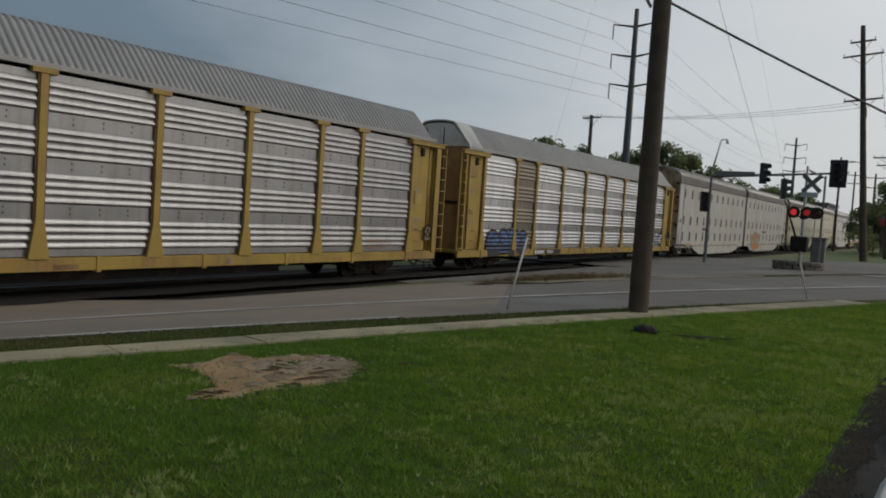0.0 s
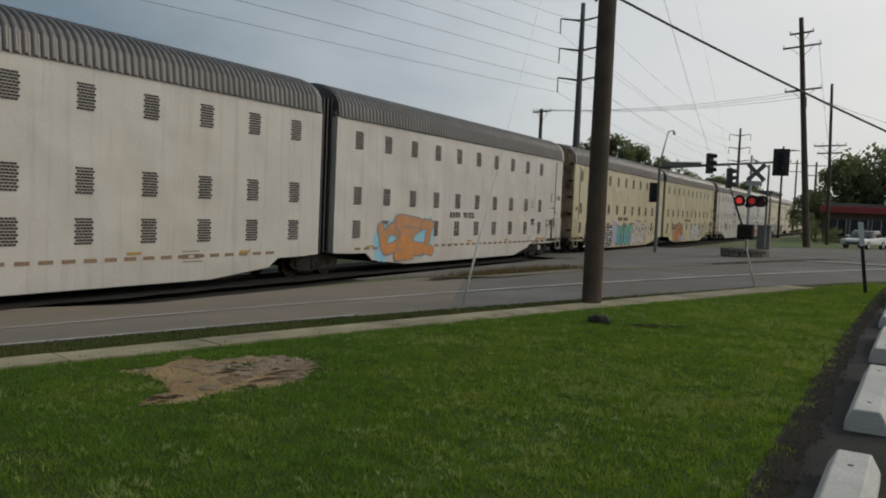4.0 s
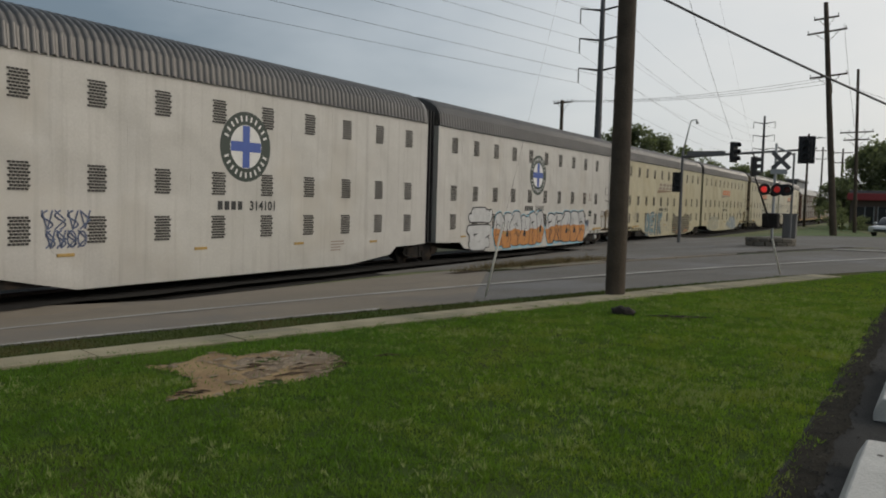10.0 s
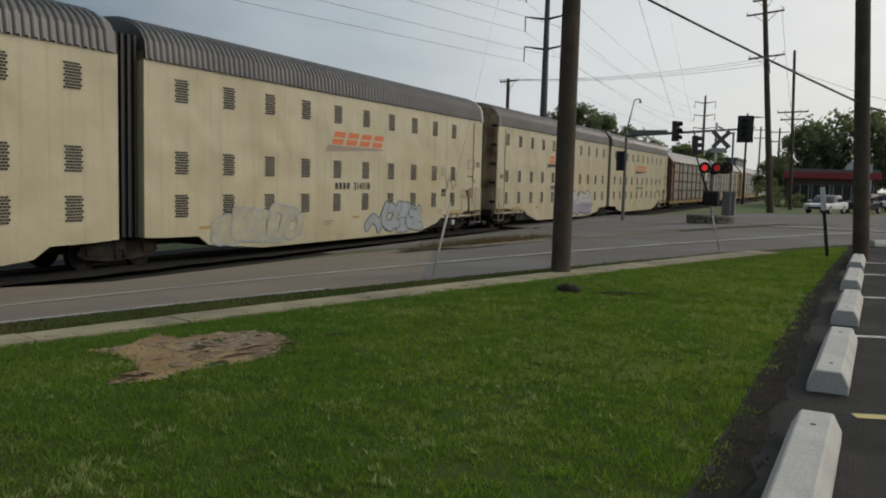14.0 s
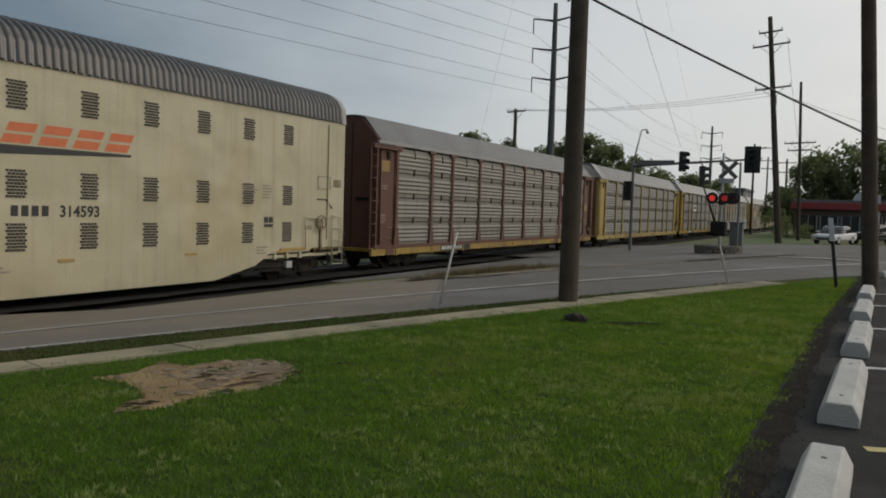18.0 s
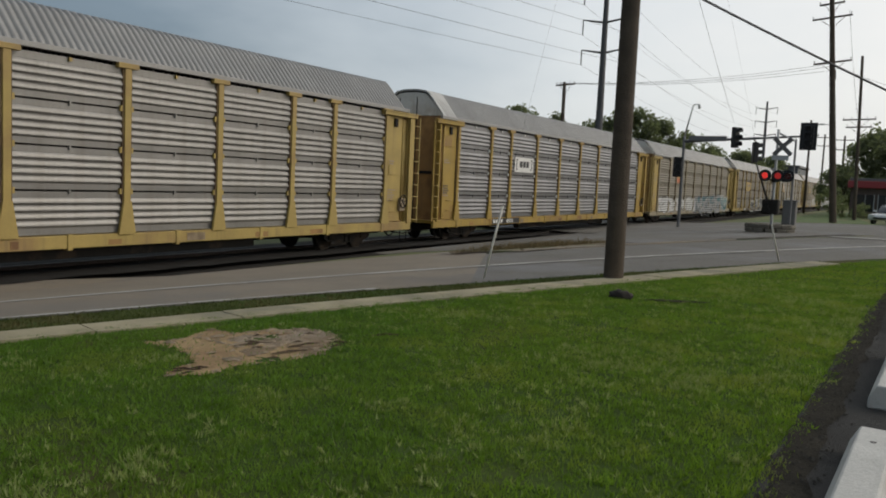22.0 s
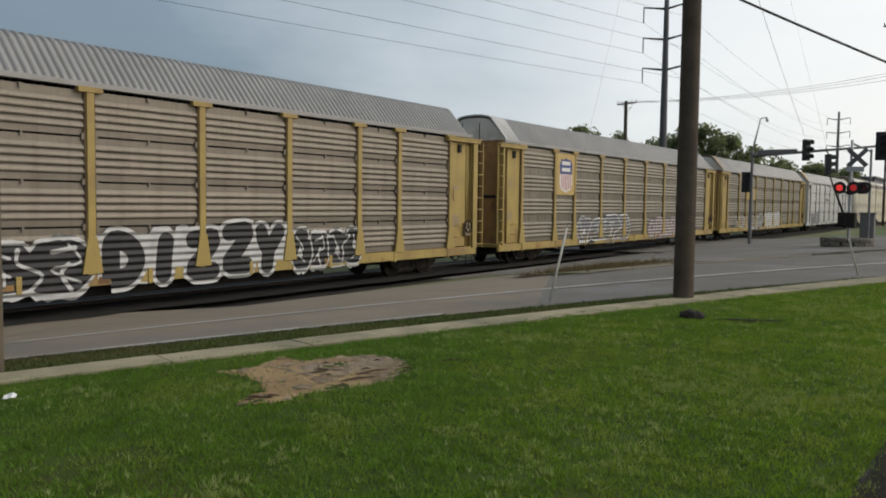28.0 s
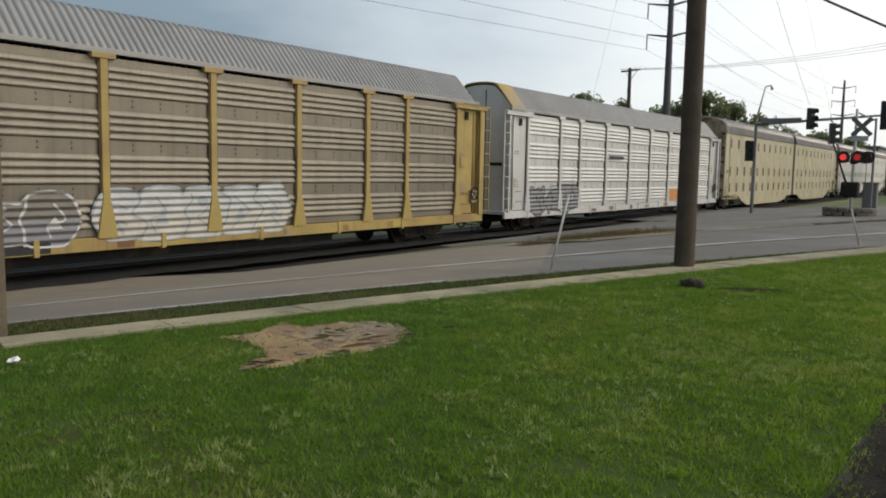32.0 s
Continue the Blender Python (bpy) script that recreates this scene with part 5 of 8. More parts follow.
def twin_trim(car, seed):
    """What every two-unit car carries: ochre plates along the skirt, stencils, a brake wheel at the far end."""
    for c in (-10.73, 10.73):
        small_plates(car, [(c + d, 0.98 if abs(d) < 6 else 0.92, 0.42, 0.07) for d in (-8.4, -4.6, -0.8, 3.0, 6.8)], OCHRE)
    data_marks(car, FLAT, seed, [(-18.5, 1.05, 0.5, 3), (-6.0, 1.0, 0.8, 4), (15.9, 2.9, 0.7, 3), (16.6, 1.1, 0.5, 3), (16.8, 2.95, 0.5, 5), (8.2, 0.9, 0.6, 2)], LETTER_FADED)
    small_plates(car, [(-20.7, 2.55, 0.45, 0.22), (20.45, 3.05, 0.42, 0.25), (18.9, 1.62, 0.35, 0.14)], DOOR_BROWN)
    small_plates(car, [(16.9, 1.85, 0.18, 0.18), (17.12, 1.85, 0.18, 0.18), (16.9, 1.72, 0.40, 0.09)], EMBLEM_GREEN)
    bm = nb()
    for p, q in (((19.5, 2.62), (20.0, 2.62)), ((20.0, 2.62), (20.35, 2.32))):
        tube(bm, (HALF + 0.03, *p), (HALF + 0.03, *q), 0.016, n=6)
    part("lever", bm, STEEL_DARK, car)
    bm = nb()
    for a, b, e, f in ((19.55, 20.25, 2.95, 2.97), (19.55, 20.25, 3.36, 3.38), (19.55, 19.57, 2.97, 3.36), (20.23, 20.25, 2.97, 3.36)):
        box(bm, FLAT - 0.004, FLAT + 0.01, a, b, e, f)
    part("notice_frame", bm, VENT, car)
    bm = nb()
    box(bm, HALF - 0.15, HALF + 0.02, 18.0, 18.28, 0.42, 0.64, 0.02)
    valve = part("valve_box", bm, PALE_HOOD, car)
    bm = nb()
    tube(bm, (HALF - 0.06, 18.28, 0.5), (HALF - 0.06, 19.2, 0.42), 0.02, n=6)
    tube(bm, (HALF - 0.06, 16.6, 0.46), (HALF - 0.06, 18.0, 0.5), 0.02, n=6)
    part("brake_pipe", bm, STEEL_DARK, valve)
    bm = nb()
    ring = [Vector((HALF + 0.12, 19.65 + 0.24 * math.cos(2 * math.pi * k / 14), 1.85 + 0.24 * math.sin(2 * math.pi * k / 14))) for k in range(14)]
    for k in range(14):
        tube(bm, ring[k], ring[(k + 1) % 14], 0.025, n=6)
    for k in range(0, 14, 3):
        tube(bm, ring[k], (HALF + 0.10, 19.65, 1.85), 0.018, n=6)
    box(bm, HALF, HALF + 0.10, 19.50, 19.80, 1.70, 2.02, 0.02)
    box(bm, HALF, HALF + 0.07, 19.68, 19.78, 0.95, 1.75, 0.01)
    part("brake_wheel", bm, DOOR_BROWN, car)


def oil_lamp(car, y, z):
    """A small sprayed oil lamp: bowl with spout and handle on a foot."""
    bm = nb()
    for d, mi in ((0.0, 0), (0.045, 1)):
        e = SIDE + 0.010 + d * 0.05
        for pts in ([(-0.34 + d, 0.0 + d), (0.34 - d, 0.0 + d), (0.30 - d, 0.17 - d), (-0.30 + d, 0.17 - d)],
                    [(-0.55 + d * 2, 0.66 - d), (-0.38 + d, 0.30 + d), (-0.12, 0.19 + d), (0.14, 0.19 + d), (0.42 - d, 0.34 + d), (0.52 - d, 0.62 - d), (0.22, 0.55 - d), (-0.22, 0.55 - d), (-0.36, 0.60 - d)],
                    [(-0.13 + d, 0.57 + d * 0.3), (0.13 - d, 0.57 + d * 0.3), (0.04 - d * 0.3, 0.78 - d), (-0.04 + d * 0.3, 0.78 - d)]):
            bm.faces.new([bm.verts.new((e + 0.001 * len(pts), y + a, z + b)) for a, b in pts]).material_index = mi
    for f in bm.faces:
        f.normal_update()
        if f.normal.x < 0:
            f.normal_flip()
    part("graffiti_lamp", bm, [SPRAY["black"], SPRAY["white"]], car, "white sprayed oil lamp outlined in black")


def build_train():
    sil = "silver corrugated car carrier with yellow posts and sill"
    c = couple(rack_car("bright " + sil, SILVER_LIGHT, YELLOW, ROOF_PALE, YELLOW, hood=PALE_HOOD), STD_P)
    scrawl(c, 3, SIDE, 9.6, 10.9, 1.0, 1.3, 4, "rust", 0.03)
    sill_marks(c, -6.9, 4, "")
    c = couple(rack_car("silver corrugated car carrier, yellow posts, blue graffiti", SILVER, YELLOW, ROOF_PALE, YELLOW, odd=(1, 7), odd_mat=SILVER_BROWN, hood=PALE_HOOD), STD_P)
    piece(c, 11, SIDE, -11.4, -7.7, 0.68, 1.74, 4, "blue", "navy", "black", edge=0.11, bulge=0.30, split=0.42)
    marks(c, HALF + 0.056, [(-11.25, -10.3, 0.62, 0.87), (-9.35, -8.95, 0.61, 0.87), (-8.5, -8.1, 0.64, 0.87)], SPRAY["black"], "sprayed_patch")
    bubble(c, 12, SIDE, 9.3, 11.7, 1.0, 1.75, 4, "steel", "black")
    sill_marks(c, -6.9, 4, "973618")
    data_marks(c, HALF + 0.004, 2, [(-12.9, 3.9, 0.4, 3), (-12.9, 2.4, 0.4, 2)], LETTER)

    c = couple(twin_car("off-white two-unit car carrier with rows of vents", OFFWHITE), AM_P)
    twin_trim(c, 1)
    twin_number(c, -14.6, "901005")
    twin_number(c, 8.3, "901005")
    marks(c, FLAT, [(a + 0.55 * k, a + 0.55 * k + 0.34, 0.84, 0.93) for a in (-18.8, 1.6) for k in range(30)], STRIPE_BROWN, "dashed_stripe")
    bubble(c, 21, FLAT, 3.2, 6.6, 0.35, 2.0, 3, "rust", "grey", back="sky", second="orange")

    c = couple(twin_car("cream two-unit car carrier, graffiti along its skirt", CREAM), AM_P)
    twin_trim(c, 2)
    twin_number(c, -12.2, "501689")
    piece(c, 22, FLAT, -18.9, -13.4, 0.34, 1.80, 8, "olive", "umber", "black", border="slate_blue", bulge=0.2)
    bubble(c, 19, FLAT + 0.016, -18.8, -13.5, 0.36, 1.72, 8, "white", "black", weight=0.20, edge=0.07)
    bubble(c, 23, FLAT, -13.4, -12.5, 0.4, 1.95, 2, "lilac", "lilac", weight=0.7)
    bubble(c, 24, FLAT, -12.6, -8.9, 0.35, 1.72, "MIST", "leaf_green", "black", back="lilac", second="teal", weight=0.62, edge=0.06, lean=0.05)
    piece(c, 25, FLAT, -8.8, -4.9, 0.36, 1.95, 5, "cream_white", "cream_white", "black", border="pink", edge=0.05)
    scrawl(c, 26, FLAT, -5.0, -2.2, 1.0, 1.6, 6, "black")
    scrawl(c, 27, FLAT, 1.0, 1.7, 0.95, 1.25, 4, "black", 0.045)
    bubble(c, 27, FLAT, 6.3, 7.8, 0.35, 0.75, 2, "lilac", "lilac")
    piece(c, 28, FLAT, 3.6, 7.4, 0.32, 1.95, 4, "rust", "orange", "black", border="lilac", edge=0.075, bulge=0.16)
    bubble(c, 29, FLAT, 10.7, 14.0, 0.4, 1.75, 5, "white", "grey", back="steel", weight=0.42)
    bubble(c, 30, FLAT, 14.2, 17.3, 0.5, 1.7, 5, "cream", "black", weight=0.42)
    twin_number(c, 8.2, "501689")

    c = couple(twin_car("white two-unit car carrier with round dark emblem", OFFWHITE), AM_P)
    twin_trim(c, 3)
    round_emblem(c, -9.75, 3.72, 0.95, FLAT, EMBLEM_GREEN, PLATE_WHITE, EMBLEM_BLUE)
    twin_number(c, -10.75, "314101")
    for q in (31, 36, 37):
        scrawl(c, q, FLAT + 0.001 * (q - 31), -15.7, -14.5, 1.58, 1.98, 4, "slate_blue", 0.035)
        scrawl(c, q + 10, FLAT + 0.001 * (q - 31), -15.6, -14.6, 1.18, 1.55, 4, "slate_blue", 0.035)
    round_emblem(c, 9.8, 3.72, 0.95, FLAT, EMBLEM_GREEN, PLATE_WHITE, EMBLEM_BLUE)
    twin_number(c, 8.4, "314101")
    bubble(c, 32, FLAT, 3.2, 4.5, 0.4, 1.5, 1, "white", "black", weight=0.3)
    bubble(c, 35, FLAT, 3.4, 4.6, 1.35, 2.1, 1, "white", "black", weight=0.3)
    piece(c, 33, FLAT, 5.2, 10.7, 0.36, 1.95, 6, "white", "orange", "black", border="sky", edge=0.04, bulge=0.12)
    piece(c, 34, FLAT, 10.9, 16.4, 0.38, 1.95, 5, "white", "orange", "black", border="sky", edge=0.06, bulge=0.10, split=0.56)
    for q in (48, 49):
        scrawl(c, q, FLAT + 0.004, 16.45, 17.0, 1.15, 1.5, 3, "slate_blue", 0.03)

    c = couple(twin_car("cream two-unit car carrier, faded lettering and graffiti", CREAM), AM_P)
    twin_trim(c, 4)
    swoosh_logo(c, -13.6, 3.9, 3.55, LETTER_FADED, STRIPE_BROWN)
    twin_number(c, -12.9, "314318")
    bubble(c, 41, FLAT, -16.2, -12.3, 0.4, 1.85, "DEIK", "teal_grey", "slate", weight=0.40, edge=0.08)
    bubble(c, 40, FLAT + 0.03, -16.1, -12.3, 0.5, 1.8, "DEIK", "steel", "cream", weight=0.10, edge=0.03)
    piece(c, 42, FLAT, -9.3, -4.2, 0.36, 1.72, 6, "olive", "rust", "umber", edge=0.08, bulge=0.08, split=0.3)
    bubble(c, 39, FLAT + 0.016, -9.2, -4.3, 0.42, 1.65, 7, "olive", "umber", weight=0.22, edge=0.06)
    scrawl(c, 43, FLAT, -19.2, -17.6, 1.4, 1.9, 4, "grey")
    scrawl(c, 44, FLAT, -12.4, -9.6, 0.5, 1.4, 7, "grey", 0.03)
    swoosh_logo(c, 8.2, 3.7, 3.55, LETTER_RED, LETTER_FADED)
    bubble(c, 45, FLAT, 3.0, 6.8, 0.4, 1.5, 5, "cream", "steel")
    bubble(c, 46, FLAT, 11.0, 15.0, 0.35, 1.5, 4, "steel", "slate")
    scrawl(c, 47, FLAT, 17.2, 18.4, 2.0, 2.6, 3, "black")
    twin_number(c, 8.8, "314318")

    c = couple(twin_car("cream two-unit car carrier with orange-red lettering", CREAM), AM_P)
    twin_trim(c, 5)
    swoosh_logo(c, -13.6, 3.9, 3.55, LETTER_RED, LETTER)
    twin_number(c, -12.9, "314593")
    bubble(c, 51, FLAT, -12.2, -8.8, 0.38, 1.9, "RIOTS", "plum", "white", weight=0.46, edge=0.055, lean=0.02)
    piece(c, 52, FLAT, -8.6, -4.2, 0.45, 1.85, 6, "white", "lilac", "plum", border="plum", edge=0.045)
    swoosh_logo(c, 8.2, 3.7, 3.55, LETTER_RED, LETTER)
    twin_number(c, 8.8, "314593")

    c = couple(rack_car("brown-framed grey car carrier with white round emblem", SILVER_PALE, BROWN, ROOF_PALE, BROWN, seams=(0.27, 0.5, 0.75), sill=YELLOW, odd=(7,), odd_mat=BROWN), STD_P)
    round_emblem(c, 8.1, 3.75, 0.76, SIDE + 0.05, PLATE_WHITE, BROWN, PLATE_WHITE)
    bm = nb()
    box(bm, HALF + 0.05, HALF + 0.075, -13.4, 13.4, 0.86, 1.0)
    part("base_rail", bm, BROWN, c, "dark brown base rail above the yellow sill")
    for a, b in zip(POSTS[:-1], POSTS[1:]):
        for z in (1.86, 2.78, 3.70, 4.35):
            bm = nb()
            box(bm, HALF - 0.02, HALF + 0.03, (a + b) / 2 - 0.025, (a + b) / 2 + 0.025, z, z + 0.24)
            part("hasp", bm, BROWN, c)
    bubble(c, 61, SIDE, 7.0, 10.6, 0.98, 1.75, 5, "bare", "pink", weight=0.5, edge=0.03)
    scrawl(c, 62, SIDE, -4.2, -1.6, 1.2, 1.6, 7, "black", 0.02)
    sill_marks(c, -8.0, 4, "965938")
    marks(c, HALF + 0.056, [(6.5, 7.1, 0.63, 0.86), (8.2, 10.2, 0.63, 0.86), (-12.6, -12.0, 0.62, 0.88), (11.5, 12.2, 0.62, 0.88)], BROWN, "worn_patch")

    c = couple(rack_car("dull grey car carrier with pale yellow posts", SILVER_MID, YELLOW_PALE, ROOF_PALE, YELLOW_PALE, seams=(0.25, 0.5, 0.75), latch=YELLOW_PALE, hood=ROOF_PALE), STD_P)
    marks(c, SIDE, [(-6.4, -5.1, 3.1, 3.5)], PALE_HOOD, "plate")
    marks(c, SIDE + 0.008, [(-6.25 + 0.36 * k, -5.99 + 0.36 * k, 3.2, 3.42) for k in range(3)], LETTER_FADED, "plate_mark")

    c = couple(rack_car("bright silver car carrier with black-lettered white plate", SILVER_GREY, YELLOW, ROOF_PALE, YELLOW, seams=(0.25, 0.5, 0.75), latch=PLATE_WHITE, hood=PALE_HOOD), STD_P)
    marks(c, SIDE, [(-6.7, -4.7, 2.95, 3.62)], PLATE_WHITE, "plate")
    marks(c, SIDE + 0.008, [(-6.55, -6.49, 3.05, 3.55), (-6.49, -6.40, 3.49, 3.55), (-6.49, -6.40, 3.05, 3.11), (-4.91, -4.85, 3.05, 3.55), (-5.0, -4.91, 3.49, 3.55), (-5.0, -4.91, 3.05, 3.11), (-6.2, -5.9, 3.17, 3.45), (-5.83, -5.55, 3.17, 3.45), (-5.48, -5.2, 3.17, 3.45)], LETTER, "plate_mark")
    sill_marks(c, -8.6, 4, "962129")
    data_marks(c, HALF + 0.004, 7, [(-12.9, 2.2, 0.5, 4)], LETTER)

    c = couple(rack_car("grimy car carrier with teal graffiti, orange-red panel", SILVER_BROWN, TRIM_BEIGE, ROOF_PALE, YELLOW_PALE), STD_P)
    marks(c, SIDE, [(-6.95, -5.3, 3.0, 4.4)], PLATE_RED, "plate")
    marks(c, SIDE + 0.008, [(-6.75, -5.5, 3.9, 4.05), (-6.75, -5.6, 3.62, 3.77), (-6.75, -5.75, 3.34, 3.49)], OCHRE, "plate_mark")
    bubble(c, 81, SIDE, -11.7, -0.8, 0.75, 1.9, 12, "white", "grime", weight=0.36)
    bubble(c, 82, SIDE, -0.6, 8.8, 0.5, 2.15, 6, "dark_teal", "black", back="grey", second="slate", lean=0.25, weight=0.5, edge=0.06)
    bubble(c, 85, SIDE + 0.035, -0.6, 8.8, 0.6, 2.05, 6, "grey", "white", lean=0.25, weight=0.10, edge=0.03)
    bubble(c, 83, SIDE + 0.01, 8.7, 11.9, 0.72, 2.05, "MO", "teal_grey", "white", back="steel", second="dark_teal", weight=0.46, edge=0.12)

    c = couple(rack_car("grimy car carrier, yellow plate, black and white graffiti", SILVER_DULL, YELLOW_PALE, ROOF_PALE, YELLOW_PALE, seams=(0.25, 0.5, 0.75)), STD_P)
    marks(c, SIDE, [(-6.95, -4.4, 2.72, 3.62)], PLATE_YELLOW, "plate")
    marks(c, SIDE + 0.008, [(-6.4, -5.9, 3.1, 3.42), (-5.75, -5.4, 3.1, 3.42), (-5.25, -4.8, 3.1, 3.42), (-6.4, -4.8, 2.86, 2.96)], LETTER_FADED, "plate_mark")
    piece(c, 91, SIDE, -4.15, -1.3, 0.52, 1.80, 2, "black", "black", "white", border="white", edge=0.075, bulge=0.2)
    small_plates(c, [(a, 0.70, 0.5, 0.1) for a in (-2.3, 1.2, 3.6, 6.0)], YELLOW)
    bubble(c, 92, SIDE, -1.2, 4.1, 0.55, 1.80, "DIZZY", "black", "white", back="white", weight=0.50, edge=0.10, lean=0.04)
    piece(c, 94, SIDE, 4.3, 7.3, 0.62, 1.74, 4, "black", "black", "white", border="white", edge=0.055, bulge=0.16)
    oil_lamp(c, -10.9, 1.0)
    sill_marks(c, -7.6, 4, "975829")
    marks(c, HALF + 0.049, [(-8.1, -5.0, 0.61, 0.88), (-4.75, -4.2, 0.63, 0.88), (-9.9, -9.3, 0.62, 0.87)], DOOR_BROWN, "worn_patch")

    c = couple(rack_car("grimy car carrier with a striped shield emblem", SILVER_BROWN, YELLOW_PALE, ROOF_PALE, YELLOW_PALE, hood=PALE_HOOD), STD_P)
    marks(c, SIDE, [(-8.9, -7.2, 2.85, 4.62)], PLATE_YELLOW, "plate")
    bm = nb()
    out = [(-8.62, 3.75), (-7.48, 3.75), (-7.44, 4.15), (-7.62, 4.40), (-7.85, 4.36), (-8.05, 4.46), (-8.25, 4.36), (-8.48, 4.40), (-8.66, 4.15)]
    bm.faces.new([bm.verts.new((SIDE + 0.010, *p)) for p in out]).material_index = 0
    low = [(-8.62, 3.74), (-8.66, 3.35), (-8.50, 3.08), (-8.05, 2.94), (-7.60, 3.08), (-7.44, 3.35), (-7.48, 3.74)]
    bm.faces.new([bm.verts.new((SIDE + 0.010, *p)) for p in low]).material_index = 2
    for k in range(6):
        y = -8.48 + k * 0.165
        d = 0.16 * abs(k - 2.5) / 2.5
        bm.faces.new([bm.verts.new((SIDE + 0.013, *p)) for p in ((y, 3.0 + d), (y + 0.08, 3.0 + d), (y + 0.08, 3.72), (y, 3.72))]).material_index = 1
    for z in (3.86, 4.14):
        bm.faces.new([bm.verts.new((SIDE + 0.013, *p)) for p in ((-8.45, z), (-7.65, z), (-7.65, z + 0.16), (-8.45, z + 0.16))]).material_index = 2
    for f in bm.faces:
        f.normal_update()
        if f.normal.x < 0:
            f.normal_flip()
    part("shield_emblem", bm, [SHIELD_BLUE, SHIELD_RED, PLATE_WHITE], c, "blue shield over red and white stripes")
    piece(c, 101, SIDE, -6.9, -0.6, 0.72, 1.92, 4, "grey", "grime", "white", border="slate", edge=0.075, bulge=0.24)
    piece(c, 102, SIDE, 1.9, 6.5, 0.63, 1.84, 4, "mauve", "mauve", "plum", edge=0.07, bulge=0.16)
    sill_marks(c, -6.6, 4, "")

    c = couple(rack_car("grimy car carrier with yellow lettered plate", SILVER_BROWN, YELLOW_PALE, ROOF_PALE, YELLOW_PALE, hood=DOOR_BROWN), STD_P)
    marks(c, SIDE, [(-6.8, -4.5, 2.95, 3.75)], PLATE_YELLOW, "plate")
    marks(c, SIDE + 0.008, [(-6.3, -5.85, 3.25, 3.6), (-5.72, -5.38, 3.25, 3.6), (-5.25, -4.8, 3.25, 3.6), (-6.3, -4.8, 3.05, 3.13)], LETTER_FADED, "plate_mark")
    bubble(c, 111, SIDE, -9.9, -4.6, 0.85, 1.7, 6, "bare", "white", weight=0.34, edge=0.05)
    piece(c, 113, SIDE, -4.3, -2.0, 0.80, 1.85, 2, "grime", "grey", "white", edge=0.06, bulge=0.14)
    piece(c, 112, SIDE, -1.75, 3.95, 0.76, 1.98, 5, "white", "cream_white", "steel", edge=0.06, bulge=0.14)
    sill_marks(c, -5.5, 4, "981691")

    c = couple(rack_car("white-grey car carrier with small dark graffiti", SILVER_WHITE, SILVER_WHITE, ROOF_PALE, SILVER_WHITE, hood=YELLOW), STD_P)
    bubble(c, 121, SIDE, -11.6, -7.4, 0.65, 1.9, 5, "grey", "black", back="steel")
    marks(c, SIDE, [(4.6, 6.8, 0.95, 1.6)], SPRAY["orange"], "sprayed_patch")
    marks(c, SIDE, [(-3.9, -2.2, 3.1, 3.25)], LETTER, "lettering")

    c = couple(twin_car("cream two-unit car carrier with rows of vents", CREAM), AM_P)
    twin_trim(c, 6)
    c = couple(twin_car("off-white two-unit car carrier with rows of vents", OFFWHITE), AM_P)
    twin_trim(c, 7)
    for k in range(3):
        couple(rack_car("dull grey car carrier with pale yellow posts", SILVER_DULL, YELLOW_PALE, ROOF_PALE, YELLOW_PALE), STD_P)


build_train()


SHOULDER = -15.4


def build_track():
    bm = nb()
    for x in (-0.72, 0.72):
        prism(bm, [(x - 0.07, -0.16), (x + 0.07, -0.16), (x + 0.02, -0.12), (x + 0.02, -0.05), (x + 0.037, -0.03), (x + 0.037, 0), (x - 0.037, 0), (x - 0.037, -0.03), (x - 0.02, -0.05), (x - 0.02, -0.12)], "y", -400, 900)
    ob = part("rails", bm, RAIL)
    ob.location = (CAR_X, 0, RAIL_Z)
    tagged(ob, "two worn steel rails of the track", kind="structure")
    # ballast bed; the shade beneath the cars is part of its colour
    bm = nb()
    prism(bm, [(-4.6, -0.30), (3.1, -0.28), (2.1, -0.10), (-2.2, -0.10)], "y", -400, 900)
    ob = part("ballast", bm, BALLAST_SHADED)
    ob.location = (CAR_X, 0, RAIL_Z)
    tagged(ob, "dark grey-brown ballast bed, coloured with the train's shade", kind="structure")

    # gravel shoulder between the track and the road, its colour darkened by the train's shade
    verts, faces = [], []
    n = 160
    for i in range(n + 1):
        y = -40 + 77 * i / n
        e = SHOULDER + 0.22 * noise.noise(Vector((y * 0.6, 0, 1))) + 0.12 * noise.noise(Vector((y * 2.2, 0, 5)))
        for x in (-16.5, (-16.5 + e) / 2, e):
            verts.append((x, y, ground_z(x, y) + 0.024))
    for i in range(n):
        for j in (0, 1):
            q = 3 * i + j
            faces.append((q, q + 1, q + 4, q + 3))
    tagged(raw("track_shoulder", verts, faces, BALLAST_SHADED), "gravel shoulder beside the track, coloured dark with the train's shade", kind="structure")


build_track()

# ---------------------------------------------------------------- sidewalk, dirt, blocks of the lot


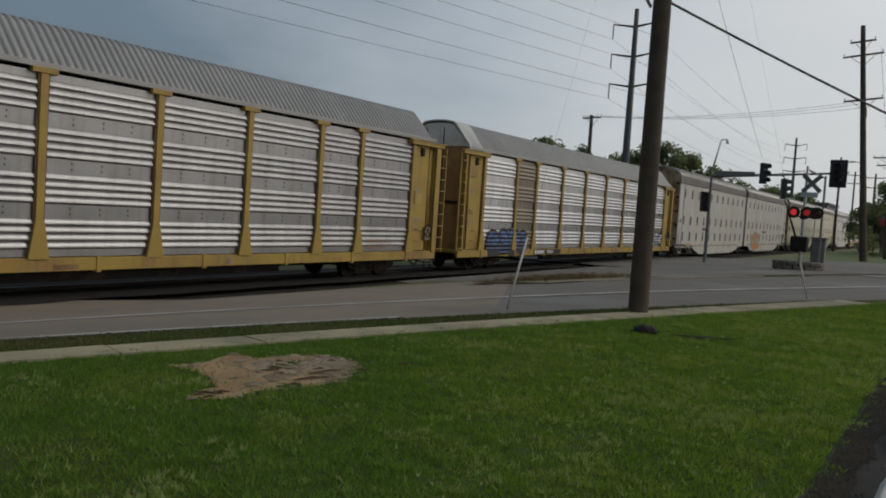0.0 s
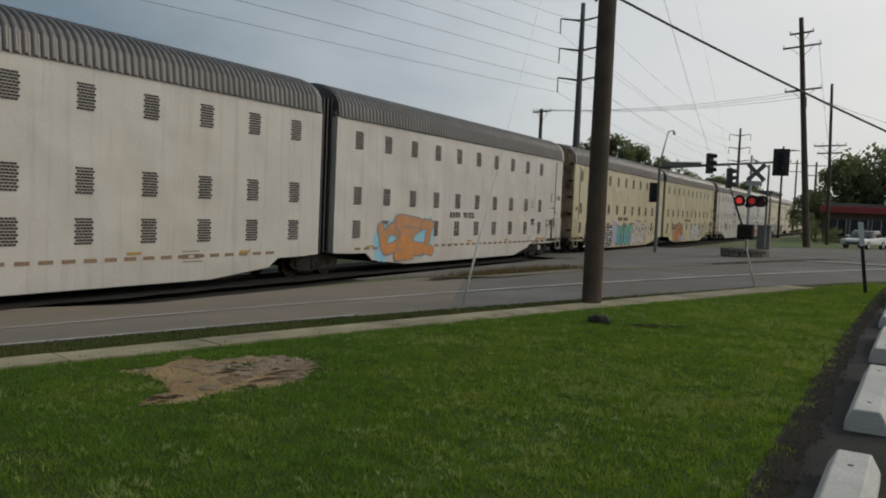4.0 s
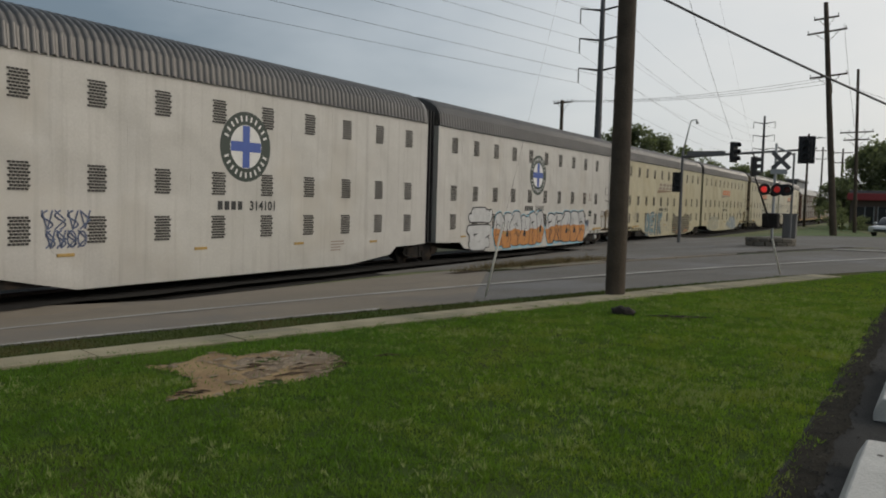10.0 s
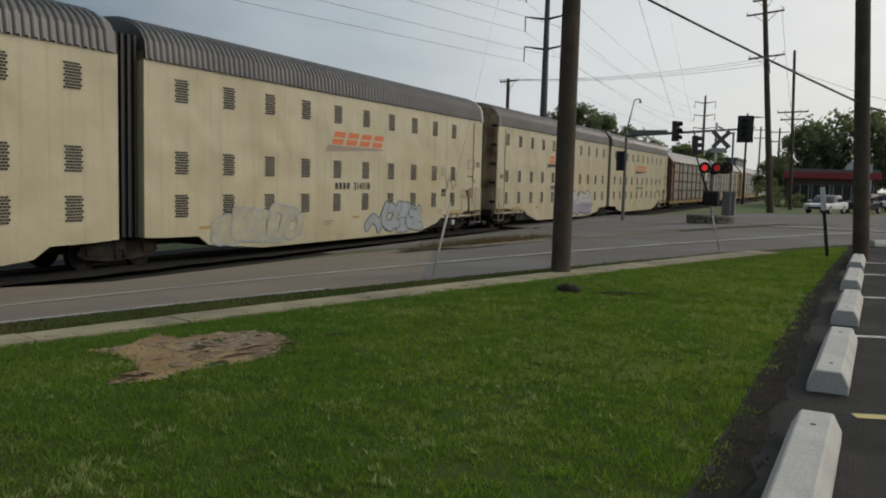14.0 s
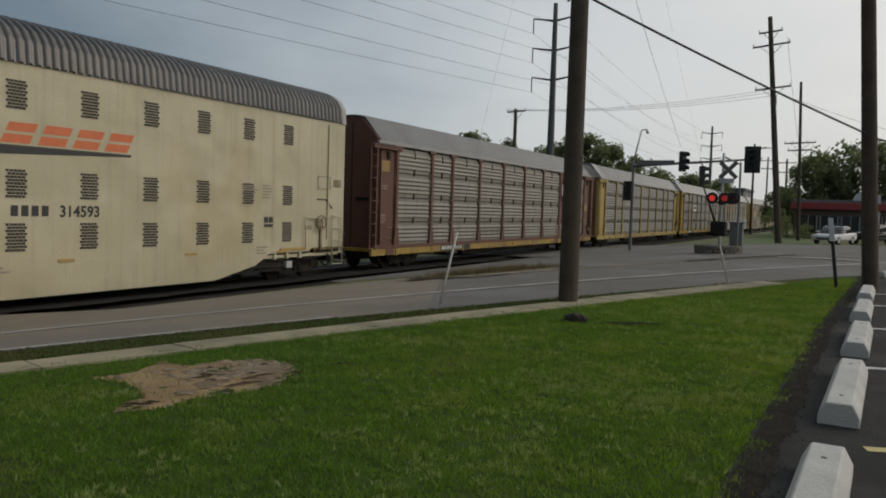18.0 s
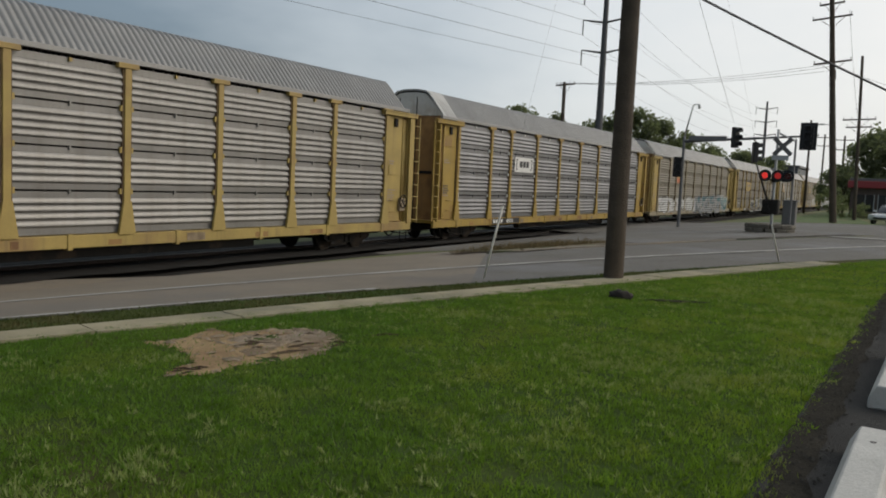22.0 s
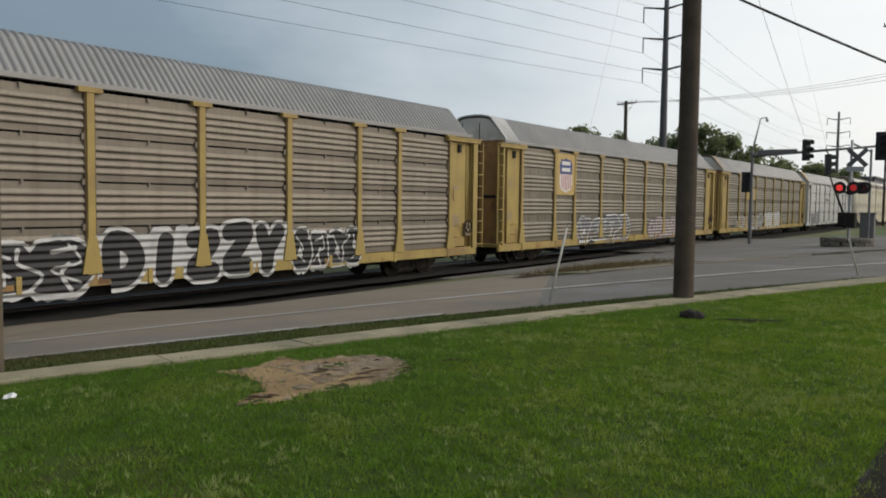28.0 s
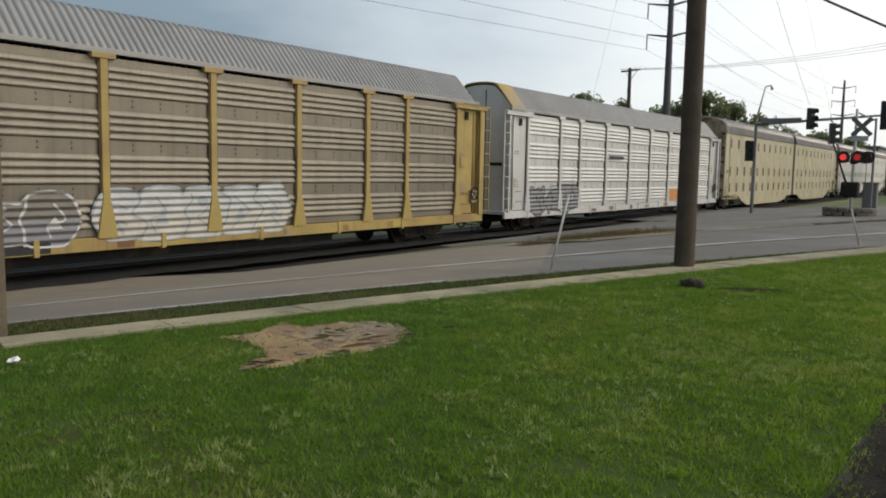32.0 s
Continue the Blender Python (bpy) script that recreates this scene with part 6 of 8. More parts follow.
def build_sidewalk():
    d = Vector((4.79, 12.5)).normalized()
    n = Vector((-d.y, d.x))
    base = Vector((-6.73, 4.9))
    walk_ob = empty("sidewalk")
    tagged(walk_ob, "narrow pale concrete sidewalk with grass growing over it", kind="structure")
    rng = random.Random(4)
    L = 1.52
    w = 0.62
    for k in range(-9, 10):
        a = base + d * (k * L)
        bm = nb()
        nseg = 3
        vs = []
        top = 0.030 + rng.uniform(-0.005, 0.005)
        for i in range(nseg + 1):
            for j in (0, 1):
                p = a + d * (0.012 + (L - 0.024) * i / nseg) + n * (w * j)
                vs.append(bm.verts.new((p.x, p.y, ground_z(p.x, p.y) + top)))
        for i in range(nseg):
            bm.faces.new((vs[2 * i], vs[2 * i + 2], vs[2 * i + 3], vs[2 * i + 1]))
        r = bmesh.ops.extrude_face_region(bm, geom=bm.faces[:])
        for v in [g for g in r["geom"] if isinstance(g, bmesh.types.BMVert)]:
            v.co.z -= 0.12
        bmesh.ops.recalc_face_normals(bm, faces=bm.faces)
        part("slab", bm, CONCRETE, walk_ob)


build_sidewalk()


def in_poly(x, y, poly):
    c = False
    for (x0, y0), (x1, y1) in zip(poly, poly[1:] + poly[:1]):
        if (y0 > y) != (y1 > y) and x < (x1 - x0) * (y - y0) / (y1 - y0) + x0:
            c = not c
    return c


PATCH = [(-5.96, 4.80), (-5.82, 5.06), (-5.84, 5.30), (-6.02, 5.66), (-5.91, 5.70), (-5.62, 5.57), (-5.48, 5.88), (-5.25, 6.16), (-4.98, 6.18), (-4.72, 6.10), (-4.44, 5.70), (-4.25, 5.34), (-4.26, 5.03), (-4.38, 4.76), (-4.49, 4.57), (-4.44, 4.32), (-4.44, 4.21), (-4.65, 3.99), (-4.78, 4.07), (-4.88, 4.45), (-5.19, 4.65), (-5.50, 4.76), (-5.70, 4.78)]


def build_patch():
    step = 0.03
    verts, faces, ids, soil = [], [], {}, []

    def vid(i, j):
        if (i, j) not in ids:
            x, y = -6.3 + i * step, 3.7 + j * step
            q = noise.noise(Vector((x * 3, y * 3, 0))) * 0.03 + noise.noise(Vector((x * 11, y * 11, 3))) * 0.014
            ids[(i, j)] = len(verts)
            verts.append((x, y, ground_z(x, y) + 0.006 + q * 0.5))
        return ids[(i, j)]
    for i in range(76):
        for j in range(93):
            x, y = -6.3 + (i + 0.5) * step, 3.7 + (j + 0.5) * step
            wob = Vector((noise.noise(Vector((x * 5, y * 5, 1))), noise.noise(Vector((x * 5, y * 5, 7))))) * 0.06 + Vector((noise.noise(Vector((x * 17, y * 17, 2))), noise.noise(Vector((x * 17, y * 17, 9))))) * 0.07
            if in_poly(x + wob.x, y + wob.y, PATCH):
                faces.append((vid(i, j), vid(i + 1, j), vid(i + 1, j + 1), vid(i, j + 1)))
                turned = (y - 4.9) * 0.9 + (x + 5.0) * 0.5 + 0.9 * noise.noise(Vector((x * 2.3, y * 2.3, 4)))
                soil.append(1 if turned > 0.35 else 0)
    tagged(raw("bare_patch", verts, faces, [DIRT, DIRT_DARK], smooth=True, idx=soil), "bare patch of tan dirt worn into the lawn", kind="structure")
    rng = random.Random(8)
    verts, faces = [], []

    def chip(x, y, a, long, wide, high, into):
        z = ground_z(x, y) + 0.012
        o = len(verts)
        for u, v, h in ((-long, -wide, 0), (long, -wide, 0), (long, wide, 0), (-long, wide, 0), (0, 0, high)):
            verts.append((x + u * math.cos(a) - v * math.sin(a), y + u * math.sin(a) + v * math.cos(a), z + h))
        into += [(o, o + 1, o + 4), (o + 1, o + 2, o + 4), (o + 2, o + 3, o + 4), (o + 3, o, o + 4)]
    while len(faces) < 900:
        x, y = rng.uniform(-6.2, -4.1), rng.uniform(3.9, 6.4)
        if not in_poly(x, y, PATCH) or rng.random() > 0.08 + 0.92 * max(0, (y - 4.6) / 1.6):
            continue
        s = rng.uniform(0.005, 0.014) * (2.0 if rng.random() < 0.06 else 1.0)
        chip(x, y, rng.gauss(1.0, 0.5), s * rng.uniform(1.5, 4), s, s * 0.8, faces)
    chips = mat("wood_chips", (0.24, 0.185, 0.125), 0.9, island=0.5, var=0.3)
    tagged(raw("wood_chips", verts, faces, chips), "scattered wood chips and clods on bare dirt", "debris", kind="stuff")
    # long dark splinters of root lying in the dirt
    verts, faces = [], []
    for x, y, a, l in ((-5.0, 5.25, 1.15, 0.55), (-4.6, 5.5, 1.3, 0.42), (-4.42, 5.75, 0.7, 0.30), (-4.35, 5.6, 1.6, 0.25), (-4.72, 4.2, 0.5, 0.28), (-4.6, 4.12, 1.5, 0.2), (-4.66, 4.3, 1.0, 0.22), (-4.5, 5.15, 1.2, 0.5), (-4.3, 6.3, 0.9, 0.4), (-5.1, 5.3, 1.05, 0.26), (-4.85, 5.15, 1.0, 0.20), (-4.75, 5.55, 1.1, 0.16), (-4.62, 5.35, 0.95, 0.22), (-5.3, 5.6, 1.1, 0.12), (-4.62, 4.25, 0.8, 0.10), (-4.7, 4.12, 1.0, 0.13), (-4.55, 5.8, 1.1, 0.15), (-4.95, 5.95, 1.0, 0.13), (-4.45, 4.9, 1.0, 0.15)):
        chip(x, y, a, l * 0.34, 0.007 + 0.012 * l, 0.012 + 0.02 * l, faces)
    tagged(raw("root_splinters", verts, faces, mat("root_wood", (0.075, 0.055, 0.038), 0.95, var=0.4, spec=0.05)), "dark root splinters lying in bare dirt", "debris", kind="stuff")


build_patch()


def build_clod():
    bm = nb()
    bmesh.ops.create_icosphere(bm, subdivisions=3, radius=1.0)
    for v in bm.verts:
        p = v.co.copy()
        k = 1 + 0.35 * noise.noise(p * 2.1) + 0.12 * noise.noise(p * 6)
        k += 0.25 * noise.noise(p * 3.7 + Vector((5, 1, 2)))
        v.co = Vector((p.x * 0.19 * k, p.y * 0.10 * k, max(-0.03, p.z * 0.085 * k + 0.035)))
    ob = part("stump_chunk", bm, mat("dark_root_wood", (0.035, 0.028, 0.022), 0.95, var=0.3, bump=0.9, fine=25), smooth=True)
    ob.matrix_world = pose(-3.34, 10.5, ground_z(-3.34, 10.5), 0, 0, -25)
    tagged(ob, "dark broken stump chunk lying in the grass", "stump")
    verts, faces = [], []
    rng = random.Random(5)
    pts = [(-3.0, 10.45), (-2.2, 10.72)]
    n = 16
    for i in range(n + 1):
        t = i / n
        p = Vector(pts[0]).lerp(Vector(pts[1]), t)
        h = 0.10 * (1 - abs(2 * t - 1) ** 2) * rng.uniform(0.6, 1.2) + 0.01
        for s in (-1, 1):
            x, y = p.x - s * h * 0.3, p.y + s * h
            verts.append((x, y, ground_z(x, y) + 0.025))
    for i in range(n):
        faces.append((2 * i, 2 * i + 2, 2 * i + 3, 2 * i + 1))
    ob = raw("soil_scar", verts, faces, mat("dark_soil", (0.035, 0.028, 0.02), 0.98, var=0.3, bump=0.9, fine=25, spec=0.05))
    tagged(ob, "dark scar of bare soil beside the stump", kind="structure")
    bm = nb()
    bmesh.ops.create_grid(bm, x_segments=4, y_segments=3, size=0.042)
    for v in bm.verts:
        v.co.z = 0.02 + 0.03 * noise.noise(v.co * 30)
    ob = part("paper_scrap", bm, mat("white_paper", (0.75, 0.75, 0.74), 0.8))
    ob.matrix_world = pose(-6.4, 3.15, ground_z(-6.4, 3.15) + 0.03, 12, -8, 40)
    tagged(ob, "crumpled scrap of white paper on the lawn", "litter")


build_clod()


def build_lot_things():
    def block():
        bm = nb()
        w, t, h, l = 0.135, 0.085, 0.165, 2.08
        prism(bm, [(-w, 0.0), (w, 0.0), (w, 0.07), (t, h), (-t, h), (-w, 0.07)], "y", 0, l)
        bmesh.ops.bevel(bm, geom=bm.edges[:], offset=0.008, segments=1, affect="EDGES", profile=0.5)
        return mesh_of("block", bm, BUMPER)
    bm = nb()
    me = block()
    first = None
    spots = [(-0.15, 2.92, -2.0), (-0.04, 6.16, -2.0), (0.055, 9.38, -2.0), (0.115, 12.66, -2.0), (0.20, 15.92, -2.0), (0.62, 23.3, -48), (2.45, 25.2, -50)]

    def pin():
        b = nb()
        tube(b, (0, 0, 0.150), (0, 0, 0.168), 0.016, n=8)
        return mesh_of("pin", b, RAIL)
    for k, (x, y, a) in enumerate(spots):
        ob = empty("parking_block", pose(x, y, ground_z(x, y) + 0.012, 0, 0, a))
        tagged(ob, "pale concrete parking block at the lot's edge" if k < 5 else "pale concrete parking block at the end of the lot", "parking block", "parking blocks")
        again("block", me, ob, pose(0, 0, 0))
        for s in (0.3, 1.78):
            again("pin", shared("pin", pin), ob, pose(0, s, 0))
    bm.free()
    for k, (y, c) in enumerate(((5.60, PAINT_YELLOW), (8.74, PAINT_LINE), (12.0, PAINT_LINE), (15.3, PAINT_LINE), (17.8, PAINT_LINE))):
        x0 = 0.14 + 0.03 * k
        sheet("stall_line", ([(x0, y), (x0 + 4.8, y + 1.75)], [(x0 - 0.03, y + 0.10), (x0 + 4.77, y + 1.85)]), c, 0.017, 0.6, label="worn painted stall line on the lot")
    # dark soil along the ragged edge of the asphalt, and its crumbs
    verts, faces = [], []
    n = 120
    for i in range(n + 1):
        y = -8.0 + 31 * i / n
        x = lot_edge(y) + 0.08
        for s, o in ((-1, 1), (1, 5)):
            xx = x + s * (0.10 + 0.07 * noise.noise(Vector((y * 2.3, o, 0))) + 0.05 * noise.noise(Vector((y * 9, o, 3))))
            verts.append((xx, y, ground_z(xx, y) + 0.018))
    for i in range(n):
        faces.append((2 * i, 2 * i + 1, 2 * i + 3, 2 * i + 2))
    tagged(raw("edge_soil", verts, faces, mat("edge_soil_dark", (0.032, 0.029, 0.023), 0.98, var=0.4, scale=6, fine=40, bump=0.9, spec=0.05)), "dark soil along the lot's ragged edge", kind="structure")
    rng = random.Random(6)
    verts, faces = [], []
    for k in range(1500):
        y = 1.5 + 22 * rng.random() ** 1.7
        x = lot_edge(y) + 0.10 + rng.gauss(0, 0.07)
        s = rng.uniform(0.004, 0.013)
        a = rng.uniform(0, 6.28)
        o = len(verts)
        for u, v, h in ((-1, -0.7, 0), (1, -0.8, 0), (0.8, 1, 0), (-1, 0.8, 0), (0.1, 0, 0.9)):
            verts.append((x + s * (u * math.cos(a) - v * math.sin(a)), y + s * (u * math.sin(a) + v * math.cos(a)), ground_z(x, y) + 0.019 + s * h))
        faces += [(o, o + 1, o + 4), (o + 1, o + 2, o + 4), (o + 2, o + 3, o + 4), (o + 3, o, o + 4)]
    tagged(raw("gravel_edge", verts, faces, mat("edge_gravel", (0.055, 0.051, 0.045), 0.98, island=0.5, var=0.3, spec=0.05)), "crumbled dark gravel along the lot's edge", "gravel", kind="stuff")


def build_cracks():
    """Tarred joints and wandering cracks in the road and the lot."""
    rng = random.Random(17)
    verts, faces = [], []

    def crack(p, q, w, off):
        n = max(6, int((Vector(q) - Vector(p)).length / 0.25))
        d = (Vector(q) - Vector(p)).normalized()
        m = Vector((-d.y, d.x))
        o = len(verts)
        wob = 0.0
        for i in range(n + 1):
            wob = wob * 0.9 + rng.gauss(0, 0.03)
            c = Vector(p).lerp(Vector(q), i / n) + m * wob
            ww = w * rng.uniform(0.5, 1.3)
            for s in (-1, 1):
                e = c + m * ww * s
                verts.append((e.x, e.y, ground_z(e.x, e.y) + off))
        for i in range(n):
            faces.append((o + 2 * i, o + 2 * i + 1, o + 2 * i + 3, o + 2 * i + 2))
    for s in (-9, 3.4, 9.2, 17.5):
        crack(road_pt(s, 0.1), road_pt(s + rng.uniform(-0.4, 0.4), 5.9), 0.007, 0.0165)
    crack(road_pt(-20, 4.1), road_pt(20, 4.0), 0.008, 0.0165)
    crack(road_pt(4, 1.2), road_pt(19, 1.5), 0.008, 0.0165)
    for y in (3.0, 6.5, 9.5, 14.0):
        crack((0.3, y), (5.5, y + rng.uniform(-0.6, 2.2)), 0.012, 0.016)
    crack((1.6, 2.0), (2.3, 20.0), 0.012, 0.016)
    ob = raw("road_cracks", verts, faces, mat("crack_tar", (0.035, 0.032, 0.030), 0.85, var=0.3, scale=5))
    for p in ob.data.polygons:
        if p.normal.z < 0:
            p.flip()
    tagged(ob, "dark tarred joints and cracks in the asphalt", kind="structure")


build_cracks()
build_lot_things()

# ---------------------------------------------------------------- grass


def walk_x(y):
    return -6.85 + (y - 4.9) * 4.79 / 12.5


def blades(name, n, pick, height, width, material, label, seed):
    rng = np.random.default_rng(seed)
    V = np.zeros((n * 3, 3))
    got = 0
    while got < n:
        x, y = pick(rng)
        z = ground_z(x, y)
        h = height * rng.uniform(0.5, 1.3) * (1 + 0.75 * noise.noise(Vector((x * 5.5, y * 5.5, 2))))
        a = rng.uniform(0, 2 * math.pi)
        w = width * rng.uniform(0.7, 1.4)
        lx, ly = rng.normal(0, 0.45, 2) * h
        ca, sa = math.cos(a) * w, math.sin(a) * w
        V[3 * got] = (x - ca, y - sa, z)
        V[3 * got + 1] = (x + ca, y + sa, z)
        V[3 * got + 2] = (x + lx, y + ly, z + h)
        got += 1
    me = bpy.data.meshes.new(name)
    me.vertices.add(n * 3)
    me.vertices.foreach_set("co", V.ravel())
    me.loops.add(n * 3)
    me.loops.foreach_set("vertex_index", np.arange(n * 3))
    me.polygons.add(n)
    me.polygons.foreach_set("loop_start", np.arange(0, n * 3, 3))
    me.polygons.foreach_set("loop_total", np.full(n, 3))
    me.materials.append(material)
    me.update()
    me.validate()
    return tagged(new(name, me), label, "grass", kind="stuff")


THIN = np.array([[noise.noise(Vector((x * 5.5, y * 5.5, 17))) + 0.7 * noise.noise(Vector((x * 1.3, y * 1.3, 19))) for y in np.arange(-9, 24, 0.06)] for x in np.arange(-10, 1, 0.06)])


def lawn_pick(far):
    def pick(rng):
        while True:
            y = (-1.5 + 16 * rng.random() ** 1.5) if not far else (-8.0 + 30 * rng.random() ** 0.75)
            x = rng.uniform(-9.5, 0.5)
            if x > lot_edge(y) + 0.04 + 0.06 * THIN[int((x + 10) / 0.06), int((y + 9) / 0.06)] + rng.normal(0, 0.03) or x < walk_x(y) - 0.02 + abs(rng.normal(0, 0.05)) - 0.05:
                continue
            # thin places where the soil shows, more of them beside the lot
            thin = THIN[int((x + 10) / 0.06), int((y + 9) / 0.06)]
            if thin < -0.46 + 0.25 * math.exp((x - lot_edge(y)) / 0.10) and rng.random() < 0.7:
                continue
            if in_poly(x + rng.normal(0, 0.045), y + rng.normal(0, 0.045), PATCH) and rng.random() > 0.03:
                continue
            return x, y
    return pick


def tuft_pick(rng):
    base = lawn_pick(False)
    while True:
        x, y = base(rng)
        q = 0.5 * noise.noise(Vector((x * 2.6, y * 2.6, 4))) + 0.4 * noise.noise(Vector((x * 0.7, y * 0.7, 8))) + 0.8 * noise.noise(Vector((x * 13, y * 13, 6)))
        if q > 0.30 + 0.25 * rng.random() - 0.05 * (x + 4):
            return x, y


def strip_pick(rng):
    while True:
        s = rng.uniform(-22, 14)
        c = rng.uniform(-1.6, -0.08)
        x, y = road_pt(s, c)
        if x < walk_x(y) - 0.62 - abs(rng.normal(0, 0.04)) + 0.06 and y < 24:
            return x, y


def weed_pick(rng):
    while True:
        u, v = rng.normal(0, 0.4), rng.normal(0, 0.33)
        x, y = -9.2 + 1.3 * u + 0.5 * v, 21.2 + 3.0 * u - 0.9 * v
        if abs(u) < 1 and abs(v) < 1:
            return x, y


def joint_pick(rng):
    # tufts that lean over the sidewalk's edges
    while True:
        y = rng.uniform(-2, 19)
        wob = 0.10 * noise.noise(Vector((y * 1.3, 0, 3))) + 0.05 * noise.noise(Vector((y * 4.1, 0, 5)))
        x = walk_x(y) + (rng.normal(0.02 + wob, 0.05) if rng.random() < 0.55 else rng.normal(-0.68 - wob, 0.06))
        return x, y


WEED = mat("dry_weeds", (0.17, 0.13, 0.065), 0.8, var=0.3, scale=0.7, fine=9, island=0.4, spec=0.2)
blades("lawn_near", 270000, lawn_pick(False), 0.033, 0.0038, BLADE, "mown green lawn grass with pale clover tufts", 1)
blades("lawn_far", 120000, lawn_pick(True), 0.034, 0.0065, BLADE, "mown green lawn grass further off", 2)
blades("lawn_dry_tufts", 40000, tuft_pick, 0.036, 0.0050, BLADE_DRY, "dry yellowish blades mixed into the lawn", 3)
blades("strip_grass", 30000, strip_pick, 0.032, 0.006, BLADE_STRIP, "uncut grass strip between sidewalk and road", 4)
blades("walk_edge_grass", 9000, joint_pick, 0.034, 0.006, BLADE_STRIP, "grass leaning over the sidewalk's edges", 5)
blades("weeds", 5000, weed_pick, 0.16, 0.008, WEED, "dry brown weeds on the strip beside the track", 6)

# ---------------------------------------------------------------- poles, cables


def shaft_mesh(h, r0, r1, material, n=16, seg=10, base=-0.3):
    bm = nb()
    rings = []
    for i in range(seg + 1):
        t = i / seg
        z = base + (h - base) * t
        r = r0 + (r1 - r0) * t
        rings.append([bm.verts.new((r * math.cos(2 * math.pi * k / n), r * math.sin(2 * math.pi * k / n), z)) for k in range(n)])
    for a, b in zip(rings[:-1], rings[1:]):
        for k in range(n):
            bm.faces.new((a[k], a[(k + 1) % n], b[(k + 1) % n], b[k])).smooth = True
    bm.faces.new(rings[-1])
    return mesh_of("shaft", bm, material)


def pole(x, y, h, r0, r1, label, top=None, material=WOOD, name="utility_pole"):
    z = ground_z(x, y)
    ob = empty(name)
    m = Matrix.Translation((x, y, z))
    if top is not None:
        m = m @ Vector((0, 0, 1)).rotation_difference(Vector((top[0] - x, top[1] - y, h))).to_matrix().to_4x4()
    ob.matrix_world = m
    tagged(ob, label, "utility pole")
    again("shaft", shaft_mesh(h, r0, r1, material), ob, pose(0, 0, 0))
    return ob


def crossarm(parent, z, half, turn=0.0, insulators=(-0.95, -0.45, 0.45, 0.95), brace=True):
    bm = nb()
    box(bm, -half, half, -0.06, 0.06, -0.06, 0.06, 0.01)
    if brace:
        for s in (-1, 1):
            tube(bm, (s * half * 0.6, 0.07, -0.05), (0, 0.07, -0.75), 0.02, n=6)
    arm = part("crossarm", bm, WOOD, parent)
    arm.matrix_basis = pose(0, 0.16, z, 0, 0, turn)
    for k in insulators:
        b = nb()
        tube(b, (0, 0, 0.05), (0, 0, 0.16), 0.025, n=8)
        tube(b, (0, 0, 0.16), (0, 0, 0.24), 0.055, 0.04, n=8)
        i = part("insulator", b, STEEL_GALV, arm)
        i.location = (k * half, 0, 0)
    return arm


def cable(points, r, label, sag=0.0, name="cable"):
    """A hanging cable through the points, as a thin round bar."""
    pts = []
    for a, b in zip(points[:-1], points[1:]):
        a, b = Vector(a), Vector(b)
        n = 14
        for i in range(n):
            t = i / n
            p = a.lerp(b, t)
            p.z -= sag * 4 * t * (1 - t)
            pts.append(p)
    pts.append(Vector(points[-1]))
    verts, faces = [], []
    k = 5
    for i, p in enumerate(pts):
        d = (pts[min(i + 1, len(pts) - 1)] - pts[max(i - 1, 0)]).normalized()
        s = d.cross(Vector((0, 0, 1))).normalized()
        u = s.cross(d)
        for j in range(k):
            a = 2 * math.pi * j / k
            verts.append(tuple(p + s * r * math.cos(a) + u * r * math.sin(a)))
    for i in range(len(pts) - 1):
        for j in range(k):
            faces.append((i * k + j, i * k + (j + 1) % k, (i + 1) * k + (j + 1) % k, (i + 1) * k + j))
    ob = raw(name, verts, faces, WIRE, smooth=True)
    return tagged(ob, label, "cable", "overhead cables")


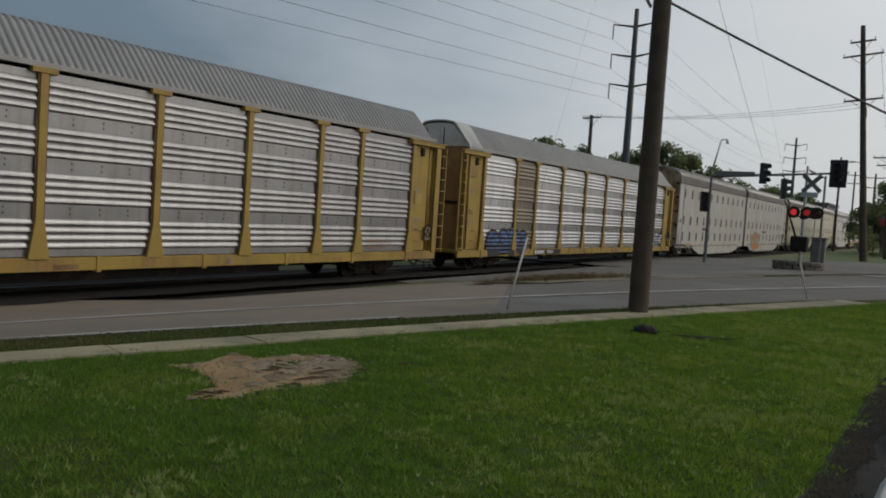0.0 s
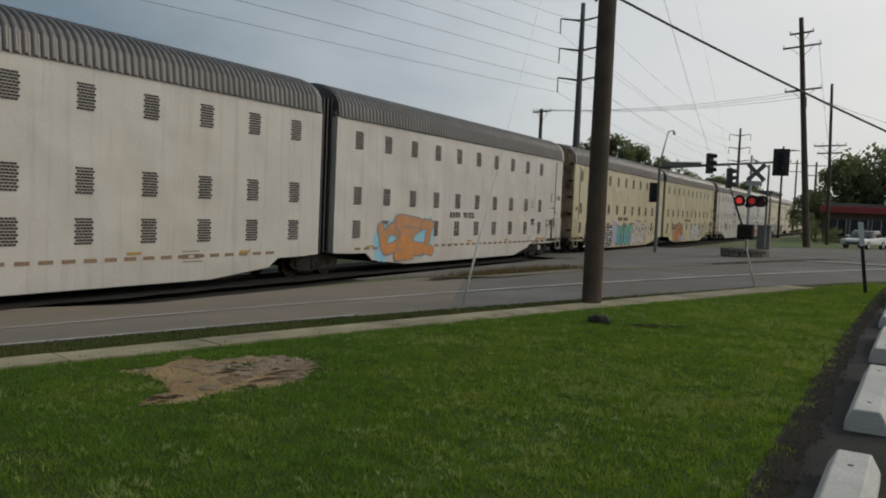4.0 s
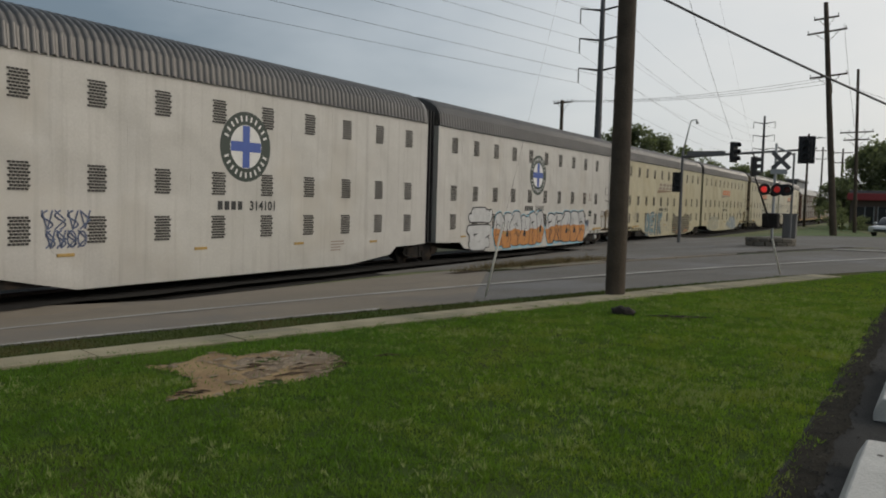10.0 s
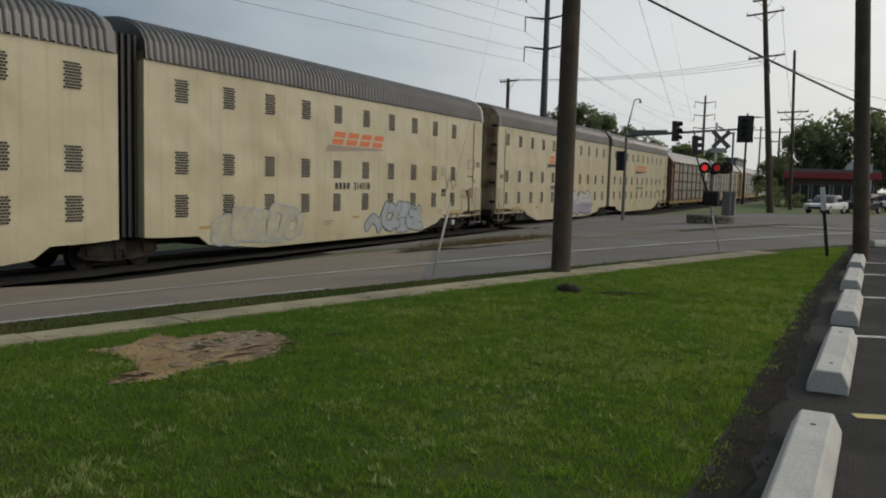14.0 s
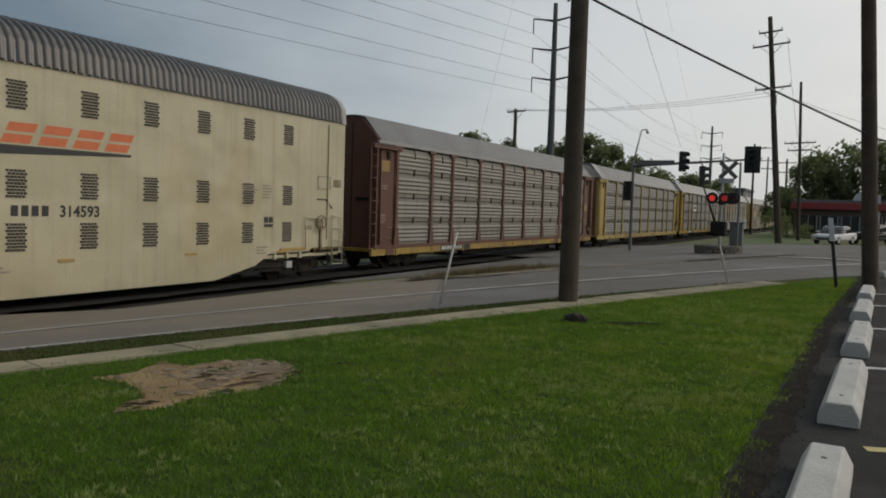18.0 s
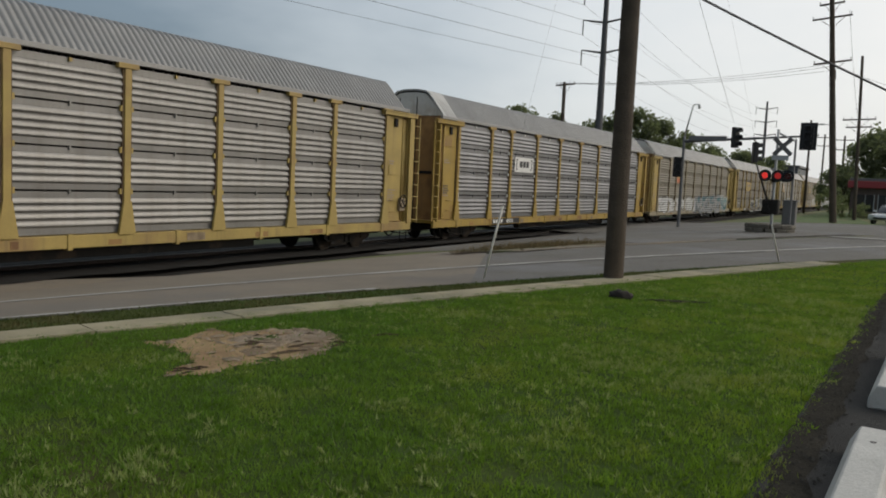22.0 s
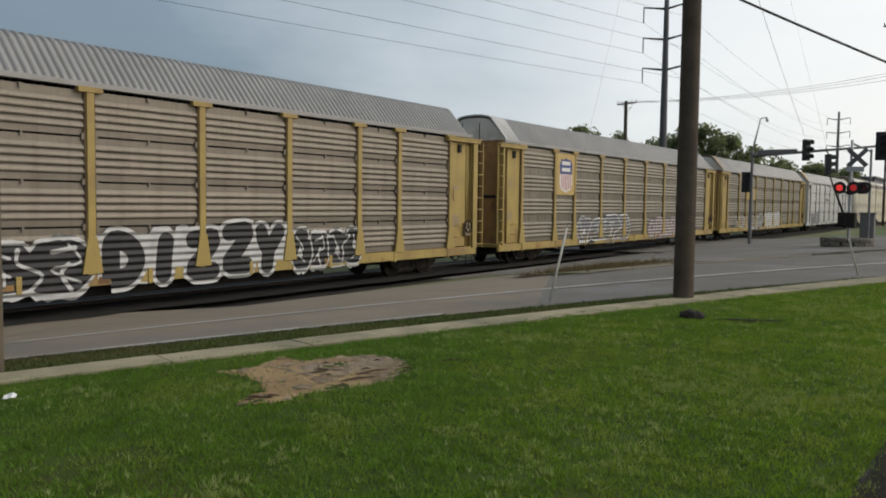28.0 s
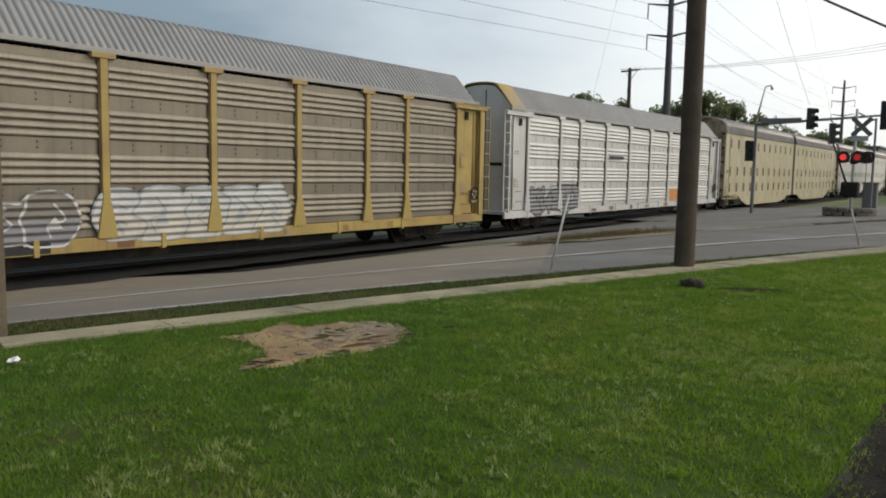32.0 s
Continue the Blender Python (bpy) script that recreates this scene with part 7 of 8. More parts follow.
def build_near_poles():
    main = pole(-4.25, 12.9, 11.5, 0.165, 0.125, "dark weathered wooden utility pole beside the sidewalk")
    crossarm(main, 10.9, 1.2, 65)
    # street lamp on a curved bracket
    bm = nb()
    p = [Vector((-0.15, -0.1, 5.0)), Vector((-0.5, -0.62, 5.75)), Vector((-0.95, -1.15, 5.85)), Vector((-1.35, -1.6, 5.35))]
    for a, b in zip(p[:-1], p[1:]):
        tube(bm, a, b, 0.025, n=8)
    arm = part("lamp_bracket", bm, STEEL_GALV, main)
    bm = nb()
    bmesh.ops.create_uvsphere(bm, u_segments=14, v_segments=8, radius=1.0)
    for v in bm.verts:
        v.co = Vector((v.co.x * 0.30, v.co.y * 0.15, max(-0.6, v.co.z) * 0.11))
    head = part("lamp_head", bm, STEEL_DARK, arm, "dark oval street lamp head", smooth=True)
    head.matrix_basis = pose(-1.42, -1.72, 5.27, 0, 12, 50)
    pole(0.33, 18.7, 11.0, 0.16, 0.125, "dark wooden pole at the edge of the parking lot", top=(-0.30, 18.7))
    left = pole(-8.05, 3.75, 11.0, 0.15, 0.12, "pale weathered wooden pole between sidewalk and road", material=WOOD_PALE)
    crossarm(left, 10.4, 1.2, 65)
    cable([(-4.2, 13.05, 5.05), (0.30, 18.85, 3.15), (7.5, 28.2, 2.0)], 0.022, "thick black service cable slung between poles", 0.05)
    cable([(-4.3, 12.85, 5.6), (-5.4, 11.6, 6.3), (-8.0, 3.8, 9.6)], 0.012, "thin black wire to the street lamp", 0.25)
    for (ax, ay), l in (((-5.89, 11.35), 1.25), ((-2.48, 18.8), 0.95)):
        a = Vector((ax, ay, ground_z(ax, ay)))
        t = Vector((-4.25, 12.9, 10.2))
        d = (t - a).normalized()
        cable([a, t], 0.0013, "thin steel guy wire of the pole", 0.0, "guy_wire")
        bm = nb()
        tube(bm, a + d * 0.05, a + d * l, 0.019, n=8)
        tagged(part("guy_guard", bm, mat("weathered_plastic", (0.60, 0.57, 0.50), 0.7)), "weathered pale plastic guard on the guy wire", "guy guard")
    # reflector post
    ob = empty("marker_post", Matrix.Translation((-0.31, 19.04, 0)) @ pose(0, 0, 0, 3, -7, 0))
    tagged(ob, "thin black marker post with a white top", "marker post")
    bm = nb()
    box(bm, -0.035, 0.035, -0.012, 0.012, -0.1, 1.05, 0.004)
    part("post", bm, BLACK, ob)
    bm = nb()
    box(bm, -0.05, 0.05, -0.016, 0.016, 1.0, 1.5, 0.004)
    part("reflector", bm, WHITE_PAINT, ob, "white reflector plate")


build_near_poles()


def build_far_poles():
    bx, by = -5.2, 65.8
    far = pole(bx, by, 17.2, 0.26, 0.16, "tall dark wooden utility pole with three crossarms", top=(-6.6, 65.6))
    for z, h in ((16.1, 0.85), (15.1, 1.35), (11.85, 1.3)):
        crossarm(far, z, h, -6, (-0.95, 0.95))
    bm = nb()
    tube(bm, (0.0, 0.34, 10.6), (0.0, 0.34, 11.3), 0.22, n=12)
    part("transformer", bm, STEEL_DARK, far)
    bm = nb()
    tube(bm, (0, 0, 7.2), (-0.55, -0.2, 7.35), 0.03, n=6)
    box(bm, -0.85, -0.5, -0.3, -0.1, 7.28, 7.38, 0.02)
    part("lamp", bm, STEEL_GALV, far)
    for (x, y, h, top) in ((-4.65 * 1.05, 84.0, 15.2, None),):
        p = pole(x, y, h, 0.17, 0.12, "slim dark pole with a double crossarm", top=(x - 0.5, y))
        crossarm(p, 9.4, 1.4, 0)
        crossarm(p, 8.7, 1.1, 0, (-0.9, 0.9))
    small = pole(-26.7, 64.7, 11.2, 0.20, 0.14, "dark wooden pole with one crossarm behind the track")
    crossarm(small, 11.0, 1.05, -20, (-0.95, -0.5, 0.5, 0.95))
    for x, y, h in ((-13.0, 118.0, 12.5), (-14.2, 150.0, 13.0), (-9.5, 128.0, 11.0), (-10.5, 165, 12)):
        p = pole(x, y, h, 0.17, 0.12, "distant wooden utility pole with a crossarm along the road")
        crossarm(p, h - 0.6, 1.3, 0, (-0.9, 0.9), False)
        crossarm(p, h - 2.0, 1.1, 0, (-0.9, 0.9), False)

    def tower(x, y, h, label):
        ob = empty("transmission_tower", Matrix.Translation((x, y, ground_z(x, y))))
        tagged(ob, label, "transmission tower")
        again("shaft", shaft_mesh(h, 0.42, 0.20, mat("weathered_steel", (0.10, 0.10, 0.105), 0.7, metal=0.3), n=12), ob, pose(0, 0, 0))
        ends = []
        for z in (h - 1.6, h - 4.3, h - 7.0):
            for s in (-1, 1):
                bm = nb()
                a, b = Vector((0, 0, z)), Vector((s * 2.1, 0, z + 0.35))
                tube(bm, a, b, 0.11, 0.06, n=8)
                arm = part("davit_arm", bm, STEEL_DARK, ob)
                bm = nb()
                tube(bm, b, b - Vector((0, 0, 1.35)), 0.055, n=6)
                part("insulator_string", bm, STEEL_DARK, arm)
                ends.append(Vector((x, y, ground_z(x, y))) + b - Vector((0, 0, 1.35)))
        return ends
    e1 = tower(-25.5, 70.5, 21.5, "slim grey steel transmission pole with davit arms")
    e2 = tower(-28.2, 177.8, 21.5, "distant steel transmission pole with davit arms")
    for a, b in zip(e1, e2):
        cable([a, b], 0.011, "power line running along the railway", 1.6, "power_line")
    lefts = [(-36.5, 31.6, 12.5), (-31.3, 33.6, 12.5), (-33.1, 44.2, 15.2), (-28.9, 45.8, 15.2), (-30.8, 56.3, 17.9), (-26.5, 58.0, 17.9)]
    for l, r in zip(lefts, e1[4:6] + e1[2:4] + e1[0:2]):
        l, r = Vector(l), Vector(r)
        d = (l - r)
        far_end = r + d * (130.0 / d.length)
        cable([r, far_end], 0.013, "power line running along the railway", 0.5, "power_line")
    for z, dx in ((11.2, -0.9), (10.7, -0.7), (11.0, 0.8)):
        cable([(-26.7 + dx, 64.7, 11.0 - 0.9), (-6.1, 65.6, z)], 0.013, "thin black wire between two poles", 0.5)
    cable([(-8.36, 43.2, 4.95), (-5.95, 12.9, 13.0)], 0.007, "thin wire from the signal to the pole", 0.3)
    cable([(-5.3, 65.6, 15.0), (-5.4, 83.9, 9.2)], 0.012, "thin black wire between two poles", 0.3)
    cable([(-6.0, 65.6, 11.0), (12, 100, 9.0)], 0.014, "thin black wire between two poles", 0.6)


build_far_poles()

# ---------------------------------------------------------------- signals


def signal_head(parent, x, y, z, face, plate=True, w=0.36):
    """Three lamps in a black housing with visors; face: degrees by which the lamps turn from facing -y."""
    bm = nb()
    box(bm, -w / 2, w / 2, -0.10, 0.14, -0.53, 0.53, 0.02)
    h = part("signal_head", bm, BLACK, parent)
    h.matrix_basis = pose(x, y, z, 0, 0, face)
    if plate:
        bm = nb()
        box(bm, -w / 2 - 0.14, w / 2 + 0.14, 0.0, 0.02, -0.68, 0.68, 0.005)
        part("backplate", bm, BLACK, h)
    for k in range(3):
        bm = nb()
        n = 12
        for i in range(n):
            a0, a1 = math.pi * (-0.15 + 1.3 * i / n), math.pi * (-0.15 + 1.3 * (i + 1) / n)
            q = [(0.15 * math.cos(a0), -0.10, 0.15 * math.sin(a0)), (0.15 * math.cos(a1), -0.10, 0.15 * math.sin(a1)), (0.15 * math.cos(a1), -0.32, 0.15 * math.sin(a1)), (0.15 * math.cos(a0), -0.32, 0.15 * math.sin(a0))]
            bm.faces.new([bm.verts.new(p) for p in q])
        tube(bm, (0, -0.09, 0), (0, -0.13, 0), 0.13, n=14)
        v = part("visor", bm, BLACK, h)
        v.location = (0, 0, 0.35 - 0.35 * k)
    return h


MAST_GREY = mat("mast_grey_steel", (0.17, 0.17, 0.17), 0.6, metal=0.3, var=0.15)


def build_traffic_signal():
    x, y = -10.96, 43.65
    z = ground_z(x, y)
    ob = empty("traffic_signal", Matrix.Translation((x, y, z)))
    tagged(ob, "grey traffic signal mast with long arm and black heads", "traffic signal")
    again("shaft", shaft_mesh(4.9, 0.095, 0.07, MAST_GREY, n=12, base=0), ob, pose(0, 0, 0))
    bm = nb()
    tube(bm, (0, 0, 4.9), (0.35, 0.02, 6.55), 0.05, 0.035, n=8)
    tube(bm, (0.35, 0.02, 6.55), (0.62, 0.04, 6.6), 0.03, n=8)
    tube(bm, (0.62, 0.04, 6.6), (0.68, 0.04, 6.38), 0.05, 0.08, n=8)
    part("luminaire", bm, STEEL_GALV, ob)
    bm = nb()
    tube(bm, (0, 0, 4.62), (6.4, 0.1, 5.0), 0.085, 0.05, n=10)
    box(bm, 0.25, 2.2, -0.12, -0.06, 4.66, 4.92, 0.01)
    part("arm", bm, MAST_GREY, ob)
    signal_head(ob, 2.65, -0.15, 4.85, 62, plate=False)
    signal_head(ob, 3.5, 0.9, 4.15, 118, plate=False)
    signal_head(ob, 6.1, -0.15, 4.95, 0, plate=True, w=0.5)
    signal_head(ob, -0.22, -0.2, 3.25, 20, plate=False, w=0.42)
    bm = nb()
    tube(bm, (3.5, 0.1, 4.8), (3.5, 0.9, 4.7), 0.03, n=6)
    part("bracket", bm, STEEL_DARK, ob)


build_traffic_signal()


def build_crossing_signal():
    x, y = -5.06, 35.17
    z = ground_z(x, y)
    ob = empty("crossing_signal", Matrix.Translation((x, y, z)))
    tagged(ob, "railway crossing signal with crossbuck and lit red lamps", "crossing signal")
    again("shaft", shaft_mesh(4.2, 0.06, 0.055, STEEL_GALV, n=12, base=0), ob, pose(0, 0, 0))
    for a in (45, -45):
        bm = nb()
        box(bm, -0.47, 0.47, -0.01, 0.01, -0.085, 0.085, 0.004)
        c = part("crossbuck_board", bm, mat("crossbuck_back", (0.11, 0.11, 0.112), 0.7), ob)
        c.matrix_basis = pose(0.22, -0.09 - 0.012 * (a > 0), 3.5, 0, a, 8)
    bm = nb()
    box(bm, -0.32, 0.32, -0.015, 0.015, -0.10, 0.10, 0.004)
    c = part("track_sign", bm, STEEL_GALV, ob)
    c.matrix_basis = pose(0.15, -0.1, 3.05, 0, 0, 8)

    def lamp(dx, dz, dy, lens):
        bm = nb()
        tube(bm, (0, 0.0, 0), (0, 0.03, 0), 0.24, n=24)
        tube(bm, (0, 0.03, 0), (0, 0.20, 0), 0.15, 0.10, n=16)
        d = part("lamp_disc", bm, BLACK, ob, "black lamp disc")
        d.matrix_basis = pose(dx, dy, dz, 0, 0, 0)
        bm = nb()
        tube(bm, (0, -0.012, 0), (0, -0.03, 0), 0.125, n=20)
        part("lens", bm, lens, d, "red signal lens")
        bm = nb()
        n = 12
        for i in range(n):
            a0, a1 = math.pi * (-0.05 + 1.1 * i / n), math.pi * (-0.05 + 1.1 * (i + 1) / n)
            q = [(0.14 * math.cos(a0), 0, 0.14 * math.sin(a0)), (0.14 * math.cos(a1), 0, 0.14 * math.sin(a1)), (0.14 * math.cos(a1), -0.22, 0.14 * math.sin(a1)), (0.14 * math.cos(a0), -0.22, 0.14 * math.sin(a0))]
            bm.faces.new([bm.verts.new(p) for p in q])
        part("hood", bm, BLACK, d)
    lamp(-0.37, 2.32, -0.12, RED_LENS_ON)
    lamp(0.13, 2.32, -0.14, RED_LENS_DIM)
    lamp(0.50, 2.32, -0.05, RED_LENS_OFF)
    lamp(0.30, 2.32, 0.55, RED_LENS_OFF)
    bm = nb()
    tube(bm, (-0.5, 0, 2.15), (0.6, 0, 2.15), 0.03, n=8)
    box(bm, -0.12, 0.12, -0.1, 0.1, 2.05, 2.45, 0.02)
    part("lamp_bar", bm, STEEL_DARK, ob)
    bm = nb()
    box(bm, -0.38, 0.25, -0.25, 0.3, 0.75, 1.35, 0.05)
    tube(bm, (-0.2, -0.3, 1.0), (-0.2, 0.35, 1.0), 0.16, n=14)
    part("gate_drive", bm, STEEL_DARK, ob)
    # raised and lowered gate arm seen end-on
    bm = nb()
    tube(bm, (-0.12, -0.3, 1.15), (-0.95, 1.0, 2.9), 0.045, 0.03, n=8)
    part("gate_arm", bm, STEEL_DARK, ob)
    post = empty("signal_post", Matrix.Translation((-4.75, 38.2, ground_z(-4.75, 38.2))))
    tagged(post, "slim steel post behind the crossing signal", "post")
    again("shaft", shaft_mesh(4.0, 0.05, 0.045, MAST_GREY, n=10, base=0), post, pose(0, 0, 0))
    bm = nb()
    tube(bm, (0, 0, 3.9), (-0.7, 0, 4.25), 0.04, n=8)
    part("bracket", bm, STEEL_GALV, post)
    # ring of low stones at the foot
    ring = empty("stone_planter", Matrix.Translation((x - 0.05, y, z)))
    tagged(ring, "low ring of stacked grey-brown stones at the signal's foot", "planter")
    rng = random.Random(9)
    stone = mat("planter_stone", (0.20, 0.175, 0.14), 0.95, var=0.3, bump=0.8, obj_random=0.5)
    for lay in range(2):
        for k in range(13):
            a = 2 * math.pi * (k + 0.5 * lay) / 13
            bm = nb()
            box(bm, -0.19, 0.19, -0.10, 0.10, 0, 0.17, 0.03)
            s = part("stone", bm, stone, ring)
            s.matrix_basis = pose(0.86 * math.cos(a), 0.62 * math.sin(a), 0.17 * lay + 0.0, 0, rng.uniform(-4, 4), math.degrees(math.atan2(0.62 * math.cos(a), -0.86 * math.sin(a))) + rng.uniform(-6, 6))
    bm = nb()
    tube(bm, (0, 0, 0.02), (0, 0, 0.25), 0.62, n=18)
    part("soil", bm, mat("dark_soil", (0.06, 0.045, 0.03), 0.95), ring)
    cab = empty("control_cabinet", Matrix.Translation((-5.75, 46.0, ground_z(-5.75, 46.0))))
    tagged(cab, "grey steel control cabinet beside the crossing", "cabinet")
    bm = nb()
    box(bm, -0.33, 0.33, -0.3, 0.3, 0.0, 1.30, 0.03)
    part("body", bm, mat("cabinet_grey", (0.14, 0.137, 0.13), 0.7, metal=0.1), cab)
    bm = nb()
    box(bm, -0.38, 0.38, -0.35, 0.35, 1.30, 1.38, 0.02)
    part("lid", bm, MATS["cabinet_grey"], cab)
    bm = nb()
    box(bm, -0.27, 0.25, -0.325, -0.302, 0.12, 1.18, 0.01)
    part("door", bm, MATS["cabinet_grey"], cab)


build_crossing_signal()

# ---------------------------------------------------------------- trees, hedges


def tree(x, y, h, w, label, seed, clumps=46, leaves=70, trunk=True):
    rng = random.Random(seed)
    z = ground_z(x, y)
    ob = empty("tree", Matrix.Translation((x, y, z)))
    tagged(ob, label, "tree")
    if trunk:
        bm = nb()
        tube(bm, (0, 0, -0.2), (0.1, 0, h * 0.35), h * 0.022, h * 0.015, n=10)
        for k in range(7):
            a = rng.uniform(0, 6.28)
            r = w * rng.uniform(0.2, 0.38)
            tube(bm, (0.1, 0, h * rng.uniform(0.22, 0.36)), (r * math.cos(a), r * math.sin(a), h * rng.uniform(0.55, 0.85)), h * 0.010, h * 0.003, n=6)
        part("trunk", bm, BARK, ob)
    V, F = [], []
    for c in range(clumps):
        a = rng.uniform(0, 6.28)
        t = rng.random()
        zz = h * (0.22 + 0.76 * t)
        rad = w * 0.5 * math.sqrt(max(0.05, 1 - (2 * t - 0.85) ** 2 * 0.75)) * math.sqrt(rng.random())
        cx, cy = rad * math.cos(a), rad * math.sin(a)
        cr = w * rng.uniform(0.08, 0.17)
        for l in range(leaves):
            d = Vector((rng.gauss(0, 1), rng.gauss(0, 1), rng.gauss(0, 0.8)))
            d = d.normalized() * cr * rng.random() ** 0.4
            s = w * rng.uniform(0.014, 0.034)
            n = Vector((rng.uniform(-1, 1), rng.uniform(-1, 1), rng.uniform(-0.3, 1))).normalized()
            u = n.orthogonal().normalized() * s
            v = n.cross(u)
            p = Vector((cx, cy, zz)) + d
            o = len(V)
            V += [tuple(p - u), tuple(p + v * 0.7), tuple(p + u), tuple(p - v * 0.7)]
            F.append((o, o + 1, o + 2, o + 3))
    raw("crown", V, F, LEAF, ob)
    return ob


def build_trees():
    rng = random.Random(12)
    row = [(-47, 121, 11.5, 9), (-43.5, 124, 13.0, 10), (-39.5, 124, 14.6, 10), (-35.5, 126, 13.2, 9.5), (-32.0, 127, 11.6, 8), (-29, 131, 9.5, 8), (-44, 92, 12.0, 7.0), (-40.0, 94.5, 11.2, 5.5), (-25.5, 140, 9.0, 9), (-22, 150, 8.5, 9)]
    for i, (x, y, h, w) in enumerate(row):
        tree(x, y, h, w, "dark green broadleaf tree beyond the railway", 20 + i, 72, 90)
    for i, (x, y, h, w) in enumerate([(-5.6, 118, 10.0, 8.5), (-2.2, 120, 12.2, 9.5), (1.8, 121, 12.0, 9.0), (6.0, 124, 10.5, 9.0), (10.5, 124, 11.0, 10.0), (15.0, 126, 11.5, 10), (-8.0, 113, 6.0, 6.0)]):
        tree(x, y, h, w, "dense dark green tree behind the low building", 60 + i, 64, 90)
    for i, (x, y, h, w) in enumerate([(-6.3, 86, 1.6, 2.6), (-4.3, 87, 1.5, 2.4), (-7.6, 92, 3.2, 3.2), (-1.9, 84, 1.3, 2.2)]):
        b = tree(x, y, h, w, "clipped dark green shrub at the street corner", 90 + i, 22, 60, trunk=False)
        b["category"] = "shrub"


build_trees()

# ---------------------------------------------------------------- buildings and waiting cars

GLASS_DARK = mat("dark_window_glass", (0.02, 0.022, 0.025), 0.12, var=0.05, spec=0.6)
RED_FASCIA = mat("red_fascia", (0.27, 0.035, 0.04), 0.5, var=0.1)
BRICK_DARK = mat("dark_brick_wall", (0.10, 0.075, 0.065), 0.85, var=0.2, scale=2, fine=20, bump=0.3)


def build_buildings():
    ob = empty("restaurant_building", Matrix.Translation((-6.2, 97, ground_z(-4, 97))))
    tagged(ob, "low dark building with a red fascia and windows", "building")
    bm = nb()
    box(bm, 0, 9.0, 0, 8, 0, 3.25)
    part("wall", bm, BRICK_DARK, ob)
    bm = nb()
    box(bm, -0.3, 9.3, -0.6, 8.3, 3.2, 3.95, 0.05)
    part("fascia", bm, RED_FASCIA, ob, "red fascia band")
    bm = nb()
    box(bm, -0.1, 9.1, -0.4, 8.1, 3.95, 4.25, 0.03)
    part("roof", bm, mat("roof_grey", (0.14, 0.14, 0.14), 0.8), ob)
    for k in range(4):
        bm = nb()
        box(bm, 0.6 + k * 2.1, 2.3 + k * 2.1, -0.06, 0.04, 0.7, 2.5)
        w = part("window", bm, GLASS_DARK, ob)
        bm = nb()
        for a, b in ((0.55, 0.63), (1.43, 1.49), (2.27, 2.35)):
            box(bm, a + k * 2.1, b + k * 2.1, -0.10, -0.06, 0.65, 2.55)
        part("window_frame", bm, STEEL_GALV, w)
    bm = nb()
    prof = [(1.15 * math.cos(math.pi * i / 12), 1.0 * math.sin(math.pi * i / 12)) for i in range(13)]
    prism(bm, [(6.9 + a, 4.25 + b) for a, b in prof], "y", -0.4, 0.4)
    part("arched_sign", bm, mat("pale_sign", (0.50, 0.52, 0.53), 0.5), ob, "pale arched sign on the roof")
    bm = nb()
    box(bm, 7.6, 8.4, -0.5, -0.06, 0, 4.9)
    part("pylon", bm, mat("pale_sign", (0.5, 0.52, 0.53), 0.5), ob)
    ob = empty("shop_building", Matrix.Translation((6.0, 104, ground_z(6, 104))))
    tagged(ob, "long low shop building with pale eaves", "building")
    bm = nb()
    box(bm, 0, 40, 0, 12, 0, 3.0)
    part("wall", bm, BRICK_DARK, ob)
    bm = nb()
    prism(bm, [(-1.2, 3.0), (13, 3.0), (6, 5.2)], "x", -0.6, 40.6)
    part("roof", bm, mat("shingle_roof", (0.05, 0.05, 0.052), 0.9, bump=0.4), ob)
    bm = nb()
    box(bm, -0.6, 40.6, -1.3, -1.2, 2.85, 3.1)
    part("eaves", bm, WHITE_PAINT, ob, "pale eaves board")
    for k in range(9):
        bm = nb()
        box(bm, 1 + k * 4.2, 3.8 + k * 4.2, -0.05, 0.05, 0.6, 2.4)
        part("window", bm, GLASS_DARK, ob)
    ob = empty("warehouse", Matrix.Translation((-38, 150, ground_z(-38, 150))))
    tagged(ob, "low grey flat-roofed building beyond the railway", "building")
    bm = nb()
    box(bm, 0, 20, 0, 14, 0, 7.2, 0.05)
    part("wall", bm, mat("grey_cladding", (0.16, 0.17, 0.18), 0.7, var=0.1), ob)
    bm = nb()
    box(bm, -0.3, 20.3, -0.3, 14.3, 7.2, 7.6, 0.05)
    part("roof", bm, mat("roof_grey", (0.14, 0.14, 0.14), 0.8), ob)


build_buildings()


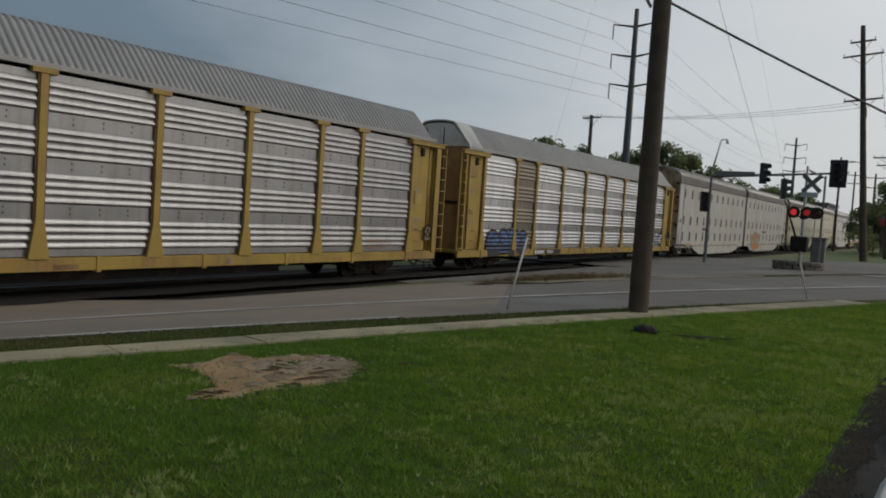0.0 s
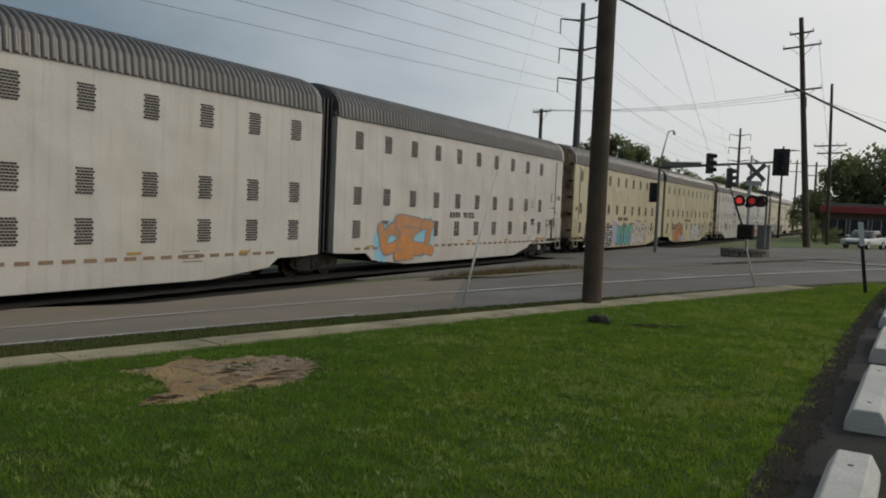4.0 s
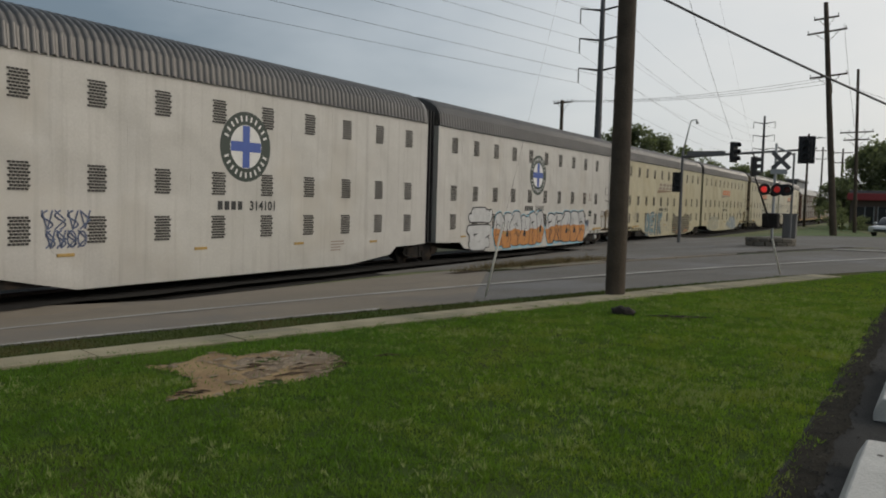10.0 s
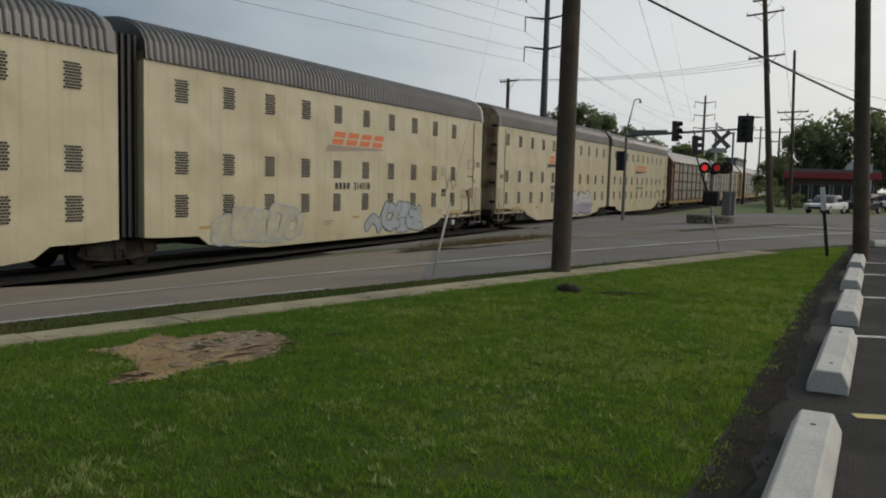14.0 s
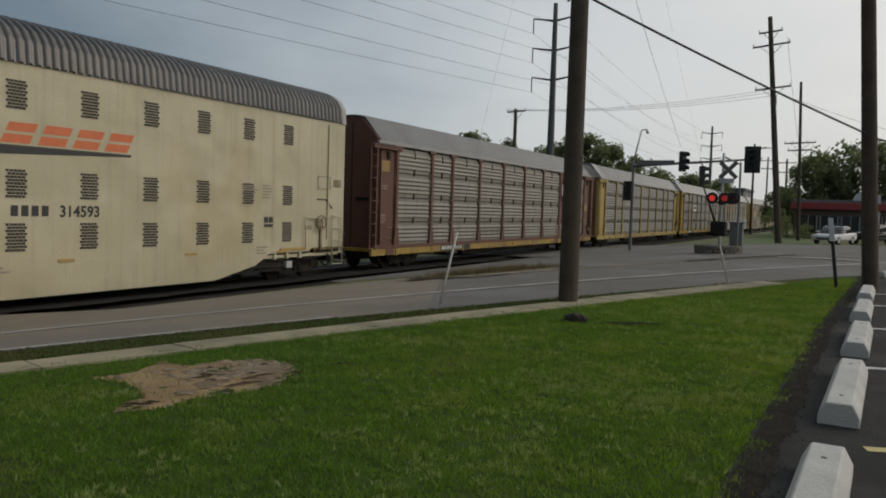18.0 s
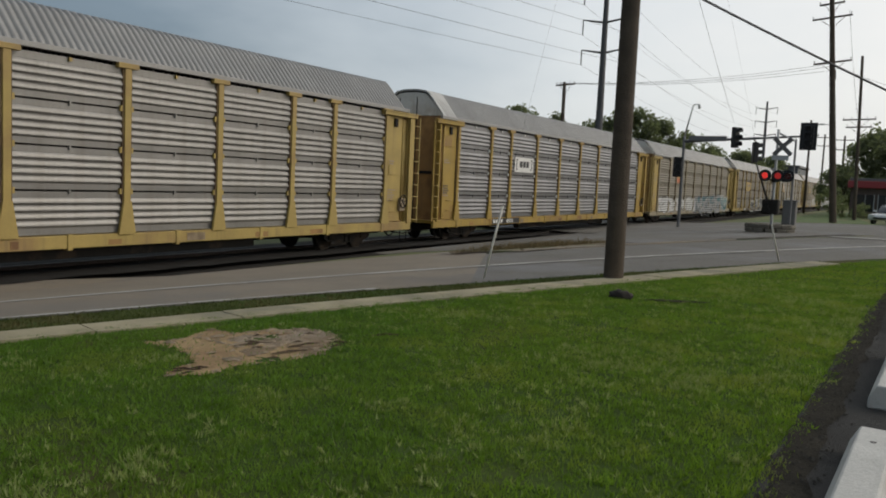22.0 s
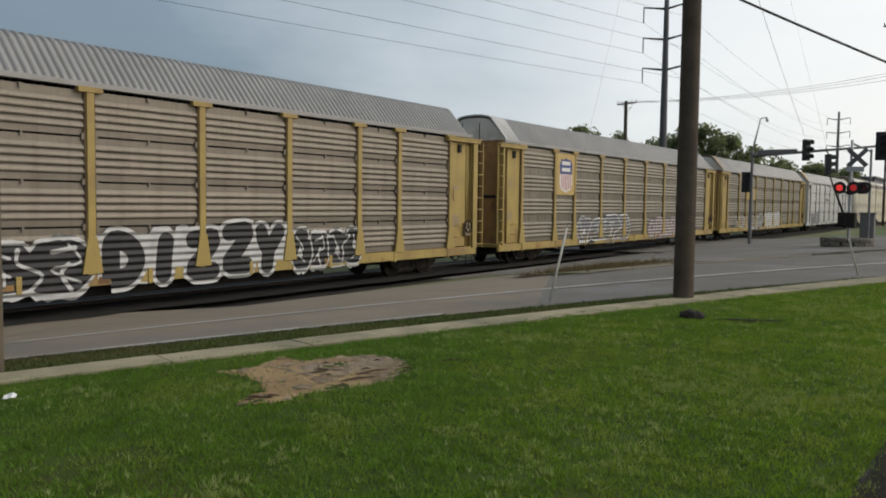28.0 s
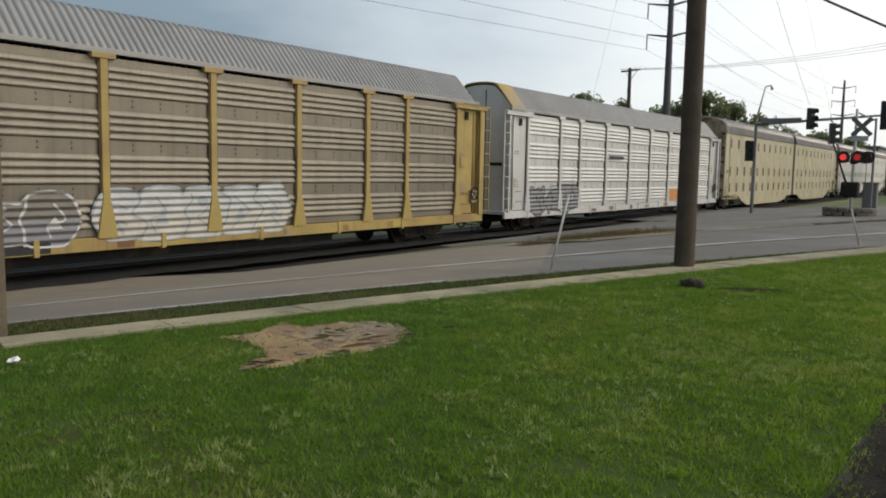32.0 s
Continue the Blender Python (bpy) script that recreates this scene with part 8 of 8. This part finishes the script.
def car(x, y, heading, paint, label, tall=False):
    """A waiting car: body with wheel arches, glasshouse, four wheels, lamps, plates as plain bars."""
    ob = empty("car", pose(x, y, ground_z(x, y) + 0.02, 0, 0, heading))
    tagged(ob, label, "car", "cars waiting at the crossing")
    w = 0.90
    h1 = 0.98 if tall else 0.86
    h2 = 1.72 if tall else 1.44
    # side outline in (y, z); the front is towards -y
    if tall:
        prof = [(-2.25, 0.42), (-2.3, 0.75), (-2.2, 1.02), (-1.05, 1.10), (2.15, 1.10), (2.28, 0.9), (2.28, 0.42)]
        cab = [(-1.05, 1.08), (-0.45, h2), (1.95, h2), (2.2, 1.08)]
    else:
        prof = [(-2.25, 0.35), (-2.3, 0.6), (-2.2, 0.76), (-1.0, h1), (1.55, 0.94), (2.2, 0.92), (2.28, 0.6), (2.2, 0.35)]
        cab = [(-1.05, 0.86), (-0.25, h2), (0.95, h2), (1.75, 0.92)]
    bm = nb()
    prism(bm, prof, "x", -w, w)
    bmesh.ops.bevel(bm, geom=bm.edges[:], offset=0.06, segments=2, affect="EDGES", profile=0.5)
    body = part("body", bm, paint, ob, smooth=True)
    bm = nb()
    prism(bm, cab, "x", -w + 0.10, w - 0.10)
    bmesh.ops.bevel(bm, geom=bm.edges[:], offset=0.08, segments=2, affect="EDGES", profile=0.5)
    part("glasshouse", bm, GLASS_DARK, ob, "dark windows", smooth=True)
    bm = nb()
    box(bm, -w + 0.14, w - 0.14, cab[1][0] + 0.12, cab[2][0] - 0.05, h2 - 0.05, h2 + 0.03, 0.03)
    part("roof", bm, paint, ob)
    for s in (-1, 1):
        for yy in (-1.4, 1.4):
            bm = nb()
            tube(bm, (s * (w - 0.2), yy, 0.33), (s * (w + 0.01), yy, 0.33), 0.33, n=18)
            t = part("wheel", bm, BLACK, ob)
            bm = nb()
            tube(bm, (s * (w + 0.01), yy, 0.33), (s * (w + 0.025), yy, 0.33), 0.20, n=14)
            part("rim", bm, STEEL_GALV, t)
        bm = nb()
        box(bm, s * 0.62 - 0.22, s * 0.62 + 0.22, -2.31, -2.2, 0.62, 0.76, 0.03)
        part("headlight", bm, mat("headlight_glass", (0.7, 0.7, 0.7), 0.15), ob, "clear headlight")
        bm = nb()
        box(bm, s * 1.0 - 0.10, s * 1.0 + 0.10, -0.85, -0.65, 0.95, 1.10, 0.03)
        part("mirror", bm, paint, ob)
    bm = nb()
    box(bm, -0.5, 0.5, -2.325, -2.25, 0.42, 0.56, 0.02)
    part("grille", bm, BLACK, ob)


def build_cars():
    white = mat("white_car_paint", (0.70, 0.70, 0.70), 0.25, var=0.03)
    black = mat("black_car_paint", (0.02, 0.021, 0.024), 0.2, var=0.1)
    silver = mat("silver_car_paint", (0.45, 0.46, 0.47), 0.3, metal=0.5, var=0.05)
    car(-1.5, 71.5, -20, white, "white sedan waiting at the crossing")
    car(1.3, 80.5, -20, black, "black sport utility car waiting in the queue", True)
    car(3.9, 90.0, -18, white, "white sport utility car waiting in the queue", True)
    car(6.4, 98.0, -18, silver, "silver sedan waiting in the queue")
    car(9.5, 92.0, -35, white, "white sedan parked beside the shop")


build_cars()
sheet("far_verge", ([(-13.6, 60.5), (-10.5, 64), (-10.5, 90), (-12, 130)], [(-9.0, 60.3), (-1.6, 64.0), (-4.8, 90), (-7, 130)]), mat("verge_grass", (0.075, 0.12, 0.028), 0.95, var=0.3, scale=0.6, fine=20, bump=0.8, col2=(0.14, 0.13, 0.06), patch=0.3), 0.03, 1.5, label="green verge between track and street")


def gone(t):
    """How far the train has come after t seconds."""
    k = [0, 1, 2, 3, 6, 7, 8, 10, 11, 13, 16, 17, 18, 20, 22, 24, 27, 28, 30, 31, 32]
    d = [0, 0.18, 0.47, 0.42, 0.58, 0.40, 0.74, 0.40, 0.63, 0.35, -0.3, -0.2, 0.05, 0.08, -0.42, -0.40, -0.75, -0.21, -0.85, -1.35, -0.9]
    return 0.935 * (14.62 * t + 0.0145 * t * t + float(np.interp(t, k, d)))


def motions():
    times = [0, 1 / 30] + [0.5 * k for k in range(1, 64)] + [32 - 1 / 30, 32]
    for thing, y in TRAIN:
        walk(thing, [(t, pose(CAR_X, y - gone(t), RAIL_Z)) for t in times])
    # wheels roll while they pass before the camera
    for thing, y in TRAIN:
        for w in [o for o in thing.children_recursive if o.name.startswith("wheelset")]:
            at = y + w.parent.location.y + w.location.y
            x0 = w.location.copy()
            turn = [(k / 30, gone(k / 30) / 0.42) for k in range(961) if 6 < at - gone(k / 30) < 34]
            if len(turn) < 2:
                continue
            rows = [(t, Matrix.Translation(x0) @ Matrix.Rotation(a, 4, "X")) for t, a in turn]
            if turn[0][0] > 0:
                rows.insert(0, (0, rows[0][1]))
            if turn[-1][0] < 32:
                rows.append((32, rows[-1][1]))
            walk(w, rows)


motions()
